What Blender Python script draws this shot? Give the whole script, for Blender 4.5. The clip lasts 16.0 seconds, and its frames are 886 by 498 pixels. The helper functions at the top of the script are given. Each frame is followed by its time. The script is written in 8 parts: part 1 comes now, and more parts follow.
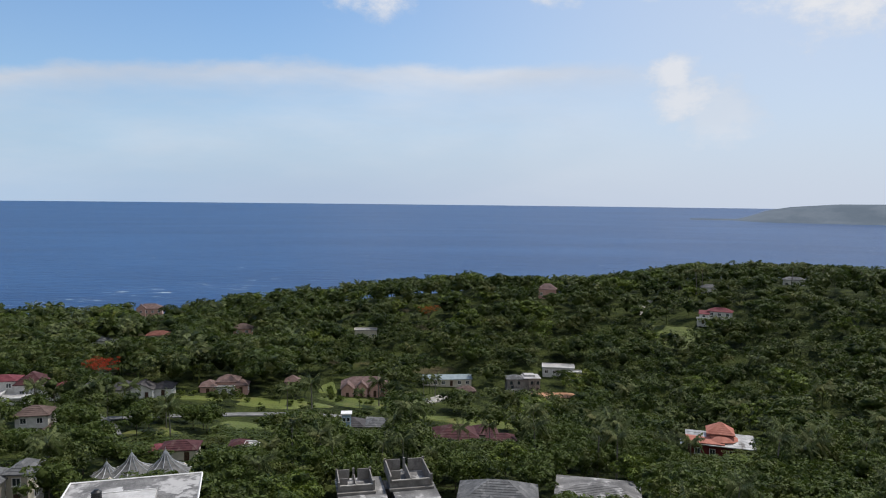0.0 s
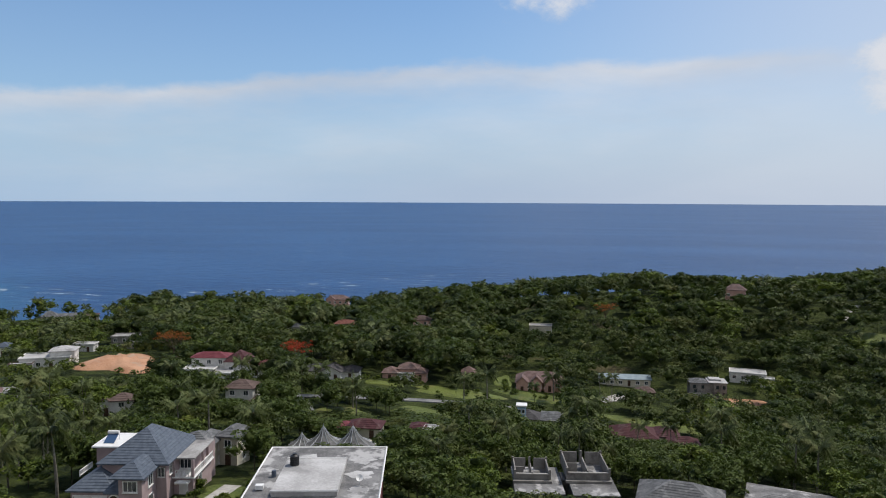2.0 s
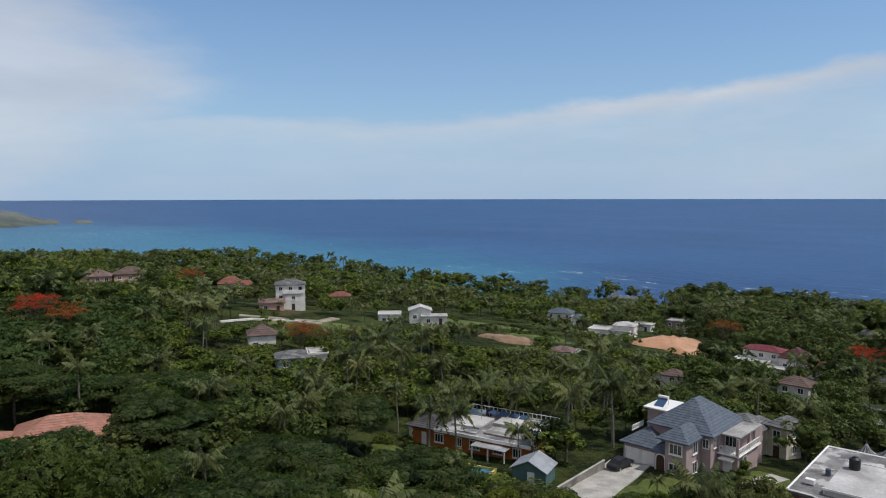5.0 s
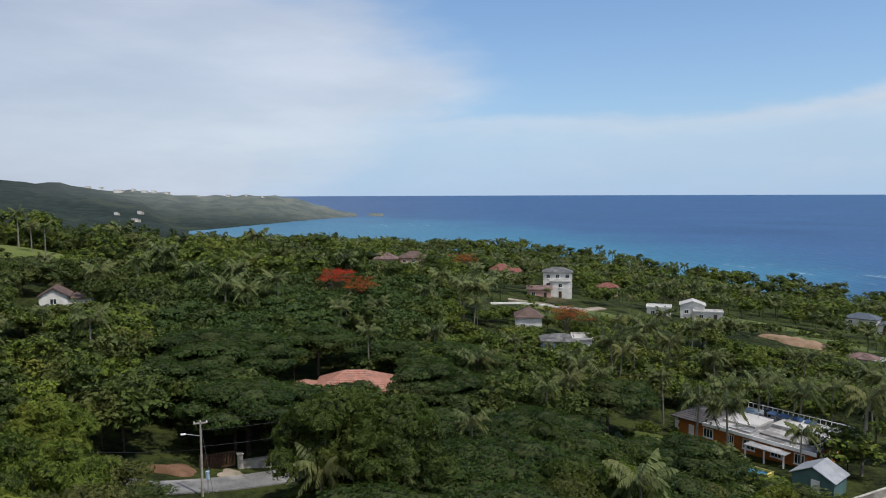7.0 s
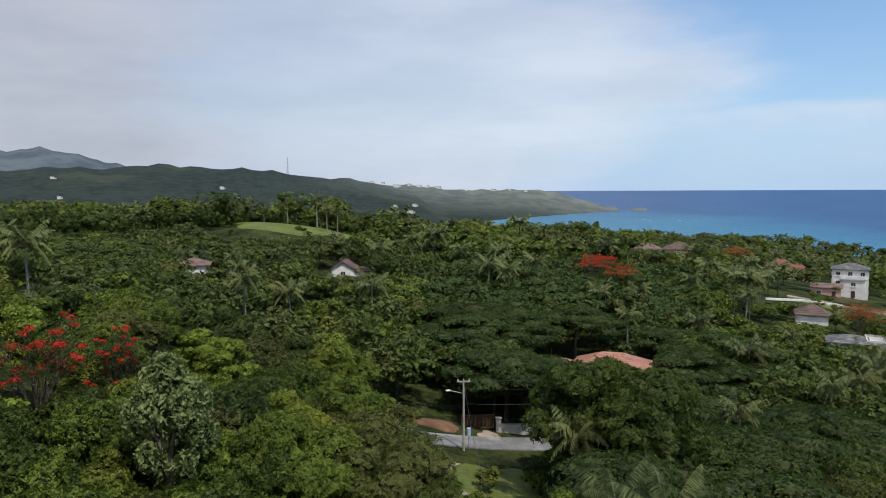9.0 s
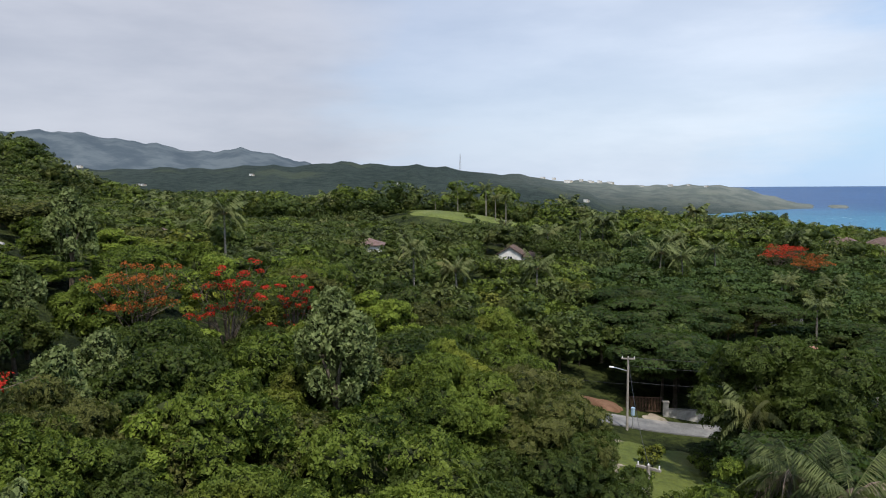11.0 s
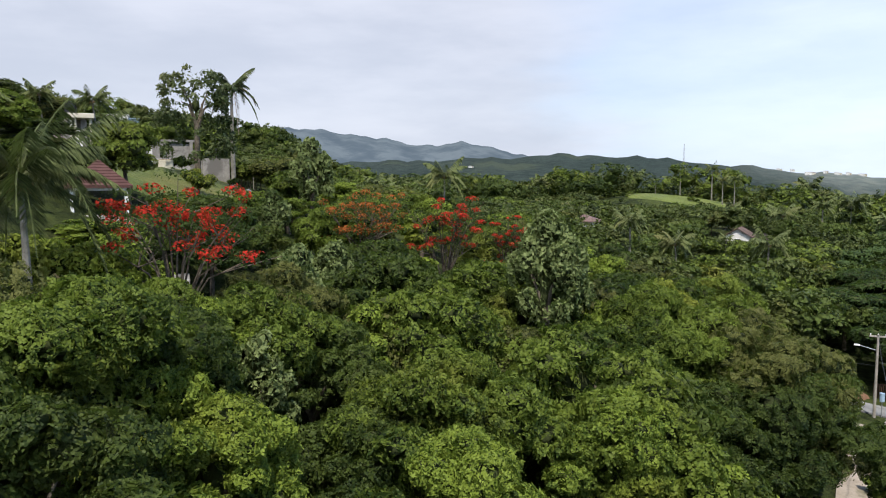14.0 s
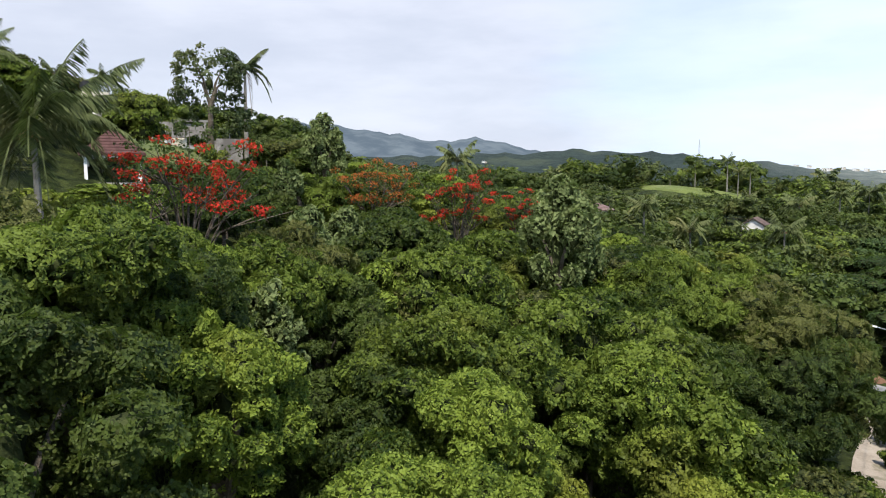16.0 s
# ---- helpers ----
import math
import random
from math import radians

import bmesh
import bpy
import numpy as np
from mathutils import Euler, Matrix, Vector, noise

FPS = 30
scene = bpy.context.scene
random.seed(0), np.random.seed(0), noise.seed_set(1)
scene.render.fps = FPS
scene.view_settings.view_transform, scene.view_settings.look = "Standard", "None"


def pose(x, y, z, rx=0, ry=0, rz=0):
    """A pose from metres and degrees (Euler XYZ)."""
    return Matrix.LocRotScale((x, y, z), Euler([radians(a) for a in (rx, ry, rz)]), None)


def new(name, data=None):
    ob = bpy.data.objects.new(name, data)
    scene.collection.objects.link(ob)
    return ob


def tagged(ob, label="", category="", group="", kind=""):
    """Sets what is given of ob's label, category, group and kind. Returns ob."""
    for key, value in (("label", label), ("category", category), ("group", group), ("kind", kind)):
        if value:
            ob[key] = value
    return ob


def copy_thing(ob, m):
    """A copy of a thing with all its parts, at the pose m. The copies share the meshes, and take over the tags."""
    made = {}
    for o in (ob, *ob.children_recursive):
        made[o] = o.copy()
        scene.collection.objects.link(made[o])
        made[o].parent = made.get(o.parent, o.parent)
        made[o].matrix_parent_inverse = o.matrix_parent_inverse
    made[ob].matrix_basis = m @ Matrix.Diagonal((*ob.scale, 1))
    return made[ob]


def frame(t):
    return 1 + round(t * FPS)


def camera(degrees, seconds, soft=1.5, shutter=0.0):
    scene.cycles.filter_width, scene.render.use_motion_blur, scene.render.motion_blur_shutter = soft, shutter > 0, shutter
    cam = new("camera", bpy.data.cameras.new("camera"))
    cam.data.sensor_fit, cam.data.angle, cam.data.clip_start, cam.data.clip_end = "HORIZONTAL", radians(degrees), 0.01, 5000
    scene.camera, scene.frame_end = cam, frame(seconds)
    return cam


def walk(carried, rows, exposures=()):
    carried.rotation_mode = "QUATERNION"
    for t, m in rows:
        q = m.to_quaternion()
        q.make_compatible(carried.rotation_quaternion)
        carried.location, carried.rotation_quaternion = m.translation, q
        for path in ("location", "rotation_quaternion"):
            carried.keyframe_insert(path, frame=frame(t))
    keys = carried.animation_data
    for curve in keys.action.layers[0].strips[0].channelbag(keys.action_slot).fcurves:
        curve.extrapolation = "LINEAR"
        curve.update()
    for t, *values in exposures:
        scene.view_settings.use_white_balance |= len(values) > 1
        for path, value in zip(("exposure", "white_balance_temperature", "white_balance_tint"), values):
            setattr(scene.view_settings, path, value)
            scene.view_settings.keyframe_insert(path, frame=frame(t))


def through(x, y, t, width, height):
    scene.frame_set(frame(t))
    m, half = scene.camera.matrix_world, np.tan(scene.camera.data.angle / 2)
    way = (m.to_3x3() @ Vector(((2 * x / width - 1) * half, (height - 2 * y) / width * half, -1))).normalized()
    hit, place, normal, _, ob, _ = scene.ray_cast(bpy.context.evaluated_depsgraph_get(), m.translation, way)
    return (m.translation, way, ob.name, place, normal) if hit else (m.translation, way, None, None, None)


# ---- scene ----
cam = camera(63.83, 16.0, 1.05)
EYE = 78.0  # the first eye over the sea
ROWS = [  # seconds, x, y, z from the first eye, turn to the west, pitch, lean
    (0.0, 0.00, 0.00, 0.00, 0.00, -3.86, -0.63),
    (0.5, -0.26, -0.08, -0.41, -0.69, -3.84, -0.45),
    (1.0, -0.48, -0.17, -0.84, 1.76, -3.82, -0.36),
    (1.5, -0.65, -0.26, -1.31, 7.47, -3.94, -0.32),
    (2.0, -0.69, -0.30, -1.78, 13.95, -4.01, -0.28),
    (2.5, -0.69, -0.31, -2.24, 14.19, -4.00, -0.16),
    (3.0, -0.69, -0.34, -2.72, 15.94, -4.03, -0.10),
    (3.5, -0.67, -0.41, -3.25, 19.79, -4.05, -0.03),
    (4.0, -0.58, -0.52, -3.83, 36.50, -4.18, 0.07),
    (4.2, -0.53, -0.56, -4.07, 44.29, -4.25, 0.08),
    (6.3, 0.53, -0.43, -6.53, 63.55, -4.32, 0.16),
    (6.5, 0.62, -0.46, -6.76, 66.54, -4.39, 0.20),
    (7.0, 0.84, -0.53, -7.35, 78.27, -4.50, 0.21),
    (7.5, 1.03, -0.62, -7.93, 82.46, -4.54, 0.26),
    (8.0, 1.19, -0.72, -8.52, 88.29, -4.62, 0.27),
    (8.2, 1.26, -0.75, -8.76, 91.73, -4.64, 0.29),
    (10.3, 1.56, -0.17, -11.55, 104.46, -4.99, 0.33),
    (10.5, 1.59, -0.10, -11.80, 106.68, -4.96, 0.38),
    (11.0, 1.67, 0.06, -12.43, 112.68, -5.00, 0.38),
    (11.5, 1.80, 0.12, -13.10, 116.78, -5.00, 0.41),
    (12.0, 1.91, 0.10, -13.76, 125.97, -5.06, 0.48),
    (12.5, 1.93, 0.17, -14.39, 129.79, -5.17, 0.40),
    (13.0, 1.94, 0.21, -15.03, 129.86, -5.25, 0.31),
    (13.5, 1.95, 0.22, -15.60, 129.87, -5.32, 0.25),
    (14.0, 1.92, 0.24, -16.05, 129.89, -5.45, 0.21),
    (14.5, 1.89, 0.23, -16.32, 129.91, -5.43, 0.23),
    (15.0, 1.90, 0.23, -16.84, 129.89, -5.57, 0.20),
    (15.5, 1.91, 0.22, -17.35, 130.23, -5.80, 0.09),
    (16.0, 1.87, 0.29, -17.64, 130.96, -5.77, 0.07),
]
EXPOSURES = [(0.0, -0.32), (1.0, -0.46), (2.0, -0.40), (4.2, -0.49), (6.3, -0.32), (8.2, -0.2), (10.3, -0.06), (12.5, 0.22), (14.5, 0.42), (16.0, 0.52)]
walk(cam, [(t, pose(x, y, EYE + z, 90 + pitch, lean, turn)) for t, x, y, z, turn, pitch, lean in ROWS], EXPOSURES)

# ---- light: one high sun, a sky with clouds that thicken over the hills ----
SUN_ELEV, SUN_FROM = radians(59), Vector((0.56, 0.50, 0)).normalized()
lamp = bpy.data.lights.new("sun", "SUN")
lamp.energy, lamp.angle, lamp.color = 4.3, radians(1.5), (1.0, 0.935, 0.85)
sun_way = -(SUN_FROM * math.cos(SUN_ELEV) + Vector((0, 0, math.sin(SUN_ELEV))))
new("sun", lamp).rotation_euler = sun_way.to_track_quat("-Z", "Y").to_euler()


class Nodes:
    """A node tree, built by short calls."""

    def __init__(self, tree):
        self.tree = tree
        tree.nodes.clear()

    def plug(self, value, socket):
        if isinstance(value, bpy.types.NodeSocket):
            self.tree.links.new(value, socket)
        else:
            socket.default_value = value

    def fill(self, node, out, values):
        for key, value in values.items():
            self.plug(value, node.inputs[int(key[1:]) if key[1:].isdigit() else key.replace("_", " ")])
        return node.outputs[out] if len(node.outputs) else node

    def put(self, kind, out=0, **values):
        return self.fill(self.tree.nodes.new(kind), out, values)

    def math(self, operation, a, b=0.0, c=0.0):
        node = self.tree.nodes.new("ShaderNodeMath")
        node.operation = operation
        return self.fill(node, 0, {"i0": a, "i1": b, "i2": c})

    def step(self, v, low, high):
        node = self.tree.nodes.new("ShaderNodeMapRange")
        node.interpolation_type = "SMOOTHSTEP"
        rising = low < high
        return self.fill(node, 0, {"i0": v, "i1": min(low, high), "i2": max(low, high), "i3": 0.0 if rising else 1.0, "i4": 1.0 if rising else 0.0})

    def mix(self, factor, a, b):
        node = self.tree.nodes.new("ShaderNodeMix")
        node.data_type = "RGBA"
        return self.fill(node, 2, {"i0": factor, "i6": a, "i7": b})

    def tint(self, a, b):
        node = self.tree.nodes.new("ShaderNodeMix")
        node.data_type, node.blend_type = "RGBA", "MULTIPLY"
        return self.fill(node, 2, {"i0": 1.0, "i6": a, "i7": b})

    def noise(self, vector, scale, detail=4.0, rough=0.55):
        return self.put("ShaderNodeTexNoise", Vector=vector, Scale=scale, Detail=detail, Roughness=rough)

    def length(self, vector):
        node = self.tree.nodes.new("ShaderNodeVectorMath")
        node.operation = "LENGTH"
        return self.fill(node, 1, {"i0": vector})

    def stored(self, name):
        node = self.tree.nodes.new("ShaderNodeAttribute")
        node.attribute_name = name
        return node.outputs[2]


world = bpy.data.worlds.new("sky")
scene.world = world
world.use_nodes = True
n = Nodes(world.node_tree)
air = n.tree.nodes.new("ShaderNodeTexSky")
air.sky_type, air.sun_disc, air.sun_elevation, air.sun_rotation = "NISHITA", False, SUN_ELEV, math.atan2(SUN_FROM.x, SUN_FROM.y)
air.air_density, air.dust_density, air.ozone_density = 1.0, 0.6, 2.0
sky = n.tint(air.outputs[0], (0.88, 1.20, 1.44, 1))
way = n.put("ShaderNodeTexCoord")
parts = n.tree.nodes.new("ShaderNodeSeparateXYZ")
n.plug(way, parts.inputs[0])
dx, dy, dz = parts.outputs
up = n.math("MAXIMUM", dz, 0.0)
flat = n.math("ADD", up, 0.10)
plan = n.put("ShaderNodeCombineXYZ", X=n.math("DIVIDE", dx, flat), Y=n.math("DIVIDE", dy, flat), Z=0.0)
puff = n.noise(plan, 0.75, 7.0, 0.58)
soft = n.noise(plan, 0.35, 5.0, 0.55)
bearing = n.math("ARCTAN2", n.math("MULTIPLY", dx, -1.0), dy)
# a long bank of cloud over the sea, lower towards the west, with a pale veil hanging below it
sheet = n.put("ShaderNodeCombineXYZ", X=n.math("MULTIPLY", bearing, 3.0), Y=n.math("MULTIPLY", up, 11.0), Z=0.0)
edge = n.math("SUBTRACT", 0.186, n.math("MULTIPLY", n.step(bearing, 0.15, 1.15), 0.080))
rough = n.noise(n.put("ShaderNodeCombineXYZ", X=n.math("MULTIPLY", bearing, 7.0), Y=n.math("MULTIPLY", up, 16.0), Z=0.0), 1.0, 7.0, 0.62)
edge = n.math("ADD", edge, n.math("MULTIPLY", n.math("SUBTRACT", rough, 0.5), 0.045))
below = n.math("SUBTRACT", edge, up)
thick = n.math("MULTIPLY", n.step(n.noise(sheet, 1.0, 6.0, 0.58), 0.25, 0.75), 0.34)
bank = n.math("SUBTRACT", n.math("ADD", 0.58, thick), n.math("MULTIPLY", n.step(below, 0.010, 0.045), 0.42))
bank = n.math("MULTIPLY", n.math("MULTIPLY", n.step(below, -0.004, 0.016), n.step(bearing, -0.42, -0.10)), bank)
bank = n.math("MULTIPLY", bank, n.math("SUBTRACT", 1.0, n.math("MULTIPLY", n.step(below, 0.07, 0.19), 0.55)))
bank = n.math("MULTIPLY", bank, n.math("SUBTRACT", 1.0, n.math("MULTIPLY", n.step(bearing, 0.55, 1.15), 0.45)))
# heaped clouds higher up, and a soft veil that closes over the hills
heaps = n.math("MULTIPLY", n.step(puff, 0.60, 0.72), 0.8)
heaps = n.math("MULTIPLY", n.math("MULTIPLY", heaps, n.step(up, 0.20, 0.30)), n.step(bearing, 0.4, 0.1))
ragged = n.noise(n.put("ShaderNodeCombineXYZ", X=n.math("MULTIPLY", bearing, 20.0), Y=n.math("MULTIPLY", up, 30.0), Z=0.0), 1.0, 7.0, 0.62)
for at, high, wide, dense in ((-0.306, 0.166, 0.036, 0.9), (-0.322, 0.138, 0.050, 0.85), (-0.365, 0.116, 0.060, 0.5), (-0.13, 0.085, 0.05, 0.3), (0.11, 0.305, 0.085, 0.95), (-0.150, 0.288, 0.045, 0.9), (-0.275, 0.272, 0.020, 0.7), (-0.50, 0.278, 0.110, 1.0)):
    off = n.math("SQRT", n.math("ADD", n.math("POWER", n.math("SUBTRACT", bearing, at), 2.0), n.math("POWER", n.math("MULTIPLY", n.math("SUBTRACT", up, high), 1.4), 2.0)))
    puffed = n.math("ADD", n.math("DIVIDE", off, wide), n.math("MULTIPLY", n.math("SUBTRACT", ragged, 0.5), 2.0))
    heaps = n.math("MAXIMUM", heaps, n.math("MULTIPLY", n.step(puffed, 1.2, 0.3), dense))
drawn = n.math("SUBTRACT", n.math("SUBTRACT", bearing, 1.20), n.math("MULTIPLY", n.math("ABSOLUTE", n.math("SUBTRACT", up, 0.15)), 1.7))
drawn = n.math("ADD", drawn, n.math("MULTIPLY", n.math("SUBTRACT", n.noise(sheet, 0.8, 6.0, 0.55), 0.5), 0.55))
veil = n.math("MAXIMUM", n.math("MULTIPLY", n.step(drawn, 0.0, 0.26), 0.72), n.step(n.math("ADD", bearing, n.math("MULTIPLY", n.math("SUBTRACT", soft, 0.5), 0.7)), 1.55, 2.2))
behind = n.step(dy, -0.35, -0.75)
cloud = n.math("MAXIMUM", n.math("MAXIMUM", bank, heaps), n.math("MULTIPLY", n.math("MAXIMUM", veil, behind), 0.9))
shade = n.noise(sheet, 0.9, 6.0, 0.55)
white = n.mix(n.step(shade, 0.32, 0.68), (6.3, 6.6, 7.25, 1), (8.0, 8.2, 8.7, 1))
white = n.tint(white, n.mix(n.step(bearing, 1.58, 2.15), (1, 1, 1, 1), (0.67, 0.67, 0.705, 1)))
haze = n.step(up, 0.14, 0.0)
clear = n.mix(n.math("MULTIPLY", n.step(up, 0.5, 0.0), 0.42), sky, (4.9, 6.2, 8.3, 1))
low = n.mix(n.step(bearing, 0.15, 0.6), (4.6, 5.8, 7.9, 1), (4.0, 5.9, 8.5, 1))
clear = n.mix(n.math("MULTIPLY", haze, 0.8), clear, low)
clear = n.mix(n.math("MULTIPLY", n.step(bearing, 0.30, -0.50), 0.64), clear, (7.1, 7.55, 8.5, 1))
white = n.mix(heaps, white, (8.3, 8.5, 9.0, 1))
colour = n.mix(cloud, clear, white)
bg = n.put("ShaderNodeBackground", Color=colour, Strength=0.116)
n.put("ShaderNodeOutputWorld", Surface=bg)

# ---- materials ----


def surface(name, low, high, rough=0.8, scale=2.0, bump=0.3, fine=14.0, metal=0.0, worn=None, spread=0.0):
    """A grained surface between two colours, with broad stains, fine relief and a shade of its own for each piece."""
    m = bpy.data.materials.new(name)
    m.use_nodes = True
    n = Nodes(m.node_tree)
    at = n.put("ShaderNodeTexCoord", 3)
    broad, grain = n.noise(at, scale, 5.0), n.noise(at, scale * fine, 3.0)
    t = n.math("ADD", n.math("MULTIPLY", broad, 0.65), n.math("MULTIPLY", grain, 0.35))
    colour = n.mix(n.step(t, 0.36, 0.64), (*low, 1), (*high, 1))
    if worn:
        colour = n.mix(n.step(n.noise(at, scale * 0.7, 6.0, 0.65), 0.52, 0.62), colour, (*worn, 1))
    if spread:
        luck = n.put("ShaderNodeObjectInfo", 5)
        colour = n.put("ShaderNodeHueSaturation", Value=n.math("MULTIPLY_ADD", luck, spread, 1 - spread / 2), Color=colour)
    relief = n.put("ShaderNodeBump", Strength=bump, Distance=0.03, Height=grain)
    bsdf = n.put("ShaderNodeBsdfPrincipled", Base_Color=colour, Roughness=rough, Metallic=metal, Specular_IOR_Level=0.15 if rough > 0.6 else 0.4, Normal=relief)
    n.put("ShaderNodeOutputMaterial", Surface=bsdf)
    return m


TONES = {}


def foliage(name, dark, light, warm, through=0.38, torn=0.0):
    """Leaves: a shade for each tree and each leaf, some light through the blade, a waxy gloss.
    torn: leaves a metre, where each blade stands for a spray that is cut up into single leaves."""
    m = bpy.data.materials.new(name)
    TONES[m] = (dark, light, warm, through)
    m.use_nodes = True
    n = Nodes(m.node_tree)
    tree = n.put("ShaderNodeObjectInfo", 5)
    at = n.put("ShaderNodeNewGeometry", 0)
    grove = n.noise(at, 0.06, 3.0)
    spray = n.noise(at, 1.5, 5.0, 0.7)
    single = n.noise(at, 0.17, 2.0)
    if torn:
        cells = n.tree.nodes.new("ShaderNodeTexVoronoi")
        n.plug(at, cells.inputs["Vector"])
        cells.inputs["Scale"].default_value = torn
        split = n.tree.nodes.new("ShaderNodeSeparateXYZ")
        n.plug(cells.outputs[1], split.inputs[0])
        leaf = split.outputs[0]
    else:
        leaf = n.put("ShaderNodeNewGeometry", 8)
    t = n.math("ADD", n.math("ADD", n.math("MULTIPLY", leaf, 0.5), n.math("MULTIPLY", tree, 0.3)), n.math("MULTIPLY", n.math("SUBTRACT", grove, 0.5), 0.7))
    t = n.math("ADD", n.math("ADD", t, 0.12), n.math("ADD", n.math("MULTIPLY", n.math("SUBTRACT", n.step(spray, 0.38, 0.62), 0.5), 0.4), n.math("MULTIPLY", n.math("SUBTRACT", single, 0.5), 1.3)))
    colour = n.mix(n.step(t, 0.0, 0.8), (*dark, 1), (*light, 1))
    colour = n.mix(n.math("MULTIPLY", n.step(n.noise(at, 0.11, 2.0), 0.52, 0.72), 0.75), colour, (*warm, 1))
    if torn:
        # every leaf of the spray is turned its own way
        lean = n.tree.nodes.new("ShaderNodeVectorMath")
        lean.operation = "MULTIPLY_ADD"
        n.fill(lean, 0, {"i0": cells.outputs[1], "i1": (1.3, 1.3, 1.3), "i2": (-0.65, -0.65, -0.65)})
        total = n.tree.nodes.new("ShaderNodeVectorMath")
        n.fill(total, 0, {"i0": lean.outputs[0], "i1": n.put("ShaderNodeNewGeometry", 1)})
        unit = n.tree.nodes.new("ShaderNodeVectorMath")
        unit.operation = "NORMALIZE"
        normal = n.fill(unit, 0, {"i0": total.outputs[0]})
    else:
        normal = n.put("ShaderNodeBump", Strength=0.8, Distance=0.5, Height=spray)
    bsdf = n.put("ShaderNodeBsdfPrincipled", Base_Color=colour, Roughness=0.55, Specular_IOR_Level=0.16, Normal=normal)
    back = n.put("ShaderNodeBsdfTranslucent", Color=n.mix(0.5, colour, (0.10, 0.16, 0.02, 1)))
    both = n.put("ShaderNodeMixShader", i0=through, i1=bsdf, i2=back)
    if torn:
        gap = n.math("GREATER_THAN", cells.outputs[0], 0.60)
        both = n.put("ShaderNodeMixShader", i0=gap, i1=both, i2=n.put("ShaderNodeBsdfTransparent"))
    n.put("ShaderNodeOutputMaterial", Surface=both)
    return m


def sprays_of(material, torn):
    """The same leaves as sprays, made once for each fineness."""
    name = material.name + "_spray_%d" % round(torn * 10)
    return bpy.data.materials.get(name) or foliage(name, *TONES[material], torn)


LEAF = foliage("leaf_green", (0.020, 0.040, 0.008), (0.145, 0.194, 0.030), (0.193, 0.196, 0.034))
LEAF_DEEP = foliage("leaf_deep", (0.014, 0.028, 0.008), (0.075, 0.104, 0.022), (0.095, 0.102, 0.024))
LEAF_BRIGHT = foliage("leaf_bright", (0.040, 0.072, 0.012), (0.212, 0.279, 0.041), (0.264, 0.274, 0.041))
LEAF_PALE = foliage("leaf_pale", (0.052, 0.080, 0.024), (0.225, 0.275, 0.105), (0.200, 0.245, 0.080))
LEAF_FEATHER = foliage("leaf_feathery", (0.015, 0.031, 0.010), (0.054, 0.088, 0.022), (0.066, 0.080, 0.024))
LEAF_OLIVE = foliage("leaf_olive", (0.030, 0.038, 0.012), (0.135, 0.142, 0.040), (0.155, 0.140, 0.046))
LEAF_GLOSS = foliage("leaf_glossy", (0.034, 0.050, 0.022), (0.150, 0.178, 0.082), (0.165, 0.170, 0.078))
FROND = foliage("palm_frond", (0.032, 0.046, 0.018), (0.155, 0.185, 0.070), (0.185, 0.180, 0.066), 0.25)
DRY = foliage("dead_frond", (0.16, 0.115, 0.085), (0.30, 0.235, 0.19), (0.26, 0.19, 0.14), 0.1)
BLOOM = foliage("flame_bloom", (0.40, 0.018, 0.014), (0.64, 0.048, 0.028), (0.54, 0.065, 0.030), 0.3)
BLOOM_SOFT = foliage("flame_bloom_fading", (0.28, 0.050, 0.018), (0.42, 0.120, 0.030), (0.20, 0.110, 0.030), 0.3)
SPRAY = foliage("spray_green", (0.020, 0.040, 0.008), (0.127, 0.170, 0.026), (0.169, 0.172, 0.030), 0.2, 3.0)
SPRAY_DEEP = foliage("spray_deep", (0.014, 0.028, 0.008), (0.075, 0.104, 0.022), (0.095, 0.102, 0.024), 0.2, 3.0)
SPRAY_FAR = foliage("spray_far", (0.018, 0.030, 0.011), (0.090, 0.112, 0.030), (0.119, 0.118, 0.034), 0.15, 3.0)
SPRAY_FEATHER = foliage("spray_feathery", (0.015, 0.031, 0.010), (0.054, 0.088, 0.022), (0.066, 0.080, 0.024), 0.2, 3.0)
GRASS = foliage("grass", (0.070, 0.095, 0.022), (0.150, 0.182, 0.042), (0.185, 0.172, 0.056), 0.1)
# dark filler for crown cores, painted in place of shade between the leaves
CROWN_SHADE = surface("crown_shade", (0.024, 0.032, 0.012), (0.055, 0.068, 0.022), 0.95, 2.0, 0.6)
BARK = surface("bark", (0.07, 0.055, 0.04), (0.16, 0.135, 0.105), 0.9, 3.0, 0.7)
BARK_PALE = surface("palm_bark", (0.13, 0.12, 0.10), (0.25, 0.235, 0.20), 0.9, 3.0, 0.5)
STRAW = surface("dry_frond", (0.20, 0.13, 0.06), (0.34, 0.24, 0.12), 0.9, 4.0, 0.3)
PLASTER_WHITE = surface("white_plaster", (0.55, 0.54, 0.51), (0.72, 0.71, 0.68), 0.85, 0.7, 0.1)
PLASTER_CREAM = surface("cream_plaster", (0.46, 0.42, 0.33), (0.58, 0.54, 0.44), 0.85, 0.7, 0.1)
PLASTER_PINK = surface("pink_plaster", (0.50, 0.30, 0.25), (0.60, 0.38, 0.32), 0.85, 0.7, 0.1)
PLASTER_ROSE = surface("dusty_rose_plaster", (0.34, 0.26, 0.26), (0.43, 0.335, 0.335), 0.85, 0.6, 0.1)
PLASTER_ORANGE = surface("orange_plaster", (0.34, 0.11, 0.03), (0.45, 0.15, 0.04), 0.85, 0.7, 0.1)
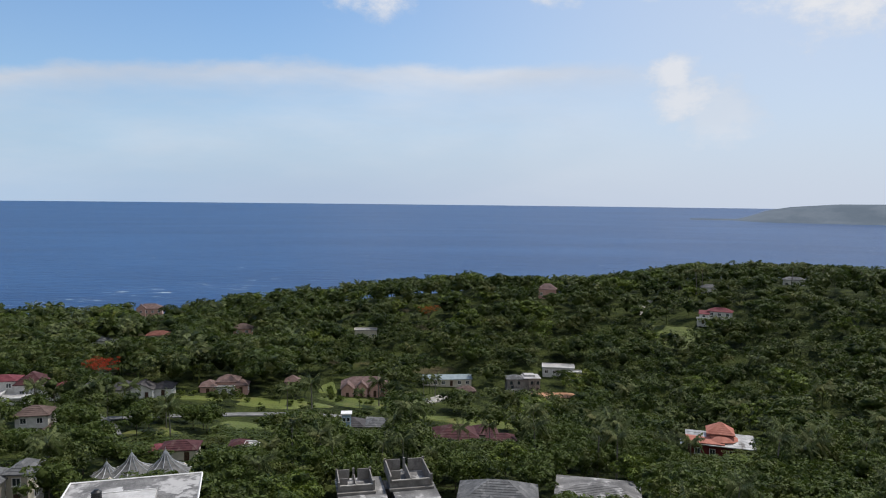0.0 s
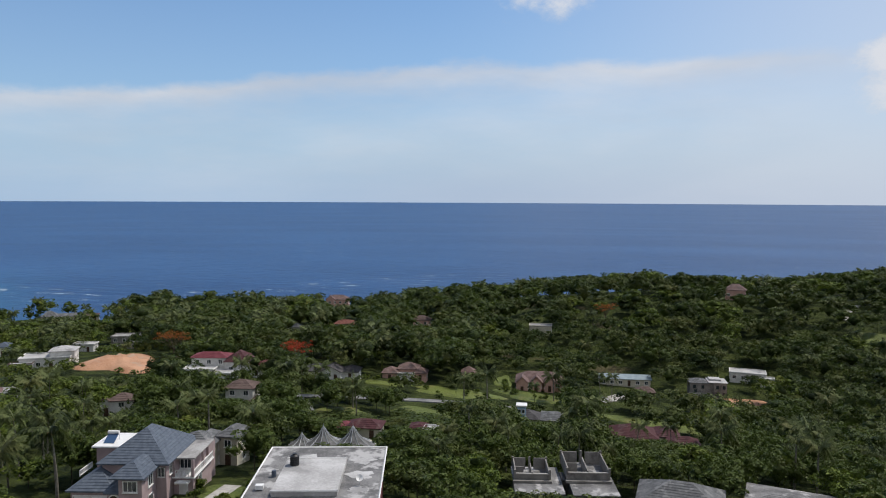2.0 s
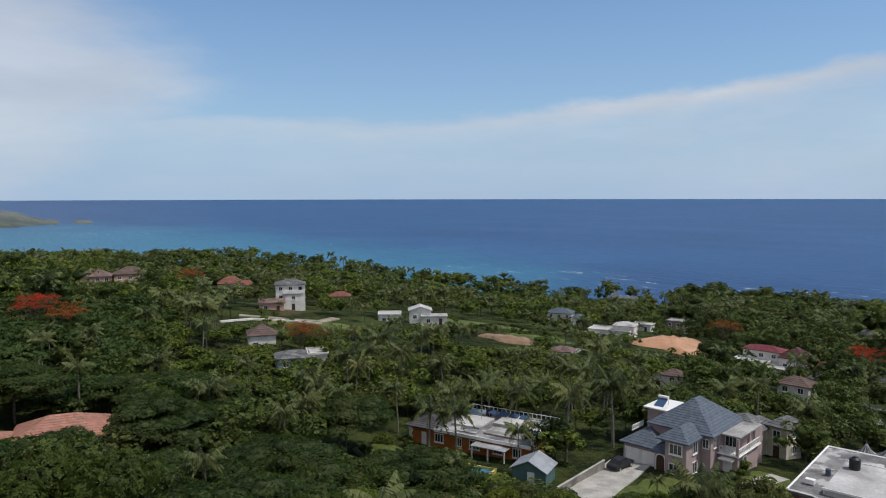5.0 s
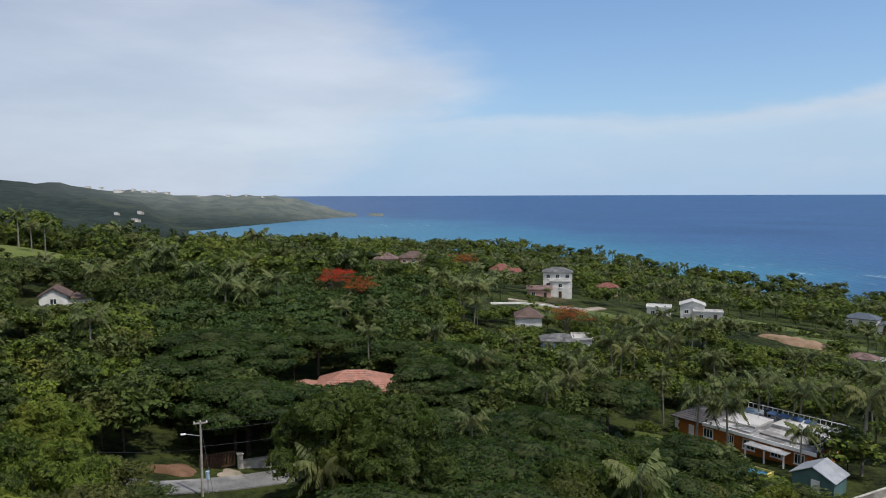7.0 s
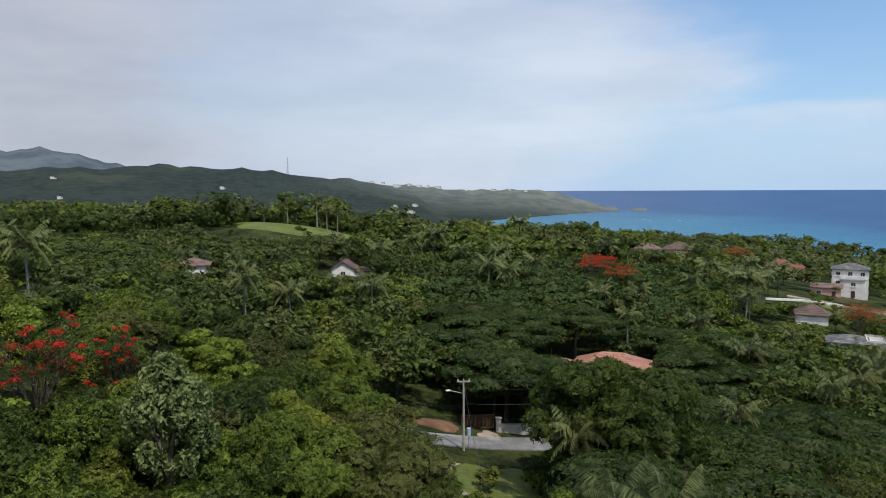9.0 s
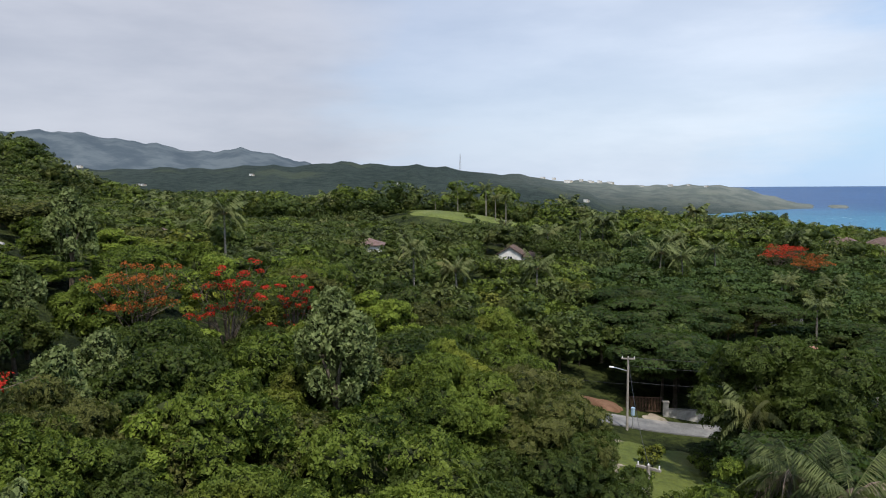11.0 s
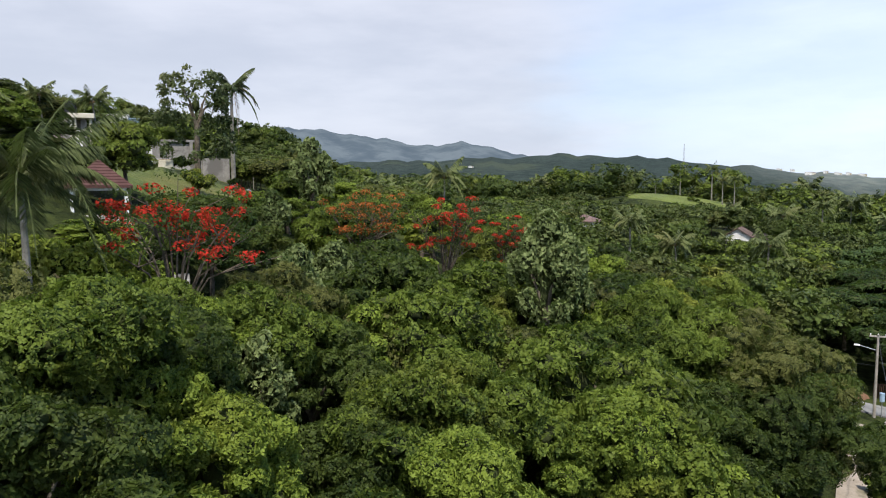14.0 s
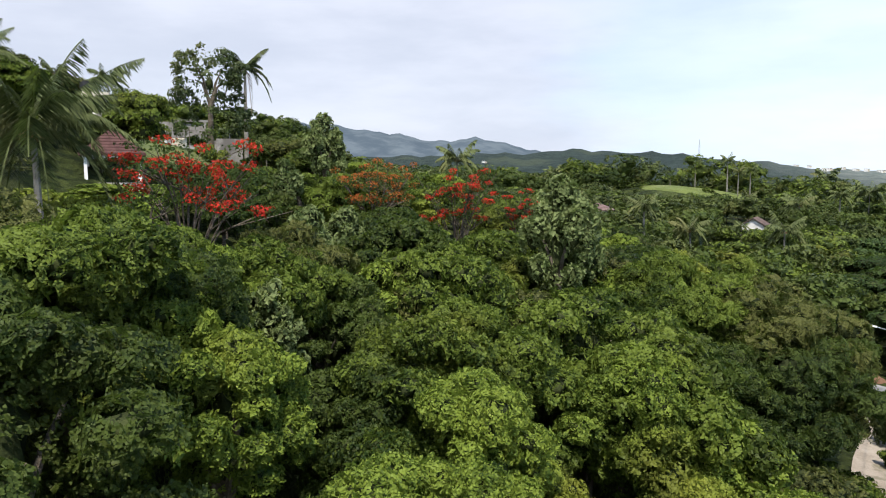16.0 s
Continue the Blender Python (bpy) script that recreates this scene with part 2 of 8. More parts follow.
PLASTER_MAROON = surface("maroon_paint", (0.09, 0.018, 0.02), (0.15, 0.03, 0.03), 0.7, 0.7, 0.1)
PLASTER_DUSK = surface("dusky_maroon_plaster", (0.17, 0.075, 0.075), (0.25, 0.12, 0.12), 0.85, 0.5, 0.1, worn=(0.13, 0.055, 0.055))
ROOF_STAINED = surface("stained_roof_slab", (0.11, 0.108, 0.108), (0.24, 0.235, 0.23), 0.9, 0.35, 0.3, worn=(0.42, 0.41, 0.40))
PLASTER_TEAL = surface("teal_paint", (0.065, 0.125, 0.125), (0.10, 0.17, 0.17), 0.7, 0.7, 0.1)
PLASTER_BLUE = surface("pale_blue_plaster", (0.28, 0.40, 0.52), (0.36, 0.48, 0.60), 0.8, 0.7, 0.1)
TRIM_WHITE = surface("white_trim", (0.68, 0.67, 0.65), (0.80, 0.79, 0.77), 0.6, 1.0, 0.05)
CONCRETE = surface("raw_concrete", (0.17, 0.16, 0.145), (0.28, 0.265, 0.245), 0.95, 0.5, 0.3, worn=(0.14, 0.13, 0.12))
CONCRETE_PALE = surface("pale_concrete", (0.30, 0.285, 0.255), (0.46, 0.44, 0.40), 0.9, 0.45, 0.3, worn=(0.30, 0.285, 0.265))
ROOF_SLAB = surface("weathered_roof_slab", (0.22, 0.21, 0.20), (0.40, 0.39, 0.375), 0.9, 0.22, 0.3, worn=(0.20, 0.19, 0.185))
ROOF_SLAB_WHITE = surface("white_roof_coating", (0.36, 0.35, 0.34), (0.54, 0.53, 0.52), 0.85, 0.22, 0.2, worn=(0.28, 0.275, 0.27))
TILE_BLUE = surface("blue_grey_roof_tile", (0.070, 0.085, 0.110), (0.112, 0.132, 0.162), 0.65, 1.5, 0.3, spread=0.2)
TILE_GREY = surface("grey_shingle", (0.085, 0.087, 0.090), (0.160, 0.162, 0.164), 0.85, 0.8, 0.4, worn=(0.20, 0.20, 0.20))
TILE_DARK = surface("dark_shingle", (0.045, 0.042, 0.045), (0.09, 0.085, 0.085), 0.8, 0.8, 0.4)
TILE_BROWN = surface("brown_shingle", (0.090, 0.062, 0.054), (0.150, 0.108, 0.094), 0.85, 0.8, 0.4)
TILE_PINKBROWN = surface("faded_pink_shingle", (0.135, 0.088, 0.080), (0.215, 0.150, 0.138), 0.85, 0.8, 0.4, worn=(0.11, 0.085, 0.08))
TILE_RED = surface("red_roof_paint", (0.130, 0.034, 0.042), (0.200, 0.060, 0.068), 0.7, 0.8, 0.3)
TILE_MAROON = surface("maroon_shingle", (0.052, 0.020, 0.023), (0.090, 0.036, 0.038), 0.75, 0.8, 0.4, worn=(0.11, 0.065, 0.062))
TILE_SALMON = surface("salmon_roof_tile", (0.34, 0.13, 0.095), (0.46, 0.20, 0.15), 0.8, 0.8, 0.3)
TILE_BRICK = surface("brick_red_shingle", (0.150, 0.060, 0.048), (0.230, 0.100, 0.080), 0.85, 0.8, 0.4)
TILE_CLAY = surface("clay_roof_tile", (0.28, 0.13, 0.095), (0.40, 0.21, 0.16), 0.85, 1.2, 0.5, worn=(0.24, 0.14, 0.11))
TILE_GAZEBO = surface("red_brown_shingle", (0.066, 0.032, 0.029), (0.102, 0.052, 0.046), 0.85, 2.0, 0.5)
TILE_SLATE = surface("weathered_slate", (0.09, 0.09, 0.09), (0.19, 0.19, 0.185), 0.85, 1.4, 0.6)
METAL_RED = surface("bright_red_metal_roof", (0.42, 0.03, 0.05), (0.55, 0.05, 0.07), 0.5, 0.8, 0.1)
METAL_WORN = surface("patched_sheet_metal", (0.24, 0.24, 0.24), (0.50, 0.50, 0.50), 0.5, 0.5, 0.2, metal=0.2, worn=(0.12, 0.11, 0.10))
METAL_TEAL = surface("blue_grey_metal_roof", (0.17, 0.215, 0.235), (0.26, 0.31, 0.33), 0.5, 0.6, 0.1, metal=0.2)
METAL_GREY = surface("galvanised_metal", (0.35, 0.36, 0.37), (0.50, 0.51, 0.52), 0.45, 0.8, 0.1, metal=0.5)
BLACK_PLASTIC = surface("black_plastic", (0.012, 0.012, 0.013), (0.03, 0.03, 0.032), 0.5, 2.0, 0.05)
WOOD_POLE = surface("weathered_pole_wood", (0.26, 0.235, 0.20), (0.38, 0.35, 0.31), 0.9, 2.0, 0.4)
ASPHALT = surface("asphalt", (0.13, 0.13, 0.13), (0.22, 0.22, 0.215), 0.95, 0.4, 0.3, worn=(0.27, 0.26, 0.25))
EARTH = surface("bare_orange_earth", (0.36, 0.19, 0.11), (0.50, 0.29, 0.18), 0.95, 0.15, 0.6, worn=(0.40, 0.28, 0.20))
EARTH_BROWN = surface("dull_brown_earth", (0.20, 0.13, 0.085), (0.31, 0.215, 0.145), 0.95, 0.2, 0.7, worn=(0.15, 0.13, 0.06))
SAND = surface("sandy_track", (0.24, 0.20, 0.155), (0.36, 0.31, 0.25), 0.95, 0.6, 0.5, worn=(0.19, 0.17, 0.12))
EARTH_RED = surface("cut_red_earth", (0.11, 0.06, 0.035), (0.19, 0.11, 0.07), 0.95, 0.5, 0.8)
STONE = surface("grey_stone", (0.22, 0.21, 0.20), (0.38, 0.37, 0.35), 0.9, 1.5, 0.6, spread=0.3)
WOOD_DARK = surface("dark_timber", (0.05, 0.03, 0.02), (0.10, 0.06, 0.04), 0.7, 3.0, 0.3)
WATER_POOL = surface("pool_water", (0.05, 0.18, 0.26), (0.08, 0.24, 0.32), 0.15, 1.0, 0.05)
YELLOW = surface("yellow_paint", (0.50, 0.42, 0.10), (0.60, 0.50, 0.15), 0.7, 1.0, 0.1)


def pane_glass():
    m = bpy.data.materials.new("window_glass")
    m.use_nodes = True
    n = Nodes(m.node_tree)
    bsdf = n.put("ShaderNodeBsdfPrincipled", Base_Color=(0.03, 0.04, 0.045, 1), Roughness=0.08, Specular_IOR_Level=0.7)
    n.put("ShaderNodeOutputMaterial", Surface=bsdf)
    return m


GLASS = pane_glass()


def panel_glass():
    m = bpy.data.materials.new("solar_panel_glass")
    m.use_nodes = True
    n = Nodes(m.node_tree)
    bsdf = n.put("ShaderNodeBsdfPrincipled", Base_Color=(0.05, 0.09, 0.17, 1), Roughness=0.12, Specular_IOR_Level=0.6)
    n.put("ShaderNodeOutputMaterial", Surface=bsdf)
    return m


SOLAR = panel_glass()


def land_cover():
    """Undergrowth, grass and bare soil near by; closed forest with clearings on the hills, tinted for haze far off."""
    m = bpy.data.materials.new("land_cover")
    m.use_nodes = True
    n = Nodes(m.node_tree)
    at = n.put("ShaderNodeNewGeometry", 0)
    broad, mid, fine = n.noise(at, 0.02, 5.0), n.noise(at, 0.12, 6.0, 0.65), n.noise(at, 0.9, 6.0, 0.7)
    t = n.math("ADD", n.math("MULTIPLY", mid, 0.6), n.math("MULTIPLY", fine, 0.4))
    # the dark end stands for shadow in the gaps between trees
    colour = n.mix(n.step(t, 0.40, 0.60), (0.014, 0.022, 0.008, 1), (0.070, 0.088, 0.024, 1))
    colour = n.mix(n.math("MULTIPLY", n.step(broad, 0.58, 0.68), 0.7), colour, (0.070, 0.090, 0.026, 1))
    colour = n.mix(n.math("MULTIPLY", n.step(n.noise(at, 0.035, 5.0), 0.62, 0.70), 0.6), colour, (0.13, 0.10, 0.06, 1))
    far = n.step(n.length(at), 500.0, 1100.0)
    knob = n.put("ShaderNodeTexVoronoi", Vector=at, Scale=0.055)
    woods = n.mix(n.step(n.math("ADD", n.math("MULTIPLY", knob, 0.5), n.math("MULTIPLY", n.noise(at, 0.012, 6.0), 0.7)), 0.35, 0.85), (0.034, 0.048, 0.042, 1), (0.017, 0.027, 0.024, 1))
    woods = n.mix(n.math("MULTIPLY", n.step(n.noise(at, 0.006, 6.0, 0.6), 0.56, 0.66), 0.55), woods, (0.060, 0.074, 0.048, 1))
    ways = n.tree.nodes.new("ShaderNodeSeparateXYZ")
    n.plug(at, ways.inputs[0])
    # pale haze painted into the headland's base colour, growing with distance
    hazy_scrub = n.math("MULTIPLY", n.step(n.length(at), 1500.0, 2200.0), n.step(ways.outputs[1], -700.0, -330.0))
    woods = n.mix(n.math("MULTIPLY", hazy_scrub, 0.7), woods, n.mix(n.step(n.noise(at, 0.02, 6.0, 0.65), 0.4, 0.6), (0.150, 0.175, 0.165, 1), (0.240, 0.258, 0.228, 1)))
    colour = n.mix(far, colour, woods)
    height = n.math("ADD", n.math("MULTIPLY", fine, 1.6), n.math("MULTIPLY", n.math("MULTIPLY", knob, far), -2.5))
    relief = n.put("ShaderNodeBump", Strength=0.9, Distance=1.0, Height=height)
    bsdf = n.put("ShaderNodeBsdfPrincipled", Base_Color=colour, Roughness=0.95, Specular_IOR_Level=0.1, Normal=relief)
    n.put("ShaderNodeOutputMaterial", Surface=bsdf)
    return m


def sea_water():
    """Deep blue water, turquoise over the shoals, broken foam on the reef."""
    m = bpy.data.materials.new("sea_water")
    m.use_nodes = True
    n = Nodes(m.node_tree)
    at = n.put("ShaderNodeNewGeometry", 0)
    shoal = n.stored("shoal")
    reef = n.stored("reef")
    drift = n.put("ShaderNodeMapping", Vector=at, Scale=(0.0016, 0.0042, 1.0))
    patch = n.noise(drift, 1.0, 6.0, 0.6)
    deep = n.mix(n.step(patch, 0.36, 0.66), (0.010, 0.047, 0.140, 1), (0.019, 0.072, 0.190, 1))
    pale = n.mix(n.noise(at, 0.02, 5.0), (0.020, 0.125, 0.225, 1), (0.038, 0.185, 0.270, 1))
    colour = n.mix(n.math("MULTIPLY", n.step(n.math("ADD", shoal, n.math("MULTIPLY", n.math("SUBTRACT", n.noise(at, 0.008, 5.0), 0.5), 0.8)), 0.15, 0.9), 0.85), deep, pale)
    foam = n.math("MULTIPLY", n.step(n.noise(n.put("ShaderNodeMapping", Vector=at, Scale=(0.025, 0.09, 1.0)), 1.0, 4.0, 0.7), 0.60, 0.66), reef)
    caps = n.step(n.noise(n.put("ShaderNodeMapping", Vector=at, Scale=(0.05, 0.12, 1.0)), 1.0, 3.0, 0.7), 0.70, 0.73)
    colour = n.mix(n.math("MAXIMUM", foam, n.math("MULTIPLY", caps, 0.6)), colour, (0.62, 0.68, 0.70, 1))
    chop = n.noise(n.put("ShaderNodeMapping", Vector=at, Scale=(0.05, 0.22, 1.0)), 1.0, 5.0, 0.75)
    colour = n.tint(colour, n.mix(n.step(chop, 0.34, 0.66), (0.70, 0.74, 0.80, 1), (1.30, 1.26, 1.20, 1)))
    swell = n.noise(n.put("ShaderNodeMapping", Vector=at, Scale=(0.03, 0.10, 1.0)), 1.0, 6.0, 0.6)
    relief = n.put("ShaderNodeBump", Strength=0.5, Distance=2.0, Height=swell)
    bsdf = n.put("ShaderNodeBsdfPrincipled", Base_Color=colour, Roughness=0.35, Specular_IOR_Level=0.09, Normal=relief)
    n.put("ShaderNodeOutputMaterial", Surface=bsdf)
    return m


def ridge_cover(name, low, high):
    """Far wooded mountains or a low coast, with haze painted into the base colour."""
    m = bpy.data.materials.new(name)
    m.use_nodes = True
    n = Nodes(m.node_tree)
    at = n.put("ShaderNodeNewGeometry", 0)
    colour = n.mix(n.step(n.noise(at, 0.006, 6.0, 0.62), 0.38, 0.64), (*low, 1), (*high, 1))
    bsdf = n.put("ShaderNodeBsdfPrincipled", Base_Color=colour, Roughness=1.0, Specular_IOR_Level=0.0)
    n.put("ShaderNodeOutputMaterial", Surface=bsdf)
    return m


HAZY_RIDGE = ridge_cover("hazy_wooded_ridge", (0.066, 0.086, 0.104), (0.105, 0.128, 0.144))
HAZY_COAST = ridge_cover("hazy_coast", (0.125, 0.155, 0.185), (0.165, 0.195, 0.225))
LAND, SEA = land_cover(), sea_water()

# ---- the land, the sea ----
BASE, FALL = 47.0, -35.5
HILLS = [
    (0, -60, 50, 14.7), (-60, -150, 150, -6.8), (-300, -120, 130, -5.2), (-230, 40, 100, 8.1), (-90, 50, 70, -7.1), (-40, 100, 50, 3.0),
    (60, 230, 80, -17.8), (300, 80, 150, 10.0), (250, 380, 110, 32.7), (10, 400, 60, 20.0), (-140, 190, 80, 2.3), (-300, 250, 130, -7.5),
    (0, -350, 150, 21.5), (-480, -280, 170, -11.7), (200, -200, 120, 3.7), (-25, -20, 20, -3.9), (-130, -50, 60, -3.7), (130, 330, 60, 3.2),
    (350, 560, 130, 8.5), (-150, 440, 110, -8.1), (-75, -15, 25, -3.4), (-450, -20, 110, -9.9), (80, 480, 70, -9.7), (-56, 84, 22, 3.0), (-10, 118, 20, -3.0), (-16, -8, 15, -3.0), (-4, -14, 8, -3.0),
]


def smooth(a, b, v):
    t = np.clip((v - a) / (b - a), 0, 1)
    return t * t * (3 - 2 * t)


def sea_level(r):
    """The sea's sheet, lifted a little far out to where the true horizon shows."""
    return 52 * (np.clip(r - 600, 0, None) / 4300) ** 2


def ground(x, y):
    """The height of the land over the sea; bearings run from north (+y) to the west."""
    x, y = np.asarray(x, float), np.asarray(y, float)
    r, az = np.hypot(x, y) + 1e-6, np.degrees(np.arctan2(-x, y))
    near = BASE + FALL * np.tanh(y / 250)
    for a, b, s, h in HILLS:
        near = near + h * np.exp(-((x - a) ** 2 + (y - b) ** 2) / (2 * s * s))
    # the coast: open to the south and east, a bay in the west
    ridge = 6 * np.sin(az * 0.9) + 5 * np.sin(az * 2.3 + 1) + 3 * np.sin(az * 5.1)
    coast = np.interp(az, [-180, -95, -60, -40, -15, 0, 15, 45, 60, 76, 88, 95, 98, 101, 180], [9e4, 9e4, 900, 760, 640, 540, 470, 475, 520, 640, 760, 1000, 1300, 9e4, 9e4]) + 1.5 * ridge
    inland = smooth(500, 950, r)
    low = near * (1 - inland) + 38 * inland
    # the western land, capped to fit the camera's tree line, falls towards the bay, but for a grassy knoll
    fall = np.interp(az, [30, 52, 66, 100, 112, 125, 142], [0, 0.02, 0.068, 0.072, 0.056, 0.028, 0.0])
    low = np.where((az > 30) & (az < 142), low + (np.minimum(low, 63 - fall * r) - low) * smooth(150, 260, r) * smooth(30, 60, az), low)
    dip = np.interp(az, [112, 116, 122, 129, 136, 140, 145, 180], [0.025, 0.020, 0.019, 0.0143, 0.0095, -0.01, -0.10, -0.20])
    low = np.where(az > 112, low + (np.minimum(low, 56 - dip * r) - low) * smooth(100, 165, r) * smooth(112, 117, az), low)
    low = low + 7 * np.exp(-((x + 226) ** 2 + (y + 92) ** 2) / (2 * 26**2))
    # the eastern ridge is capped beyond its crest to fit the camera's skyline
    crest = np.interp(az, [-60, -40, -32, -29, -26, -20, -16, -14, -10, -6.6, -2, 3, 6, 9], [0.080, 0.080, 0.083, 0.080, 0.0796, 0.085, 0.093, 0.102, 0.110, 0.112, 0.106, 0.117, 0.119, 0.125])
    capped = np.minimum(low, 69.5 - crest * r)
    low = np.where((az > -60) & (az < 9), low + (capped - low) * smooth(300, 380, r) * smooth(9, 3, az) * smooth(-60, -45, az), low)
    land = -8 + (low + 8) * smooth(-6, 22, coast - r)
    bumps = 3 * np.sin(x / 37 + 1) * np.sin(y / 41) + 2 * np.sin(x / 17) * np.sin(y / 19 + 2)
    land = land + inland * smooth(0, 200, coast - r) * bumps
    # the headland across the bay
    along = smooth(80.8, 82.2, az) * smooth(150, 104, az)
    wide = 110 + 270 * smooth(84, 99, az)
    spit = np.exp(-((r - 2120) / wide) ** 2) * (3 + 56 * smooth(84.5, 92, az) + 14 * smooth(97, 102, az) + 2.5 * np.sin(az * 3.1) + 0.4 * bumps) * smooth(80.7, 83.2, az)
    cape = spit * along
    land = np.where(az > 80, np.maximum(land, cape - 9 * (1 - smooth(0, 2.5, cape)) + sea_level(r)), land)
    # the dark hill behind it and the mountains
    lift1 = np.interp(az, [97, 103, 108, 114.5, 121, 127, 136, 145, 155, 180], [0, 14, 36, 62, 70, 60, 52, 62, 80, 80]) + 0.5 * ridge
    hill1 = (64 + lift1 + 0.7 * bumps) * np.exp(-(np.clip(2050 - r, 0, None) / 620) ** 2) * smooth(97, 103, az)
    land = np.where(az > 95, np.maximum(land, hill1), land)
    return land


def far_ridge(r, az):
    """The mountains and the low coast on the horizon, as a backdrop."""
    ridge = 6 * np.sin(az * 0.9) + 5 * np.sin(az * 2.3 + 1) + 3 * np.sin(az * 5.1) + 2 * np.sin(az * 11.7)
    rise2 = np.interp(az, [-200, 112, 119, 121, 124, 128.4, 132, 139, 146, 155, 180], [-80, -80, 60, 110, 185, 245, 232, 318, 325, 330, 330]) + ridge
    hill2 = (64 + rise2) * np.exp(-(np.clip(4300 - r, 0, None) / 900) ** 2) - 20
    mid = np.interp(az, [-200, 116, 124, 130, 138, 146, 180], [-80, -80, 70, 90, 78, 120, 150]) + 0.8 * ridge
    mid = (64 + mid) * np.exp(-((r - 3000) / 420) ** 2) - 20
    east = np.interp(az, [-200, -61, -60, -34, -29, -26, -24.5, -23.4, -22.5, -19, -18, 180], [-40, -40, 86, 84, 82, 70, 56, 34, 20, 19, -20, -40]) * np.exp(-((r - 3050) / 200) ** 2)
    return np.maximum(np.maximum(hill2, mid), np.where(az < 0, east, -30))


def mesh_of(name, verts, faces, material, smooth_shade=False):
    me = bpy.data.meshes.new(name)
    me.from_pydata([tuple(v) for v in verts], [], [tuple(f) for f in faces])
    me.materials.append(material)
    if smooth_shade:
        me.shade_smooth()
    me.update()
    return me


def polar(radii, bearings):
    """Points on rings round the origin and the quads between them."""
    rr, aa = np.meshgrid(radii, np.radians(bearings), indexing="ij")
    x, y = -np.sin(aa) * rr, np.cos(aa) * rr
    m, k = len(radii), len(bearings)
    i, j = np.meshgrid(np.arange(m - 1), np.arange(k), indexing="ij")
    a, b = i * k + j, i * k + (j + 1) % k
    return x.ravel(), y.ravel(), np.stack([a, a + k, b + k, b], -1).reshape(-1, 4)


gx, gy, gf = polar(np.concatenate([[0.01, 0.9], np.geomspace(2.0, 4880, 188)]), np.arange(0, 360, 0.75))
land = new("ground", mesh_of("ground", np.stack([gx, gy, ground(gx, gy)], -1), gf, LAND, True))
tagged(land, "green hillside and coastal land with undergrowth and far wooded hills", "ground", kind="structure")

sx, sy, sf = polar(np.geomspace(250, 4900, 110), np.arange(0, 360, 1.5))
sr = np.hypot(sx, sy)
sea = new("water", mesh_of("water", np.stack([sx, sy, sea_level(sr)], -1), sf, SEA, True))
tagged(sea, "deep blue sea with turquoise shallows and white reef foam", "sea", kind="structure")
s_az = np.degrees(np.arctan2(-sx, sy))
shoal = smooth(30, 66, s_az) * smooth(130, 95, s_az) * smooth(1250 + 900 * smooth(50, 85, s_az), 560, sr) + 0.5 * smooth(60, 88, s_az) * smooth(130, 100, s_az) * smooth(3200, 1500, sr)
reef = smooth(5, 20, s_az) * smooth(75, 50, s_az) * np.exp(-((sr - 640 - 60 * np.sin(s_az / 7)) / 45) ** 2) + np.exp(-((s_az - 81) / 4) ** 2) * np.exp(-((sr - 1500) / 60) ** 2)
for key, values in (("shoal", shoal), ("reef", reef)):
    layer = sea.data.attributes.new(key, "FLOAT", "POINT")
    layer.data.foreach_set("value", np.clip(values, 0, 1).astype(np.float32))


b_r = np.linspace(2500, 4860, 26)
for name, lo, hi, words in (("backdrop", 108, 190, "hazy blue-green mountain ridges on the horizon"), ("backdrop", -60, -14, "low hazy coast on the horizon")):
    aa = np.arange(lo, hi, 0.4)
    rr, a2 = np.meshgrid(b_r, aa, indexing="ij")
    hh = far_ridge(rr, a2)
    bx, by = -np.sin(np.radians(a2)) * rr, np.cos(np.radians(a2)) * rr
    k = len(aa)
    i, j = np.meshgrid(np.arange(len(b_r) - 1), np.arange(k - 1), indexing="ij")
    c = i * k + j
    faces = np.stack([c, c + 1, c + k + 1, c + k], -1).reshape(-1, 4)
    tagged(new(name, mesh_of(name, np.stack([bx.ravel(), by.ravel(), hh.ravel()], -1), faces, HAZY_RIDGE if lo > 0 else HAZY_COAST, True)), words, "mountains", kind="structure")


def z_at(x, y):
    return float(ground(x, y))

# ---- building kit ----
CLEAR = []  # places kept free of trees: x, y, radius
OPEN_TO = []  # things kept in the camera's sight: x, y, half width, height of their foot


def shape():
    return bmesh.new()


def box(bm, x0, x1, y0, y1, z0, z1, bevel=0.0):
    made = bmesh.ops.create_cube(bm, size=1.0, matrix=Matrix.Translation(((x0 + x1) / 2, (y0 + y1) / 2, (z0 + z1) / 2)) @ Matrix.Diagonal((x1 - x0, y1 - y0, z1 - z0, 1)))
    if bevel:
        edges = {e for v in made["verts"] for e in v.link_edges}
        bmesh.ops.bevel(bm, geom=list(edges), offset=bevel, segments=1, affect="EDGES")
    return bm


def rod(bm, a, b, ra, rb=None, sides=8):
    a, b = Vector(a), Vector(b)
    turn = (b - a).to_track_quat("Z", "Y").to_matrix().to_4x4()
    bmesh.ops.create_cone(bm, cap_ends=True, segments=sides, radius1=ra, radius2=ra if rb is None else rb, depth=(b - a).length, matrix=Matrix.Translation((a + b) / 2) @ turn)
    return bm


def link(name, bm, material, smooth_shade=False):
    bmesh.ops.recalc_face_normals(bm, faces=bm.faces)
    me = bpy.data.meshes.new(name)
    bm.to_mesh(me)
    bm.free()
    me.materials.append(material)
    if smooth_shade:
        me.shade_smooth()
    return me


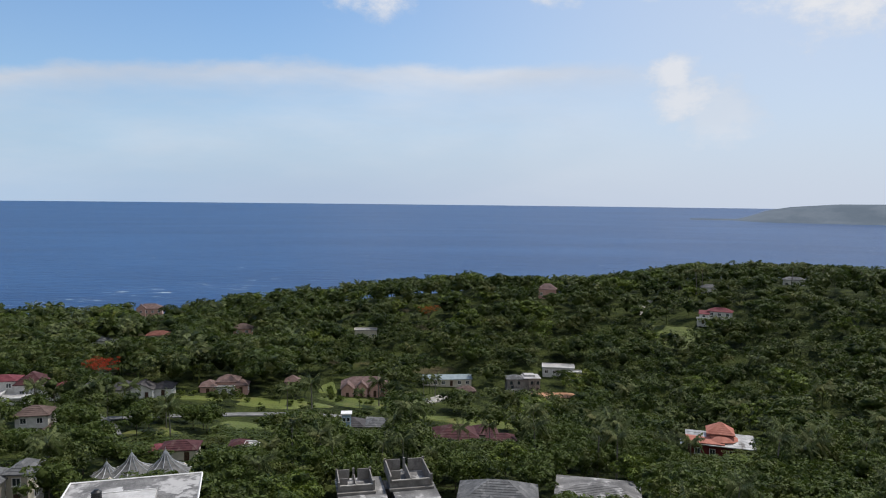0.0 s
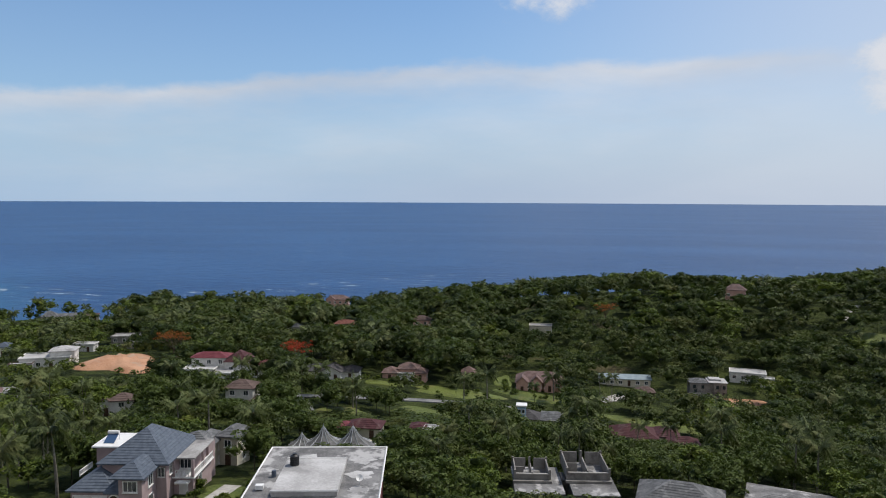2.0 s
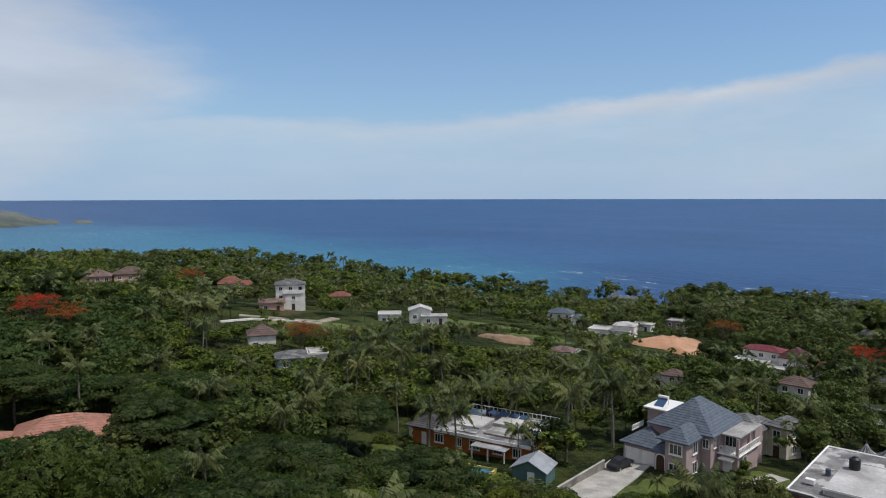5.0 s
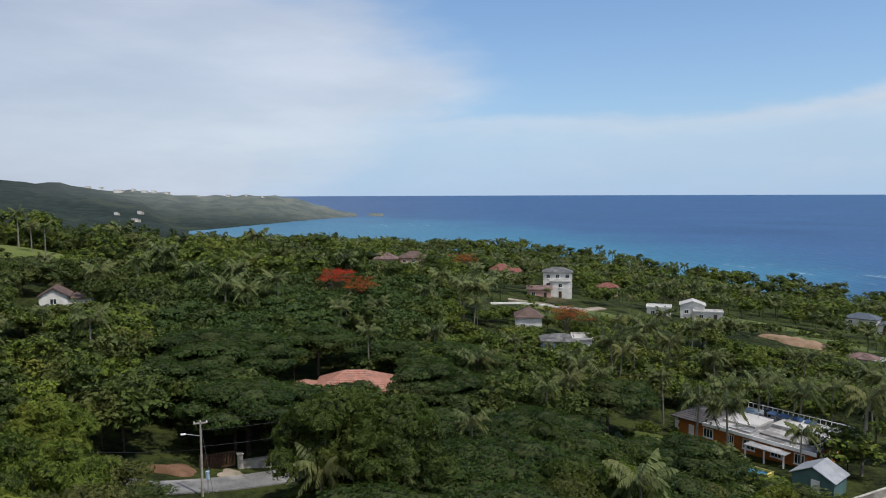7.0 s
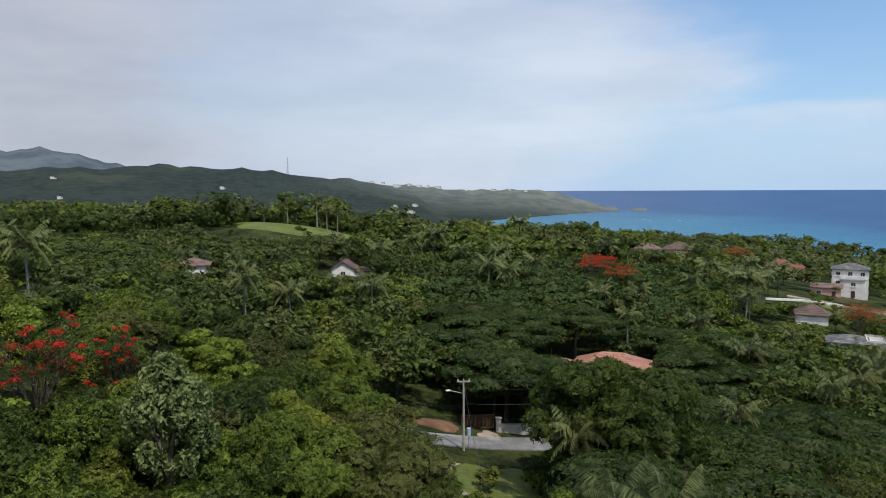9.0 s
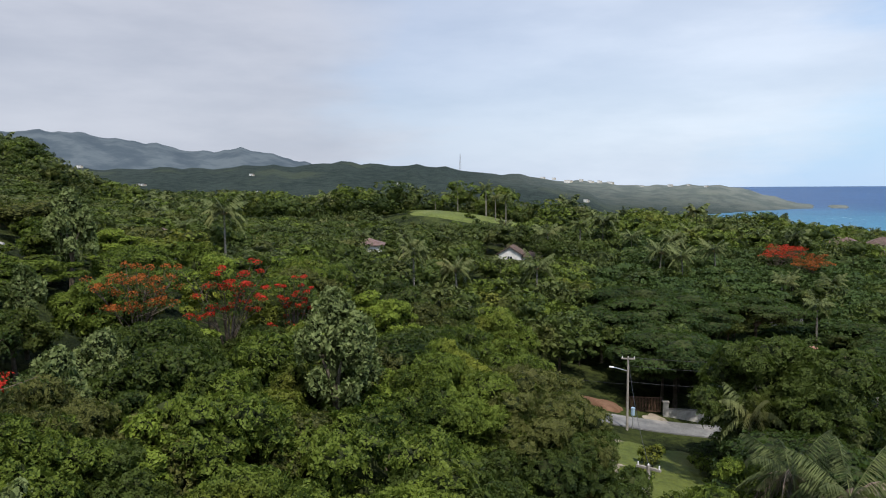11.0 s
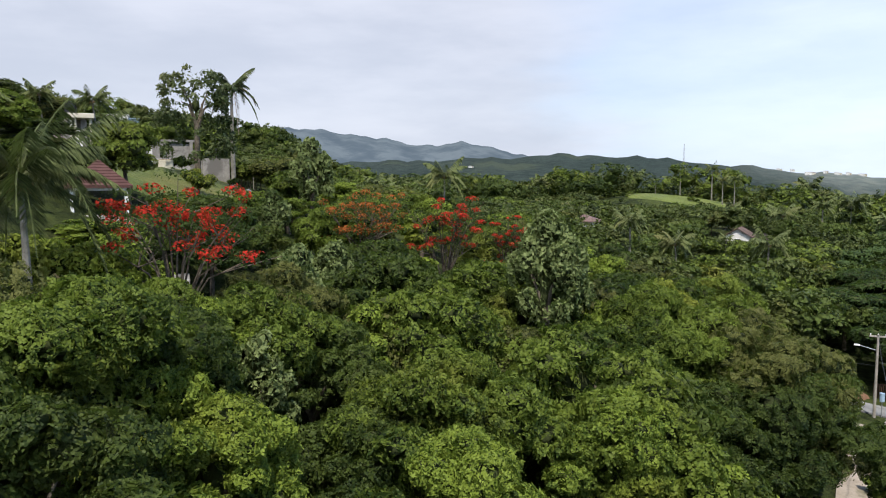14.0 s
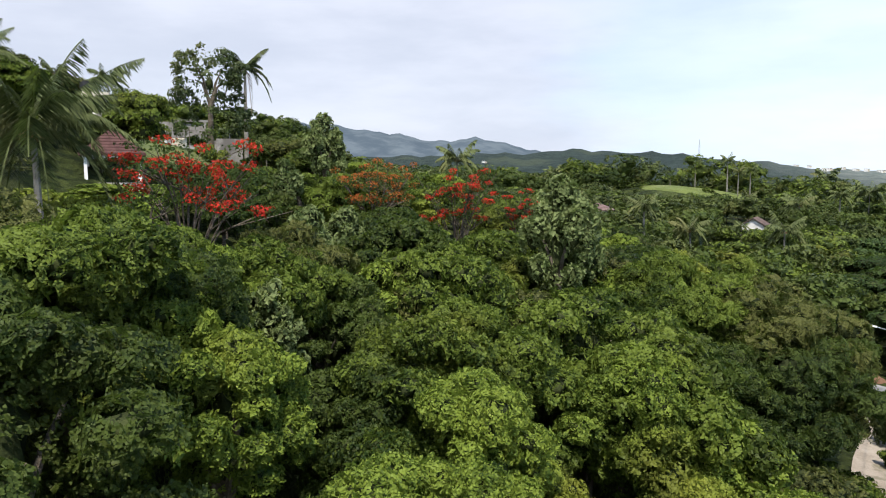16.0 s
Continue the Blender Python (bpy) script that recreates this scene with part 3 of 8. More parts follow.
def part(name, bm, material, parent, label="", smooth_shade=False):
    ob = new(name, link(name, bm, material, smooth_shade))
    ob.parent = parent
    return tagged(ob, label) if label else ob


def thing(name, x, y, z, turn, label, category, group=""):
    ob = new(name)
    ob.matrix_basis = pose(x, y, z, 0, 0, turn)
    ob.empty_display_size = 0.3
    return tagged(ob, label, category, group)


def hip(bm, x0, x1, y0, y1, z, pitch=0.42, courses=7, out=0.45, apex=1.0):
    """A hipped roof laid in overlapping courses, each a little proud of the one above; apex < 1 cuts it off flat."""
    x0, x1, y0, y1 = x0 - out, x1 + out, y0 - out, y1 + out
    reach = min(x1 - x0, y1 - y0) / 2 * apex
    step = reach / courses

    def ring(o, up):
        return [bm.verts.new(p) for p in ((x0 + o, y0 + o, z + up), (x1 - o, y0 + o, z + up), (x1 - o, y1 - o, z + up), (x0 + o, y1 - o, z + up))]

    low = ring(0, -0.14)
    bm.faces.new(low[::-1])
    for k in range(courses):
        a = ring(k * step, k * step * pitch + 0.05)
        b = ring(min((k + 1) * step, reach - 0.001), (k + 1) * step * pitch)
        for pair in ((low, a), (a, b)):
            for i in range(4):
                bm.faces.new((pair[0][i], pair[0][(i + 1) % 4], pair[1][(i + 1) % 4], pair[1][i]))
        low = b
    bm.faces.new(low)
    return bm


def gable(bm, x0, x1, y0, y1, z, pitch=0.5, out=0.4, along="x", thick=0.16):
    """Two slopes with thickness; the ridge runs along x or y."""
    if along == "y":
        a0, a1, c0, c1 = y0 - out, y1 + out, x0 - out, x1 + out
    else:
        a0, a1, c0, c1 = x0 - out, x1 + out, y0 - out, y1 + out
    mid, rise = (c0 + c1) / 2, (c1 - c0) / 2 * pitch
    rows = [[(c0, 0), (mid, rise), (c1, 0), (c1, -thick), (mid, rise - thick * 0.9), (c0, -thick)]]
    verts = []
    for a in (a0, a1):
        verts.append([bm.verts.new((a, c, z + h) if along == "x" else (c, a, z + h)) for c, h in rows[0]])
    for i in range(6):
        bm.faces.new((verts[0][i], verts[0][(i + 1) % 6], verts[1][(i + 1) % 6], verts[1][i]))
    for v in verts:
        bm.faces.new((v[0], v[1], v[4], v[5]))
        bm.faces.new((v[1], v[2], v[3], v[4]))
    return bm


def gable_end(bm, x0, x1, y0, y1, z, pitch, along="x"):
    """The wall below the two slopes, as a prism."""
    if along == "x":
        pts = [(x0, y0, z), (x0, y1, z), (x0, (y0 + y1) / 2, z + (y1 - y0) / 2 * pitch)]
        far = [(x1, p[1], p[2]) for p in pts]
    else:
        pts = [(x0, y0, z), (x1, y0, z), ((x0 + x1) / 2, y0, z + (x1 - x0) / 2 * pitch)]
        far = [(p[0], y1, p[2]) for p in pts]
    a, b = [bm.verts.new(p) for p in pts], [bm.verts.new(p) for p in far]
    bm.faces.new(a), bm.faces.new(b)
    for i in range(3):
        bm.faces.new((a[i], a[(i + 1) % 3], b[(i + 1) % 3], b[i]))
    return bm


def lattice(xs, zs, y0, y1):
    """A frame in one piece: every second column between the outer rows is an opening."""
    bm = shape()
    solid = lambda i, k: 0 <= i < len(xs) - 1 and 0 <= k < len(zs) - 1 and (k != 1 or i % 2 == 0)
    v = {(i, k, s): bm.verts.new((x, y, z)) for i, x in enumerate(xs) for k, z in enumerate(zs) for s, y in ((0, y0), (1, y1))}
    for i in range(len(xs) - 1):
        for k in range(len(zs) - 1):
            if not solid(i, k):
                continue
            bm.faces.new((v[i, k, 0], v[i + 1, k, 0], v[i + 1, k + 1, 0], v[i, k + 1, 0]))
            bm.faces.new((v[i, k + 1, 1], v[i + 1, k + 1, 1], v[i + 1, k, 1], v[i, k, 1]))
            for a, b, there in (((i, k), (i + 1, k), solid(i, k - 1)), ((i + 1, k + 1), (i, k + 1), solid(i, k + 1)), ((i, k + 1), (i, k), solid(i - 1, k)), ((i + 1, k), (i + 1, k + 1), solid(i + 1, k))):
                if not there:
                    bm.faces.new((v[(*b, 0)], v[(*a, 0)], v[(*a, 1)], v[(*b, 1)]))
    return bm


def window(parent, at, w, h, face="s", bars=1, frame_mat=None):
    """A window let into a wall: a raised surround, a sill and a dark pane behind it. face: the wall's side."""
    frame_mat = frame_mat or TRIM_WHITE
    turn = {"s": 0, "e": 90, "n": 180, "w": -90}[face]
    place = Matrix.Translation(at) @ pose(0, 0, 0, 0, 0, turn)
    t = max(0.08, min(w, h) * 0.1)
    xs = [-w / 2 - t, -w / 2]
    for k in range(bars):
        c = -w / 2 + w * (k + 1) / (bars + 1)
        xs += [c - 0.03, c + 0.03]
    xs += [w / 2, w / 2 + t]
    bm = lattice(xs, [-h / 2 - t, -h / 2, h / 2, h / 2 + t], -0.09, 0.05)
    bm.transform(place)
    ob = part("window", bm, frame_mat, parent)
    bm = box(shape(), -w / 2, w / 2, -0.03, 0.03, -h / 2, h / 2)
    bm.transform(place)
    part("pane", bm, GLASS, ob)
    bm = box(shape(), -w / 2 - t * 1.6, w / 2 + t * 1.6, -0.16, 0.05, -h / 2 - t * 1.9, -h / 2 - t * 1.02)
    bm.transform(place)
    part("sill", bm, frame_mat, ob)
    return ob


def door(parent, at, w, h, face="s", material=None):
    turn = {"s": 0, "e": 90, "n": 180, "w": -90}[face]
    place = Matrix.Translation(at) @ pose(0, 0, 0, 0, 0, turn)
    bm = box(shape(), -w / 2, w / 2, -0.06, 0.04, 0, h, 0.02)
    for k in (0.25, 0.65):
        box(bm, -w * 0.36, w * 0.36, -0.085, -0.05, h * k - h * 0.14, h * k + h * 0.14)
    bm.transform(place)
    return part("door", bm, material or WOOD_DARK, parent)


def block(parent, x0, x1, y0, y1, h, wall, roof="hip", roof_mat=None, pitch=0.42, floors=1, faces="sew", base=-1.2, along="x", spacing=3.0, win=(1.1, 1.1), foot=0.0):
    """One wing of a house: walls, its roof, a row of windows on each floor."""
    bm = box(shape(), x0, x1, y0, y1, base, h)
    if roof == "gable":
        gable_end(bm, x0, x1, y0, y1, h, pitch, along)
    part("wall", bm, wall, parent)
    if roof == "hip":
        part("roof", hip(shape(), x0, x1, y0, y1, h, pitch, max(4, int(min(x1 - x0, y1 - y0) / 0.9))), roof_mat, parent)
    elif roof == "gable":
        part("roof", gable(shape(), x0, x1, y0, y1, h + 0.05, pitch, 0.45, along), roof_mat, parent)
    elif roof == "flat":
        bm = box(shape(), x0 - 0.3, x1 + 0.3, y0 - 0.3, y1 + 0.3, h - 0.02, h + 0.22, 0.03)
        part("roof", bm, roof_mat, parent)
        bm = shape()
        for a, b, c, d in ((x0 - 0.3, x1 + 0.3, y0 - 0.3, y0 - 0.12), (x0 - 0.3, x1 + 0.3, y1 + 0.12, y1 + 0.3), (x0 - 0.3, x0 - 0.12, y0 - 0.12, y1 + 0.12), (x1 + 0.12, x1 + 0.3, y0 - 0.12, y1 + 0.12)):
            box(bm, a, b, c, d, h + 0.222, h + 0.5)
        part("parapet", bm, wall, parent)
    storey = (h - foot) / floors
    for f in range(floors):
        zc = foot + storey * (f + 0.52)
        for face in faces:
            lo, hi, = (x0, x1) if face in "sn" else (y0, y1)
            count = max(1, int((hi - lo) / spacing))
            for k in range(count):
                c = lo + (hi - lo) * (k + 0.5) / count
                at = {"s": (c, y0, zc), "n": (c, y1, zc), "e": (x1, c, zc), "w": (x0, c, zc)}[face]
                if f == 0 and face == "s" and k == count // 2:
                    door(parent, (c, y0, foot), 1.0, min(2.1, storey * 0.8), face)
                else:
                    window(parent, at, win[0], min(win[1], storey * 0.5), face)


def settle(x, y, w, d=0.0, turn=0.0):
    """Note a building's plot and give the height of its floor."""
    CLEAR.append((x, y, max(w, d) * 0.5 + 0.8))
    z = z_at(x, y)
    OPEN_TO.append((x, y, w * 0.5, z + 1.0))
    return z


def house(x, y, turn, label, wings, name="house", category="house", drop=0.0, see=1.0, size=1.0):
    """A house of several wings: (x0, x1, y0, y1, height, wall, roof, roof material, pitch, floors, along)."""
    wings = [(*(size * q for q in v[:4]), size ** 0.6 * v[4], *v[5:]) for v in wings]
    w = max(v[1] for v in wings) - min(v[0] for v in wings)
    d = max(v[3] for v in wings) - min(v[2] for v in wings)
    z = settle(x, y, w, d) - drop
    OPEN_TO[-1] = (x, y, w * 0.42 * see, z + 2.1)
    ob = thing(name, x, y, z, turn, label, category)
    for x0, x1, y0, y1, h, wall, roof, roof_mat, pitch, floors, along in wings:
        block(ob, x0, x1, y0, y1, h, wall, roof, roof_mat, pitch, floors, along=along)
    return ob

# ---- houses of the valley ----
house(-66.5, 105, 5, "cream two-storey house with weathered grey hipped roofs", [(-2.6, 1.2, -3, 2, 4.6, PLASTER_CREAM, "hip", TILE_GREY, 0.6, 2, "x"), (1.2, 4.4, -1, 4, 5.2, PLASTER_CREAM, "hip", TILE_GREY, 0.6, 2, "x")])
house(-53, 142, 8, "low house under a dark red hipped roof among trees", [(-5, 5, -3.5, 3.5, 3.0, PLASTER_CREAM, "hip", TILE_MAROON, 0.45, 1, "x"), (-8, -4, -2, 3, 2.6, PLASTER_CREAM, "hip", TILE_RED, 0.4, 1, "x")], size=0.70)
house(-42, 149, 6, "small maroon-roofed house with a white flat annex", [(-3.6, 0.6, -2, 3, 2.7, PLASTER_CREAM, "hip", TILE_MAROON, 0.45, 1, "x"), (0.6, 4.2, -3, 1, 2.5, PLASTER_WHITE, "flat", ROOF_SLAB_WHITE, 0.4, 1, "x")], size=0.75)
house(8, 184, 4, "cream bungalow with several dark maroon hipped roofs", [(-9.5, 1.5, -4, 5, 3.0, PLASTER_CREAM, "hip", TILE_MAROON, 0.5, 1, "x"), (1.5, 7, -1, 6, 3.0, PLASTER_CREAM, "hip", TILE_MAROON, 0.5, 1, "x"), (4, 11, -5.5, -1, 2.8, PLASTER_CREAM, "hip", TILE_MAROON, 0.5, 1, "x"), (-9, -3, -7, -4, 2.6, PLASTER_CREAM, "hip", TILE_MAROON, 0.4, 1, "x")])
house(-26, 241, 6, "pink house with a row of brown gables", [(-8, 7.5, -1, 6, 3.4, PLASTER_PINK, "hip", TILE_PINKBROWN, 0.6, 1, "x"), (-8, -4, -5, -1, 3.2, PLASTER_PINK, "gable", TILE_PINKBROWN, 0.9, 1, "y"), (-3, 0.5, -3.5, -1, 3.2, PLASTER_PINK, "gable", TILE_PINKBROWN, 1.0, 1, "y"), (1.5, 5, -3, -1, 3.2, PLASTER_PINK, "gable", TILE_PINKBROWN, 1.0, 1, "y")])
house(2, 264, 6, "long low building with a blue-grey metal roof", [(-9, 9, -3.5, 3.5, 2.6, PLASTER_CREAM, "gable", METAL_TEAL, 0.25, 1, "x")], "hall", "building")
house(9, 251, 6, "small brown hut with a shingled roof", [(-3, 3, -2.2, 2.2, 2.3, TILE_BROWN, "hip", TILE_BROWN, 0.6, 1, "x")], "hut", "hut")
house(47, 276, -8, "white flat-roofed house between trees", [(-7, 5, -3, 3.5, 3.0, PLASTER_WHITE, "flat", ROOF_SLAB_WHITE, 0.4, 1, "x"), (3, 7.5, -6, -3, 2.2, PLASTER_WHITE, "flat", ROOF_SLAB_WHITE, 0.4, 1, "x")])
house(-91, 157, 12, "white two-storey house with a brown hipped roof", [(-4.2, 4.2, -3.5, 3.5, 5.6, PLASTER_WHITE, "hip", TILE_BROWN, 0.5, 2, "x"), (3.5, 6.5, -4.5, 0, 2.2, TILE_PINKBROWN, "hip", TILE_PINKBROWN, 0.5, 1, "x")], size=0.80)
house(-109, 135, 25, "small white house with brown roofs", [(-2, 4, -3, 2.5, 4.6, PLASTER_WHITE, "hip", TILE_BROWN, 0.5, 2, "x"), (-5, -2, -2, 3, 4.0, PLASTER_WHITE, "gable", TILE_BROWN, 0.6, 1, "y")], size=0.75)
house(-119, 192, 14, "white terraced house with red and maroon roofs", [(-8, 2.5, -1, 5, 5.6, PLASTER_WHITE, "hip", TILE_RED, 0.35, 2, "x"), (2.5, 9.5, -2, 6, 4.6, PLASTER_WHITE, "hip", TILE_MAROON, 0.7, 1, "x"), (-9, 0, -6, -1, 2.8, PLASTER_WHITE, "flat", ROOF_SLAB_WHITE, 0.4, 1, "x"), (-1, 7, -7.5, -2, 2.0, PLASTER_WHITE, "flat", ROOF_SLAB_WHITE, 0.4, 1, "x"), (9.5, 14, -1, 4, 3.6, PLASTER_WHITE, "hip", TILE_RED, 0.4, 1, "x")])
house(-89, 208, 10, "low white house with dark shingled roofs", [(-8, -1, -3, 4, 2.8, PLASTER_WHITE, "hip", TILE_DARK, 0.5, 1, "x"), (-2.5, 4, -4, 2, 2.8, PLASTER_WHITE, "gable", TILE_DARK, 0.5, 1, "y"), (4, 9, -2, 4, 2.6, PLASTER_WHITE, "hip", TILE_DARK, 0.5, 1, "x")])
house(-69, 224, 8, "pale house with faded pink-brown hipped roofs", [(-9, -3, -4, 3, 3.0, PLASTER_PINK, "hip", TILE_PINKBROWN, 0.55, 1, "x"), (-3, 5, -1, 6, 4.0, PLASTER_PINK, "hip", TILE_PINKBROWN, 0.55, 1, "x"), (4, 9, -3, 3, 3.0, PLASTER_PINK, "hip", TILE_PINKBROWN, 0.6, 1, "x"), (-3, 4, -4, -1, 2.6, PLASTER_WHITE, "flat", ROOF_SLAB, 0.4, 1, "x")], size=0.80)
house(-51, 241, 8, "tiny pavilion with a brown pyramid roof", [(-2.3, 2.3, -2.3, 2.3, 2.4, PLASTER_PINK, "hip", TILE_PINKBROWN, 0.7, 1, "x")], "pavilion", "pavilion")
house(-176, 426, 15, "tall pale pink house with brown gables by the sea", [(-7, 7, -4, 4, 7.5, PLASTER_PINK, "hip", TILE_PINKBROWN, 0.6, 2, "x"), (-7, -2, -6, -4, 8.0, PLASTER_PINK, "gable", TILE_PINKBROWN, 0.9, 2, "y")])
house(-136, 343, 12, "white house with a broad red hipped roof", [(-7, 4, -3.5, 4, 3.4, PLASTER_WHITE, "hip", TILE_BRICK, 0.4, 1, "x"), (4, 8, -2.5, 3, 3.0, PLASTER_WHITE, "flat", ROOF_SLAB_WHITE, 0.4, 1, "x")])
house(-155, 324, 12, "white cottage with grey roofs", [(-5, 1, -3, 3, 3.6, PLASTER_WHITE, "hip", TILE_GREY, 0.5, 1, "x"), (1, 5.5, -2, 3, 2.8, PLASTER_WHITE, "flat", ROOF_SLAB, 0.4, 1, "x")])
house(-93, 330, 8, "narrow two-storey house with brown gables", [(-4, 4, -3, 3, 6.0, PLASTER_PINK, "hip", TILE_BROWN, 0.6, 2, "x")])
house(-34, 316, 5, "low house with a flat grey roof in the woods", [(-4.8, 4.8, -3, 3, 4.5, PLASTER_CREAM, "flat", ROOF_SLAB, 0.4, 1, "x")])
house(-172, 183, 30, "large white house with terraced white flat roofs", [(-8, 6, -4, 4, 3.4, PLASTER_WHITE, "flat", ROOF_SLAB_WHITE, 0.4, 1, "x"), (0, 7, -2, 4, 5.2, PLASTER_WHITE, "hip", ROOF_SLAB_WHITE, 0.35, 1, "x"), (-10, -4, -6.5, -4, 2.4, TILE_BROWN, "flat", ROOF_SLAB_WHITE, 0.4, 1, "x")])
house(-194, 246, 20, "grey concrete house still without paint", [(-5, 5, -3, 4, 5.0, CONCRETE, "flat", ROOF_SLAB, 0.4, 2, "x")])
house(-201, 231, 20, "low white house with a pale flat roof", [(-4, 4, -2.5, 2.5, 2.8, PLASTER_WHITE, "flat", ROOF_SLAB_WHITE, 0.4, 1, "x")])
house(-218, 203, 35, "white two-storey house with a slate-blue hipped roof", [(-7, 3, -3.5, 3.5, 5.2, PLASTER_WHITE, "hip", TILE_BLUE, 0.45, 2, "x"), (3, 7.5, -2, 4, 3.4, PLASTER_WHITE, "hip", TILE_BLUE, 0.45, 1, "x")])
house(-300, 320, 35, "beach house with long thatch-grey roofs", [(-4, 4, -3, 3, 3.4, PLASTER_CREAM, "hip", TILE_GREY, 0.8, 1, "x"), (5, 17, -2, 3, 3.0, PLASTER_CREAM, "gable", TILE_GREY, 0.5, 1, "x"), (17, 24, -1, 3, 2.6, PLASTER_CREAM, "gable", TILE_PINKBROWN, 0.4, 1, "x")])
house(-141, 132, 40, "house with patched brown-grey roofs", [(-5.5, 2, -3, 3, 3.2, PLASTER_WHITE, "hip", TILE_PINKBROWN, 0.4, 1, "x"), (2, 6, -3.5, 2, 2.8, PLASTER_WHITE, "flat", ROOF_SLAB_WHITE, 0.4, 1, "x")], size=0.80)
house(119, 306, -25, "white two-storey villa with a rose-red roof", [(-4, 8, -3, 4, 6.0, PLASTER_WHITE, "hip", TILE_RED, 0.45, 2, "x"), (-8, -3.5, -5, 2, 4.6, PLASTER_WHITE, "gable", TILE_RED, 0.4, 2, "x"), (-9, -3, -7, -5, 2.4, PLASTER_WHITE, "flat", ROOF_SLAB_WHITE, 0.4, 1, "x")], size=0.8)
house(55, 366, -8, "house with a pale brown gable on the ridge", [(-5, 4, -3, 3, 4.8, PLASTER_PINK, "hip", TILE_PINKBROWN, 0.8, 1, "x")])
house(174, 350, -25, "pale house on the ridge half hidden by trees", [(-6, 6, -3, 3, 5.0, PLASTER_WHITE, "hip", TILE_GREY, 0.5, 1, "x")], size=0.8, drop=1.6)
house(133, 352, -20, "small pale house on the ridge", [(-5, 5, -3, 3, 4.0, PLASTER_WHITE, "hip", TILE_GREY, 0.5, 1, "x")], size=0.8, drop=1.4)
house(10, 119, -6, "house with a steep grey shingled hipped roof", [(-6.5, 6.5, -5, 5, 3.4, PLASTER_CREAM, "hip", TILE_GREY, 0.5, 1, "x"), (-3, 0.5, -7, -4, 3.2, PLASTER_CREAM, "gable", TILE_GREY, 0.7, 1, "y")], drop=0.5)
house(28, 123, -12, "low house with a patched tan and grey roof", [(-7, 7, -4, 4, 3.0, PLASTER_CREAM, "hip", ROOF_STAINED, 0.14, 1, "x"), (3, 9, -7, -3, 2.8, PLASTER_CREAM, "hip", TILE_GREY, 0.3, 1, "x")], drop=0.5)
house(-113, 7, 80, "bungalow with a salmon-pink tiled roof among trees", [(-4.5, 7.5, -4.5, 4.5, 2.4, PLASTER_CREAM, "hip", TILE_CLAY, 0.46, 1, "x"), (-8.5, -4.5, -4.5, 2.0, 2.1, PLASTER_CREAM, "hip", TILE_CLAY, 0.45, 1, "x")], see=0.95)
OPEN_TO[-1] = (-113, 7, 9.0, z_at(-113, 7) + 2.6, 69)
house(-160, -50, 100, "white two-storey house with a brown gable", [(-2.7, 2.6, -2.5, 4, 4.2, PLASTER_WHITE, "gable", TILE_BROWN, 0.6, 2, "y"), (-2.7, 0.3, -4.2, -2.5, 1.8, PLASTER_WHITE, "gable", TILE_DARK, 0.5, 1, "y"), (2.6, 7, -1, 3.5, 3.6, PLASTER_WHITE, "hip", TILE_BROWN, 0.5, 1, "x")], drop=1.6)
house(-286, 40, 80, "pink house with brown hipped roofs", [(-12, 0, -4, 5, 5.2, PLASTER_PINK, "hip", TILE_PINKBROWN, 0.5, 2, "x"), (1, 12, -3, 6, 5.6, PLASTER_PINK, "hip", TILE_BROWN, 0.5, 2, "x")])
house(-296, 87, 75, "house with a brick-red hipped roof", [(-5, 5, -4, 4, 4.6, PLASTER_CREAM, "hip", TILE_BRICK, 0.6, 1, "x"), (5, 10, -3, 3, 3.6, PLASTER_CREAM, "gable", TILE_BRICK, 0.5, 1, "x")])
house(-224, 84, 70, "tall white villa with verandas and a grey roof", [(-4, 7, -3, 5, 9.0, PLASTER_WHITE, "hip", TILE_GREY, 0.4, 3, "x"), (-10, -1, -9, -3, 3.4, PLASTER_PINK, "gable", TILE_PINKBROWN, 0.35, 1, "x"), (-1, 6, -5, -3, 5.8, PLASTER_WHITE, "flat", ROOF_SLAB_WHITE, 0.4, 2, "x")], "villa", "villa", size=0.85)
house(-262, 121, 65, "small house with an orange-red roof", [(-4, 4, -3, 3, 3.4, PLASTER_PINK, "hip", TILE_BRICK, 0.5, 1, "x")])
house(-200, 117, 60, "low white house with stepped flat roofs", [(-10, -3, -3, 3, 3.0, PLASTER_WHITE, "flat", ROOF_SLAB_WHITE, 0.4, 1, "x"), (0, 7, -2, 4, 4.2, PLASTER_WHITE, "gable", ROOF_SLAB_WHITE, 0.35, 1, "y"), (4, 12, -5, -1, 2.6, PLASTER_WHITE, "flat", ROOF_SLAB_WHITE, 0.4, 1, "x")])
house(-161, 54, 75, "narrow white house with a brown hipped roof", [(-3, 3, -2.5, 3.5, 4.6, PLASTER_WHITE, "hip", TILE_BROWN, 0.6, 1, "x")])
house(-148, 58, 72, "pale blue house with a grey shingled roof", [(-5, 3, -3, 3, 2.8, PLASTER_BLUE, "hip", TILE_GREY, 0.35, 1, "x"), (2, 6, -2, 4, 3.0, PLASTER_WHITE, "flat", ROOF_SLAB_WHITE, 0.4, 1, "x")])
house(-136, 8, 85, "small white hut with a dark roof in the trees", [(-2.2, 2.2, -2.2, 2.2, 2.6, PLASTER_WHITE, "hip", TILE_DARK, 0.7, 1, "x")], "hut", "hut")
house(-77, -77, 130, "cream cottage with a low white-edged gable", [(-2.4, 2.4, -3, 4, 5.0, PLASTER_CREAM, "gable", TILE_PINKBROWN, 0.45, 1, "y")], see=0.5, size=0.8, drop=1.4)
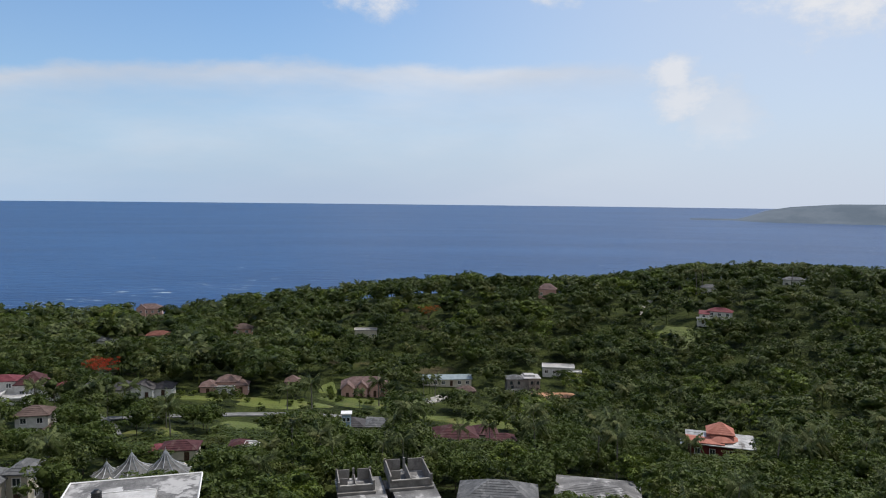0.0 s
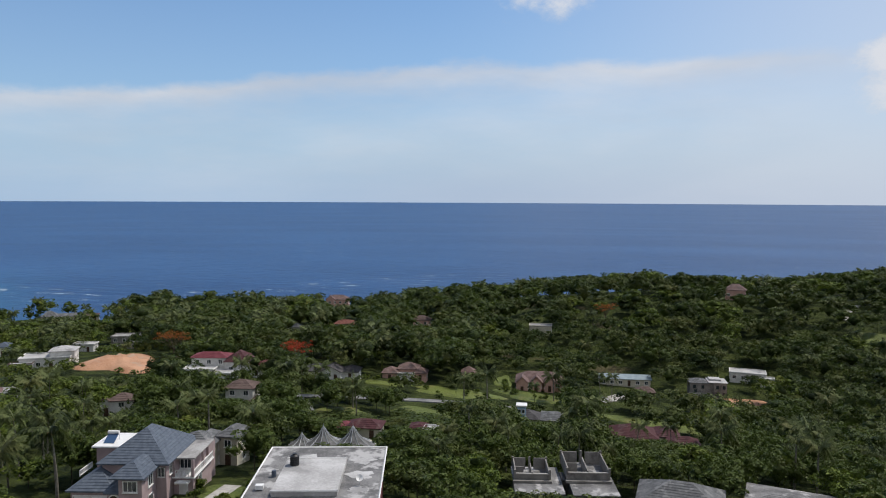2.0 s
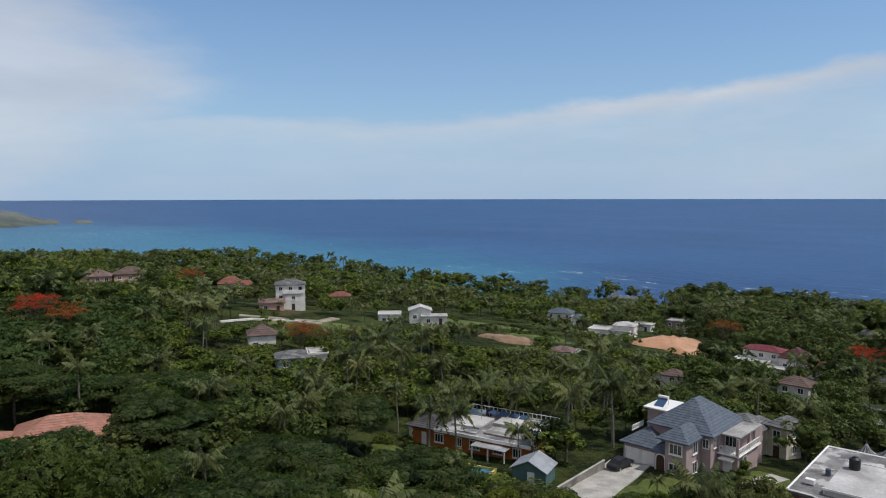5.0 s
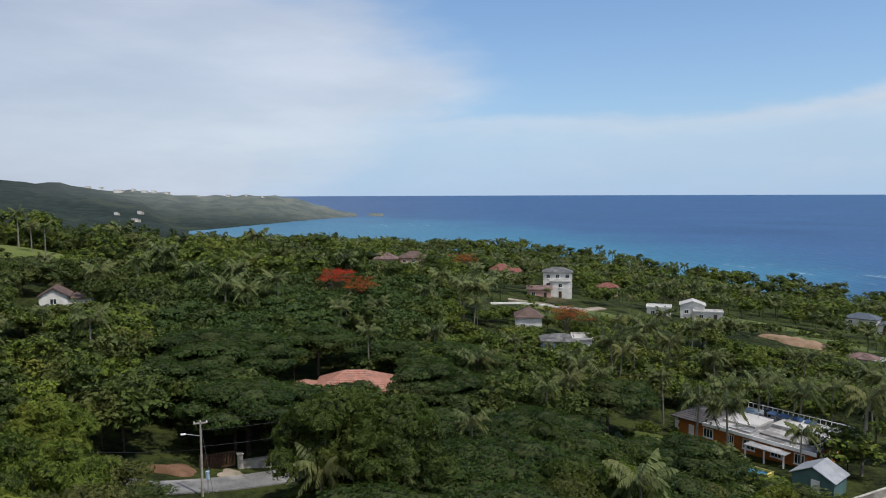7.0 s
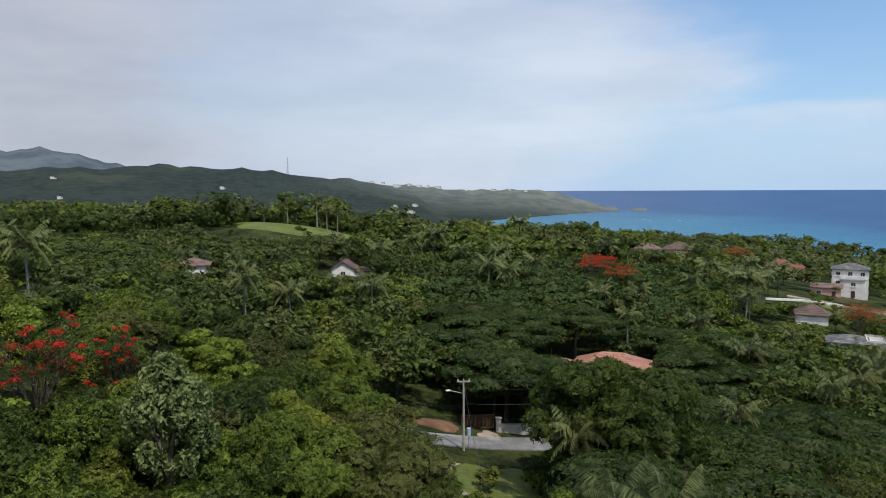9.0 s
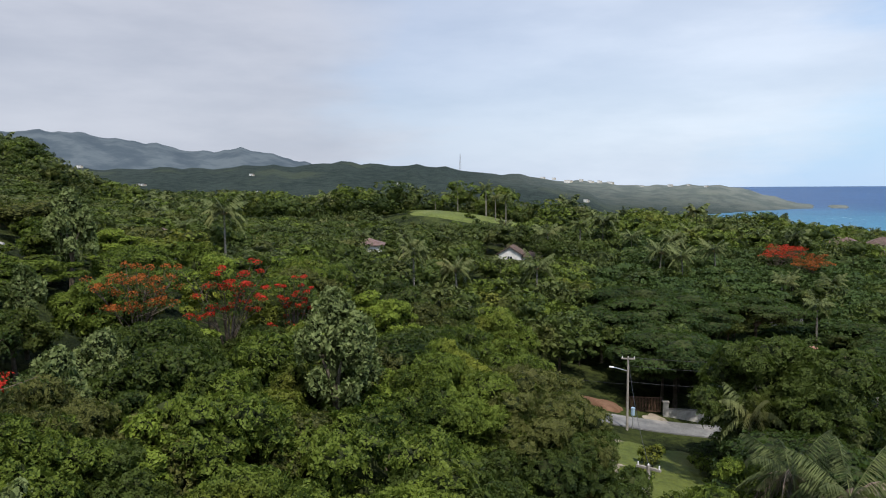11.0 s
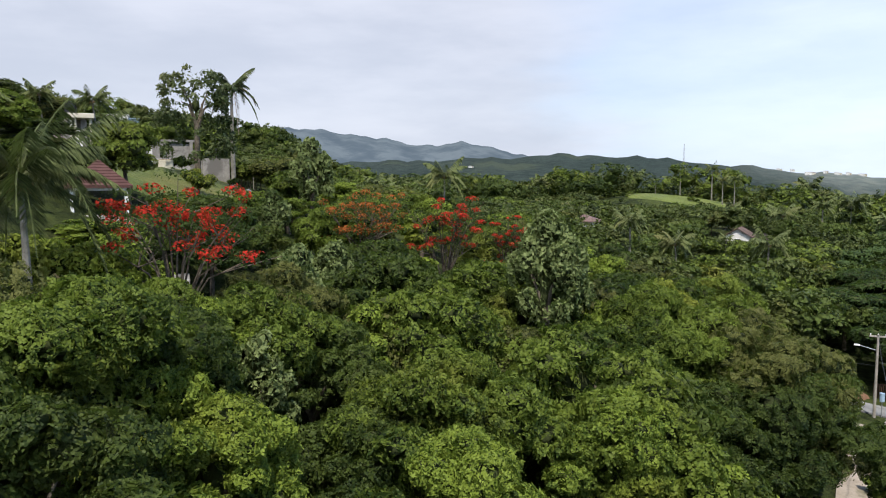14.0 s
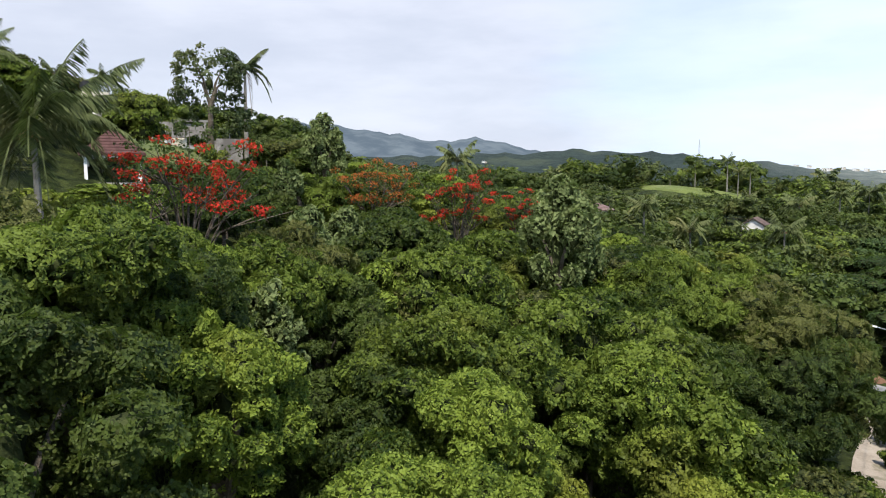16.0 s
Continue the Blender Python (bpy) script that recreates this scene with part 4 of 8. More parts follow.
house(-128, -71, 115, "small white house half hidden by trees", [(-2.5, 3, -3, 3, 4.2, PLASTER_WHITE, "hip", TILE_PINKBROWN, 0.4, 1, "x")], see=0.3)

# ---- the large houses below ----


def arch(bm, x, y, z, w, h, thick=0.18, depth=0.2, steps=9):
    """A round-headed surround on a south wall: two jambs and a ring of stones."""
    r = w / 2
    box(bm, x - r - thick, x - r, y - depth, y + 0.05, z, z + h - r)
    box(bm, x + r, x + r + thick, y - depth, y + 0.05, z, z + h - r)
    for k in range(steps):
        a0, a1 = math.pi * k / steps, math.pi * (k + 1) / steps
        ring = [(math.cos(a) * q, math.sin(a) * q) for a, q in ((a0, r), (a0, r + thick), (a1, r + thick), (a1, r))]
        front = [bm.verts.new((x + u, y - depth, z + h - r + v)) for u, v in ring]
        back = [bm.verts.new((x + u, y + 0.05, z + h - r + v)) for u, v in ring]
        bm.faces.new(front), bm.faces.new(back[::-1])
        for i in range(4):
            bm.faces.new((front[i], back[i], back[(i + 1) % 4], front[(i + 1) % 4]))
    return bm


def arched_fill(bm, x, y, z, w, h, thick=0.04, steps=10):
    pts = [(-w / 2, 0), (w / 2, 0)] + [(math.cos(math.pi * k / steps) * w / 2, h - w / 2 + math.sin(math.pi * k / steps) * w / 2) for k in range(steps + 1)]
    front = [bm.verts.new((x + u, y - thick, z + v)) for u, v in pts]
    back = [bm.verts.new((x + u, y + thick, z + v)) for u, v in pts]
    bm.faces.new(front), bm.faces.new(back[::-1])
    for i in range(len(pts)):
        j = (i + 1) % len(pts)
        bm.faces.new((front[i], back[i], back[j], front[j]))
    return bm


def railing(parent, a, b, z, high=0.95, gap=0.35, material=None, name="railing"):
    """Posts, a top and a bottom rail between two points of a flat edge."""
    a, b = Vector((*a, z)), Vector((*b, z))
    bm, k = shape(), max(2, int((b - a).length / gap))
    for i in range(k + 1):
        p = a.lerp(b, i / k)
        box(bm, p.x - 0.04, p.x + 0.04, p.y - 0.04, p.y + 0.04, z, z + high - 0.04)
    for h in (0.12, high):
        rod(bm, a + Vector((0, 0, h)), b + Vector((0, 0, h)), 0.06, None, 6)
    return part(name, bm, material or TRIM_WHITE, parent)


def blue_house(x, y, z, turn):
    ob = thing("house", x, y, z, turn, "dusty pink two-storey house with blue-grey tiled roofs and double garage", "house")
    wall, tile = PLASTER_ROSE, TILE_BLUE
    part("wall", box(shape(), 0, 5.4, 0, 7, -1.5, 3.0), wall, ob, "single-storey garage wing")
    part("roof", hip(shape(), 0, 5.6, 0, 8, 3.0, 0.62, 8, 0.5), tile, ob)
    for k in (0, 1):
        bm = box(shape(), 0.45 + k * 2.45, 2.65 + k * 2.45, -0.06, 0.06, 0.0, 2.2)
        for q in range(1, 5):
            box(bm, 0.5 + k * 2.45, 2.6 + k * 2.45, -0.09, -0.04, q * 0.44 - 0.36, q * 0.44 - 0.05)
        part("garage_door", bm, TRIM_WHITE, ob, "white panelled garage door")
    bm = shape()
    for k in (0, 1):
        a, b = 0.35 + k * 2.45, 2.75 + k * 2.45
        box(bm, a - 0.1, a, -0.12, 0.03, 0, 2.32), box(bm, b, b + 0.1, -0.12, 0.03, 0, 2.32), box(bm, a, b, -0.12, 0.03, 2.2, 2.32)
    part("door_frame", bm, TRIM_WHITE, ob)
    part("wall", box(shape(), 5.4, 7.3, -0.9, 2, -1.5, 3.1), wall, ob, "entrance porch")
    part("roof", hip(shape(), 5.4, 7.3, -0.9, 2, 3.1, 0.75, 5, 0.35), tile, ob)
    part("arch", arch(shape(), 6.35, -0.9, 0, 1.25, 2.7), TRIM_WHITE, ob, "white arched door surround")
    part("door", arched_fill(shape(), 6.35, -0.9, 0, 1.25, 2.7), WOOD_DARK, ob, "dark arched entrance door")
    part("wall", box(shape(), 7.3, 10.4, -1.6, 5, -1.5, 5.4), wall, ob, "projecting front bay")
    part("roof", hip(shape(), 6.6, 10.4, -1.6, 5, 5.4, 0.66, 7, 0.5), tile, ob)
    part("wall", box(shape(), 2.9, 11.8, 3, 13.5, -1.5, 5.7), wall, ob, "main two-storey block")
    part("roof", hip(shape(), 2.9, 11.8, 3, 13.5, 5.7, 0.72, 14, 0.6), tile, ob)
    for at, w, h, face in (((8.85, -1.6, 4.2), 1.7, 1.3, "s"), ((8.85, -1.6, 1.4), 1.7, 1.3, "s"), ((6.2, 3, 4.6), 0.8, 0.8, "s"), ((10.4, 1.0, 4.2), 1.2, 1.5, "e"), ((10.4, 1.0, 1.4), 1.2, 1.5, "e"), ((11.8, 4.4, 4.3), 0.8, 1.2, "e"), ((11.1, 3, 4.4), 0.8, 1.2, "s"), ((0, 4, 1.5), 1.2, 1.1, "w")):
        window(ob, at, w, h, face, 2 if w > 1.5 else 1)
    # the wing with balconies
    part("wall", box(shape(), 11.8, 14.6, 5.5, 13.0, -1.5, 2.7), wall, ob)
    part("wall", box(shape(), 11.8, 13.8, 7.6, 13.0, 2.7, 5.4), wall, ob)
    part("roof", box(shape(), 11.7, 15.0, 5.2, 13.4, 5.4, 5.66, 0.04), ROOF_SLAB, ob, "weathered flat balcony roof")
    part("balcony", box(shape(), 11.7, 15.0, 5.0, 13.2, 2.7, 2.92, 0.04), TRIM_WHITE, ob)
    railing(ob, (11.8, 5.15), (14.85, 5.15), 2.92)
    railing(ob, (14.85, 5.15), (14.85, 13.0), 2.92)
    for px, py in ((12.0, 5.2), (14.7, 5.2), (14.7, 9.2)):
        part("column", box(shape(), px - 0.17, px + 0.17, py - 0.17, py + 0.17, 2.93, 5.39), wall, ob)
    window(ob, (12.8, 7.6, 4.1), 1.5, 1.6, "s", 2)
    door(ob, (13.2, 5.5, 0), 1.3, 2.1, "s", TRIM_WHITE)
    part("awning", hip(shape(), 12.3, 14.1, 4.6, 5.6, 2.2, 0.35, 3, 0.1), TRIM_WHITE, ob, "white awning over the side door")
    window(ob, (14.6, 8.0, 1.5), 1.2, 1.2, "e")
    part("roof", hip(shape(), 10.5, 14.0, 12.6, 16.5, 5.4, 0.5, 6, 0.4), TILE_GREY, ob, "grey rear roof")
    part("wall", box(shape(), 10.5, 14.0, 13.6, 16.5, -1.5, 5.4), wall, ob)
    # the stair tower with its water heater
    part("wall", box(shape(), 0.3, 3.4, 6.6, 11.6, -1.5, 6.6), wall, ob, "stair tower")
    part("roof", box(shape(), -0.2, 3.9, 6.1, 12.1, 6.6, 6.85, 0.03), TRIM_WHITE, ob, "white slab roof of the tower")
    heater = part("solar_water_heater", rod(shape(), (0.9, 9.0, 8.0), (2.5, 9.0, 8.0), 0.26, None, 12), TRIM_WHITE, ob, "white solar water heater tank")
    bm = shape()
    for px in (1.0, 2.4):
        rod(bm, (px, 9.2, 6.84), (px, 9.2, 7.8), 0.03), rod(bm, (px, 7.4, 6.84), (px, 9.0, 7.75), 0.03)
    part("stand", bm, METAL_GREY, heater)
    panel = box(shape(), 0.95, 2.45, -0.9, 0.9, -0.04, 0.04)
    panel.transform(Matrix.Translation((0, 8.15, 7.32)) @ pose(0, 0, 0, 28))
    part("panel", panel, SOLAR, heater, "dark blue solar collector")
    railing(ob, (-0.4, 3.2), (-0.4, 6.6), 3.6, 0.8, 0.3)
    return ob


CLEAR.append((-64, 84, 12.5)), CLEAR.append((-66, 70, 6.5)), CLEAR.append((-57, 76, 6))
OPEN_TO.append((-64, 80, 10, 34.0, 74))
blue_house(-71.7, 78.2, 33.9, 13)


def terrace_house(x, y, z, turn):
    """The maroon house whose flat roof is seen from above."""
    ob = thing("house", x, y, z, turn, "maroon house with white arches under a weathered flat roof", "house")
    w, d, h = 16.6, 18.4, 6.2
    part("wall", box(shape(), 0.5, w - 0.5, 0.7, d - 0.4, -2, h - 0.3), PLASTER_DUSK, ob)
    bm = shape()
    outline = [(0, d), (0, 0.2), (2.6, 0.1)]
    outline += [(2.6 + 5.0 * k / 8, 0.1 - 0.9 * math.sin(math.pi * k / 8)) for k in range(1, 8)]
    outline += [(7.7, 0.1), (8.0, -0.7), (11.0, -0.7), (11.3, 0.0)]
    outline += [(11.3 + 5.3 * k / 8, 0.0 - 0.8 * math.sin(math.pi * k / 8)) for k in range(1, 8)]
    outline += [(w, 0.0), (w, d)]
    low, top = [bm.verts.new((a, b, h - 0.3)) for a, b in outline], [bm.verts.new((a, b, h)) for a, b in outline]
    bm.faces.new(low[::-1]), bm.faces.new(top)
    for i in range(len(outline)):
        j = (i + 1) % len(outline)
        bm.faces.new((low[i], low[j], top[j], top[i]))
    part("roof", bm, ROOF_STAINED, ob, "stained grey flat roof with pale patches")
    bm = shape()
    for (a, b), (c, e) in zip(outline, outline[1:] + outline[:1]):
        rod(bm, (a, b, h + 0.08), (c, e, h + 0.08), 0.13, None, 4)
    part("kerb", bm, TRIM_WHITE, ob, "whitewashed roof kerb")
    part("raised_slab", box(shape(), 3.4, 11.5, 1.3, 12.2, h, h + 0.75, 0.05), ROOF_SLAB_WHITE, ob, "raised white-coated roof slab")
    for a, b, c, e in ((3.35, 11.55, 1.2, 1.3), (3.35, 11.55, 12.2, 12.3)):
        part("slab_edge", box(shape(), a, b, c, e, h + 0.62, h + 0.84), TRIM_WHITE, ob)
    for a, b, r, e, q in ((13.5, 13.2, 1.6, 0.012, 0), (13.7, 3.4, 1.2, 0.016, 2), (6.0, 14.8, 1.3, 0.012, 4), (1.6, 10.0, 0.8, 0.014, 1), (13.8, 8.2, 1.7, 0.010, 5)):
        bm = shape()
        rim = [(a + math.cos(u * 0.2618) * r * (1 + 0.3 * math.sin(3 * u * 0.2618 + q) + 0.16 * math.sin(7 * u * 0.2618)), b + math.sin(u * 0.2618) * r * 0.8 * (1 + 0.25 * math.sin(4 * u * 0.2618 + q))) for u in range(24)]
        low, top = [bm.verts.new((u, v, h + 0.004)) for u, v in rim], [bm.verts.new((u, v, h + 0.004 + e)) for u, v in rim]
        bm.faces.new(top), bm.faces.new(low[::-1])
        for u in range(24):
            bm.faces.new((low[u], low[(u + 1) % 24], top[(u + 1) % 24], top[u]))
        part("patch", bm, ROOF_SLAB_WHITE, ob, "pale repair patch on the roof")
    door(ob, (16.1, 2, 0), 1, 2.1, "e", TRIM_WHITE)
    for k, cx in enumerate((1.7, 3.8, 5.9, 8.9, 12.4, 14.6)):
        fr = part("arch", arch(shape(), cx, 0.7, 2.9, 1.35, 2.5, 0.16), TRIM_WHITE, ob, "white arch of the upper veranda")
        part("pane", arched_fill(shape(), cx, 0.72, 2.9, 1.35, 2.5), GLASS, fr)
        bm = shape()
        for q in (-0.35, 0.0, 0.35):
            box(bm, cx + q - 0.03, cx + q + 0.03, 0.55, 0.64, 2.9, 5.0)
        box(bm, cx - 0.62, cx + 0.62, 0.55, 0.64, 4.1, 4.18)
        part("grille", bm, TRIM_WHITE, fr)
    part("ledge", box(shape(), 0.2, w - 0.2, 0.2, 0.68, 2.5, 2.75, 0.03), TRIM_WHITE, ob)
    bm = shape()
    for k in range(10):
        box(bm, 16.1, 17.1, 2.0 + k * 0.32, 2.32 + k * 0.32, -1.5, 0.4 + k * 0.22)
    part("stairs", bm, CONCRETE_PALE, ob, "outdoor stairs along the side")
    # things on the roof
    tank = thing("water_tank", *(ob.matrix_basis @ Vector((4.8, 9.8, h + 0.75))), turn, "black ribbed plastic water tank on the flat roof", "water tank")
    bm = rod(shape(), (0, 0, 0), (0, 0, 1.25), 0.58, None, 18)
    for k in range(5):
        rod(bm, (0, 0, 0.12 + k * 0.25), (0, 0, 0.2 + k * 0.25), 0.62, None, 18)
    part("body", bm, BLACK_PLASTIC, tank)
    bm = rod(shape(), (0, 0, 1.25), (0, 0, 1.45), 0.55, 0.26, 18)
    part("lid", rod(bm, (0, 0, 1.45), (0, 0, 1.53), 0.28, None, 14), BLACK_PLASTIC, tank)
    rest = thing("barrel", *(ob.matrix_basis @ Vector((2.5, 7.6, h))), turn, "faded blue plastic barrel on the flat roof", "barrel")
    bm = rod(shape(), (0, 0, 0), (0, 0, 0.85), 0.29, None, 14)
    rod(bm, (0, 0, 0.25), (0, 0, 0.3), 0.31, None, 14), rod(bm, (0, 0, 0.56), (0, 0, 0.61), 0.31, None, 14)
    part("body", bm, TILE_BLUE, rest)
    unit = thing("vent_box", *(ob.matrix_basis @ Vector((1.6, 3.4, h))), turn, "white louvred vent box on the flat roof", "vent")
    part("body", box(shape(), -0.5, 0.5, -0.35, 0.35, 0.15, 0.7, 0.03), TRIM_WHITE, unit)
    for k in (-0.4, 0.4):
        part("foot", box(shape(), k - 0.06, k + 0.06, -0.3, 0.3, 0, 0.148), METAL_GREY, unit)
    dish = thing("satellite_dish", *(ob.matrix_basis @ Vector((13.9, 4.6, h))), turn, "small white satellite dish on a short pole", "satellite dish")
    part("pole", rod(shape(), (0, 0, 0), (0, 0, 0.9), 0.04), METAL_GREY, dish)
    bm = shape()
    bmesh.ops.create_cone(bm, cap_ends=False, segments=16, radius1=0.08, radius2=0.45, depth=0.16, matrix=Matrix.Translation((0, 0.1, 0.95)) @ pose(0, 0, 0, 50))
    part("reflector", bm, TRIM_WHITE, dish)
    return ob


CLEAR.append((-39, 85, 13.5))
OPEN_TO.append((-36, 78, 9, 35.0, 74))
terrace_house(-44.1, 74.2, 33.8, 15.4)


def orange_house(x, y, z, turn):
    ob = thing("house", x, y, z, turn, "long orange bungalow with white trim and a cluttered flat roof", "house")
    part("wall", box(shape(), 0, 21, 0, 11.5, -1.5, 2.9), PLASTER_ORANGE, ob)
    part("roof", box(shape(), 5.2, 21.6, -0.6, 12.1, 2.9, 3.15, 0.03), ROOF_STAINED, ob, "stained blue-grey flat roof")
    part("roof", hip(shape(), 0, 5.4, 0, 11.5, 2.9, 0.35, 7, 0.6), TILE_DARK, ob, "dark grey hipped end roof")
    part("fascia", box(shape(), 5.0, 21.7, -0.72, -0.602, 2.7, 3.22, 0.02), TRIM_WHITE, ob, "white roof fascia")
    for a, b, c, e, hh, m in ((6.5, 11.5, 2.5, 8.0, 0.35, ROOF_SLAB_WHITE), (12.5, 16.5, 5.5, 10.5, 0.5, ROOF_SLAB_WHITE), (13.0, 19.5, 1.0, 4.2, 0.3, ROOF_SLAB), (17.2, 20.5, 6, 11, 0.28, ROOF_SLAB), (5.8, 8.4, 8.8, 11.4, 0.22, METAL_TEAL), (8.8, 12.0, 0.2, 2.1, 0.18, METAL_WORN), (16.9, 20.8, 4.6, 5.6, 0.6, METAL_WORN)):
        part("roof_slab", box(shape(), a, b, c, e, 3.15, 3.15 + hh, 0.04), m, ob, "raised pale roof section")
    railing(ob, (5.4, 11.8), (21.4, 11.8), 3.15, 0.9, 0.8)
    railing(ob, (21.4, 0.2), (21.4, 11.8), 3.15, 0.9, 0.8)
    for k in range(4):
        bm = box(shape(), -0.8, 0.8, -0.5, 0.5, -0.03, 0.03)
        bm.transform(Matrix.Translation((10.5 + k * 1.9, 9.6, 3.95)) @ pose(0, 0, 0, 20))
        panel = part("solar_panel", bm, SOLAR, ob, "dark blue solar panel")
        bm = shape()
        for q in (-0.6, 0.6):
            rod(bm, (10.5 + k * 1.9 + q, 9.25, 3.15), (10.5 + k * 1.9 + q, 9.25, 3.82), 0.03), rod(bm, (10.5 + k * 1.9 + q, 9.95, 3.15), (10.5 + k * 1.9 + q, 9.95, 4.05), 0.03)
        part("stand", bm, METAL_GREY, panel)
    part("door", box(shape(), 2.3, 3.2, -0.07, 0.05, 0, 2.1, 0.02), TRIM_WHITE, ob, "white front door")
    for cx, ww in ((5.6, 1.4), (9.2, 0.9), (12.0, 1.6), (16.0, 1.4), (19.2, 1.2)):
        window(ob, (cx, 0, 1.55), ww, 1.2, "s", 2)
    for cy in (2.5, 6.5):
        window(ob, (0, cy, 1.55), 1.1, 1.2, "w")
        window(ob, (21, cy, 1.55), 1.1, 1.2, "e")
    for k in range(6):
        part("quoin", box(shape(), -0.1, 0.4 if k % 2 else 0.62, -0.08, 0.0, -0.4 + k * 0.55, 0.1 + k * 0.55, 0.01), TRIM_WHITE, ob)
    bm = shape()
    v = [bm.verts.new(p) for p in ((1.2, -0.1, -0.9), (3.8, -0.1, -0.9), (3.8, -0.1, 0.02), (1.2, -0.1, 0.02), (1.2, -3.0, -0.9), (3.8, -3.0, -0.9))]
    for q in ((0, 1, 2, 3), (3, 2, 5, 4), (0, 3, 4), (1, 5, 2), (0, 4, 5, 1)):
        bm.faces.new([v[i] for i in q])
    part("ramp", bm, CONCRETE_PALE, ob, "pale concrete ramp to the door")
    part("veranda_roof", box(shape(), 12.6, 18.4, -2.6, -0.74, 2.3, 2.45, 0.02), METAL_WORN, ob)
    for cx in (12.8, 15.5, 18.2):
        part("post", box(shape(), cx - 0.09, cx + 0.09, -2.5, -2.3, -1.2, 2.3), TRIM_WHITE, ob)
    for cx, cy, r, hh in ((9.5, 9.9, 0.5, 1.1), (19.6, 2.6, 0.45, 1.0)):
        part("roof_tank", rod(shape(), (cx, cy, 3.15), (cx, cy, 3.15 + hh), r, r * 0.92, 14), BLACK_PLASTIC, ob, "black water tank on the roof")
    for k in range(5):
        part("roof_pipe", rod(shape(), (7.0 + k * 2.7, 4.6 + (k % 2) * 2.2, 3.14), (7.0 + k * 2.7, 4.6 + (k % 2) * 2.2, 4.2), 0.05), METAL_GREY, ob)
    return ob


CLEAR.append((-91, 67, 12)), CLEAR.append((-84, 62, 7)), CLEAR.append((-100, 60, 7)), CLEAR.append((-84, 55, 8))
OPEN_TO.append((-90, 61, 11, 33.6, 72))
orange_house(-98.6, 57.3, 32.9, 26.3)


def garden_shed(x, y, z, turn):
    ob = thing("shed", x, y, z, turn, "teal shed with a white sheet-metal gable roof", "shed")
    bm = box(shape(), -2.4, 2.4, -2, 2, -1, 2.2)
    part("wall", gable_end(bm, -2.4, 2.4, -2, 2, 2.2, 0.5, "y"), PLASTER_TEAL, ob)
    part("roof", gable(shape(), -2.4, 2.4, -2, 2, 2.25, 0.5, 0.3, "y", 0.08), METAL_GREY, ob, "white-grey sheet metal roof")
    door(ob, (0.3, -2, 0), 1.0, 2.0, "s", TRIM_WHITE)
    return ob


CLEAR.append((-72, 60, 4.5))
OPEN_TO.append((-72, 59, 3, 34.6, 72))
garden_shed(-72.5, 61.5, z_at(-72.5, 61.5), 30)

pool = thing("plunge_pool", -78.5, 56.5, z_at(-78.5, 56.5), 30, "small raised pool with yellow walls and blue water", "pool")
bm = shape()
for a, b, c, d in ((-2.2, 2.2, -1.5, -1.25), (-2.2, 2.2, 1.25, 1.5), (-2.2, -1.95, -1.25, 1.25), (1.95, 2.2, -1.25, 1.25)):
    box(bm, a, b, c, d, -0.6, 1.1, 0.02)
part("wall", bm, YELLOW, pool)
part("water", box(shape(), -1.95, 1.95, -1.25, 1.25, -0.5, 0.85), WATER_POOL, pool, "blue pool water")
CLEAR.append((-78.5, 56.5, 3.5))


def pickup(x, y, z, turn):
    """A dark parked car."""
    ob = thing("car", x, y, z, turn, "dark grey parked car on the concrete driveway", "car")
    bm = shape()
    outline = [(-2.2, 0.35), (-2.25, 0.8), (-2.0, 0.95), (-1.6, 1.0), (-1.1, 1.5), (0.5, 1.55), (1.1, 1.05), (2.0, 0.92), (2.2, 0.7), (2.2, 0.35)]
    rings = [[bm.verts.new((u, s * (0.88 if v < 1.02 else 0.68), v)) for u, v in outline] for s in (-1, 1)]
    bm.faces.new(rings[0]), bm.faces.new(rings[1][::-1])
    for i in range(len(outline)):
        j = (i + 1) % len(outline)
        bm.faces.new((rings[0][i], rings[1][i], rings[1][j], rings[0][j]))
    bmesh.ops.bevel(bm, geom=list(bm.edges), offset=0.05, segments=2, affect="EDGES")
    part("body", bm, BLACK_PLASTIC, ob, "glossy dark body")
    for s in (-1, 1):
        part("side_window", box(shape(), -1.0, 0.5, s * 0.80 - 0.02, s * 0.80 + 0.02, 1.08, 1.4), GLASS, ob)
        for u in (-1.4, 1.4):
            wheel = part("wheel", rod(shape(), (u, s * 0.80 - 0.11, 0.33), (u, s * 0.80 + 0.11, 0.33), 0.33, None, 16), BLACK_PLASTIC, ob)
            part("rim", rod(shape(), (u, s * 0.80 - 0.115, 0.33), (u, s * 0.80 + 0.115, 0.33), 0.2, None, 12), METAL_GREY, wheel)
    part("windscreen", box(shape(), 0.72, 0.8, -0.6, 0.6, 1.12, 1.42), GLASS, ob)
    for s in (-0.6, 0.6):
        part("headlight", box(shape(), 2.16, 2.24, s - 0.17, s + 0.17, 0.62, 0.76), TRIM_WHITE, ob)
    return ob


pickup(-69.0, 74.6, z_at(-69.0, 74.6) + 0.16, 100)


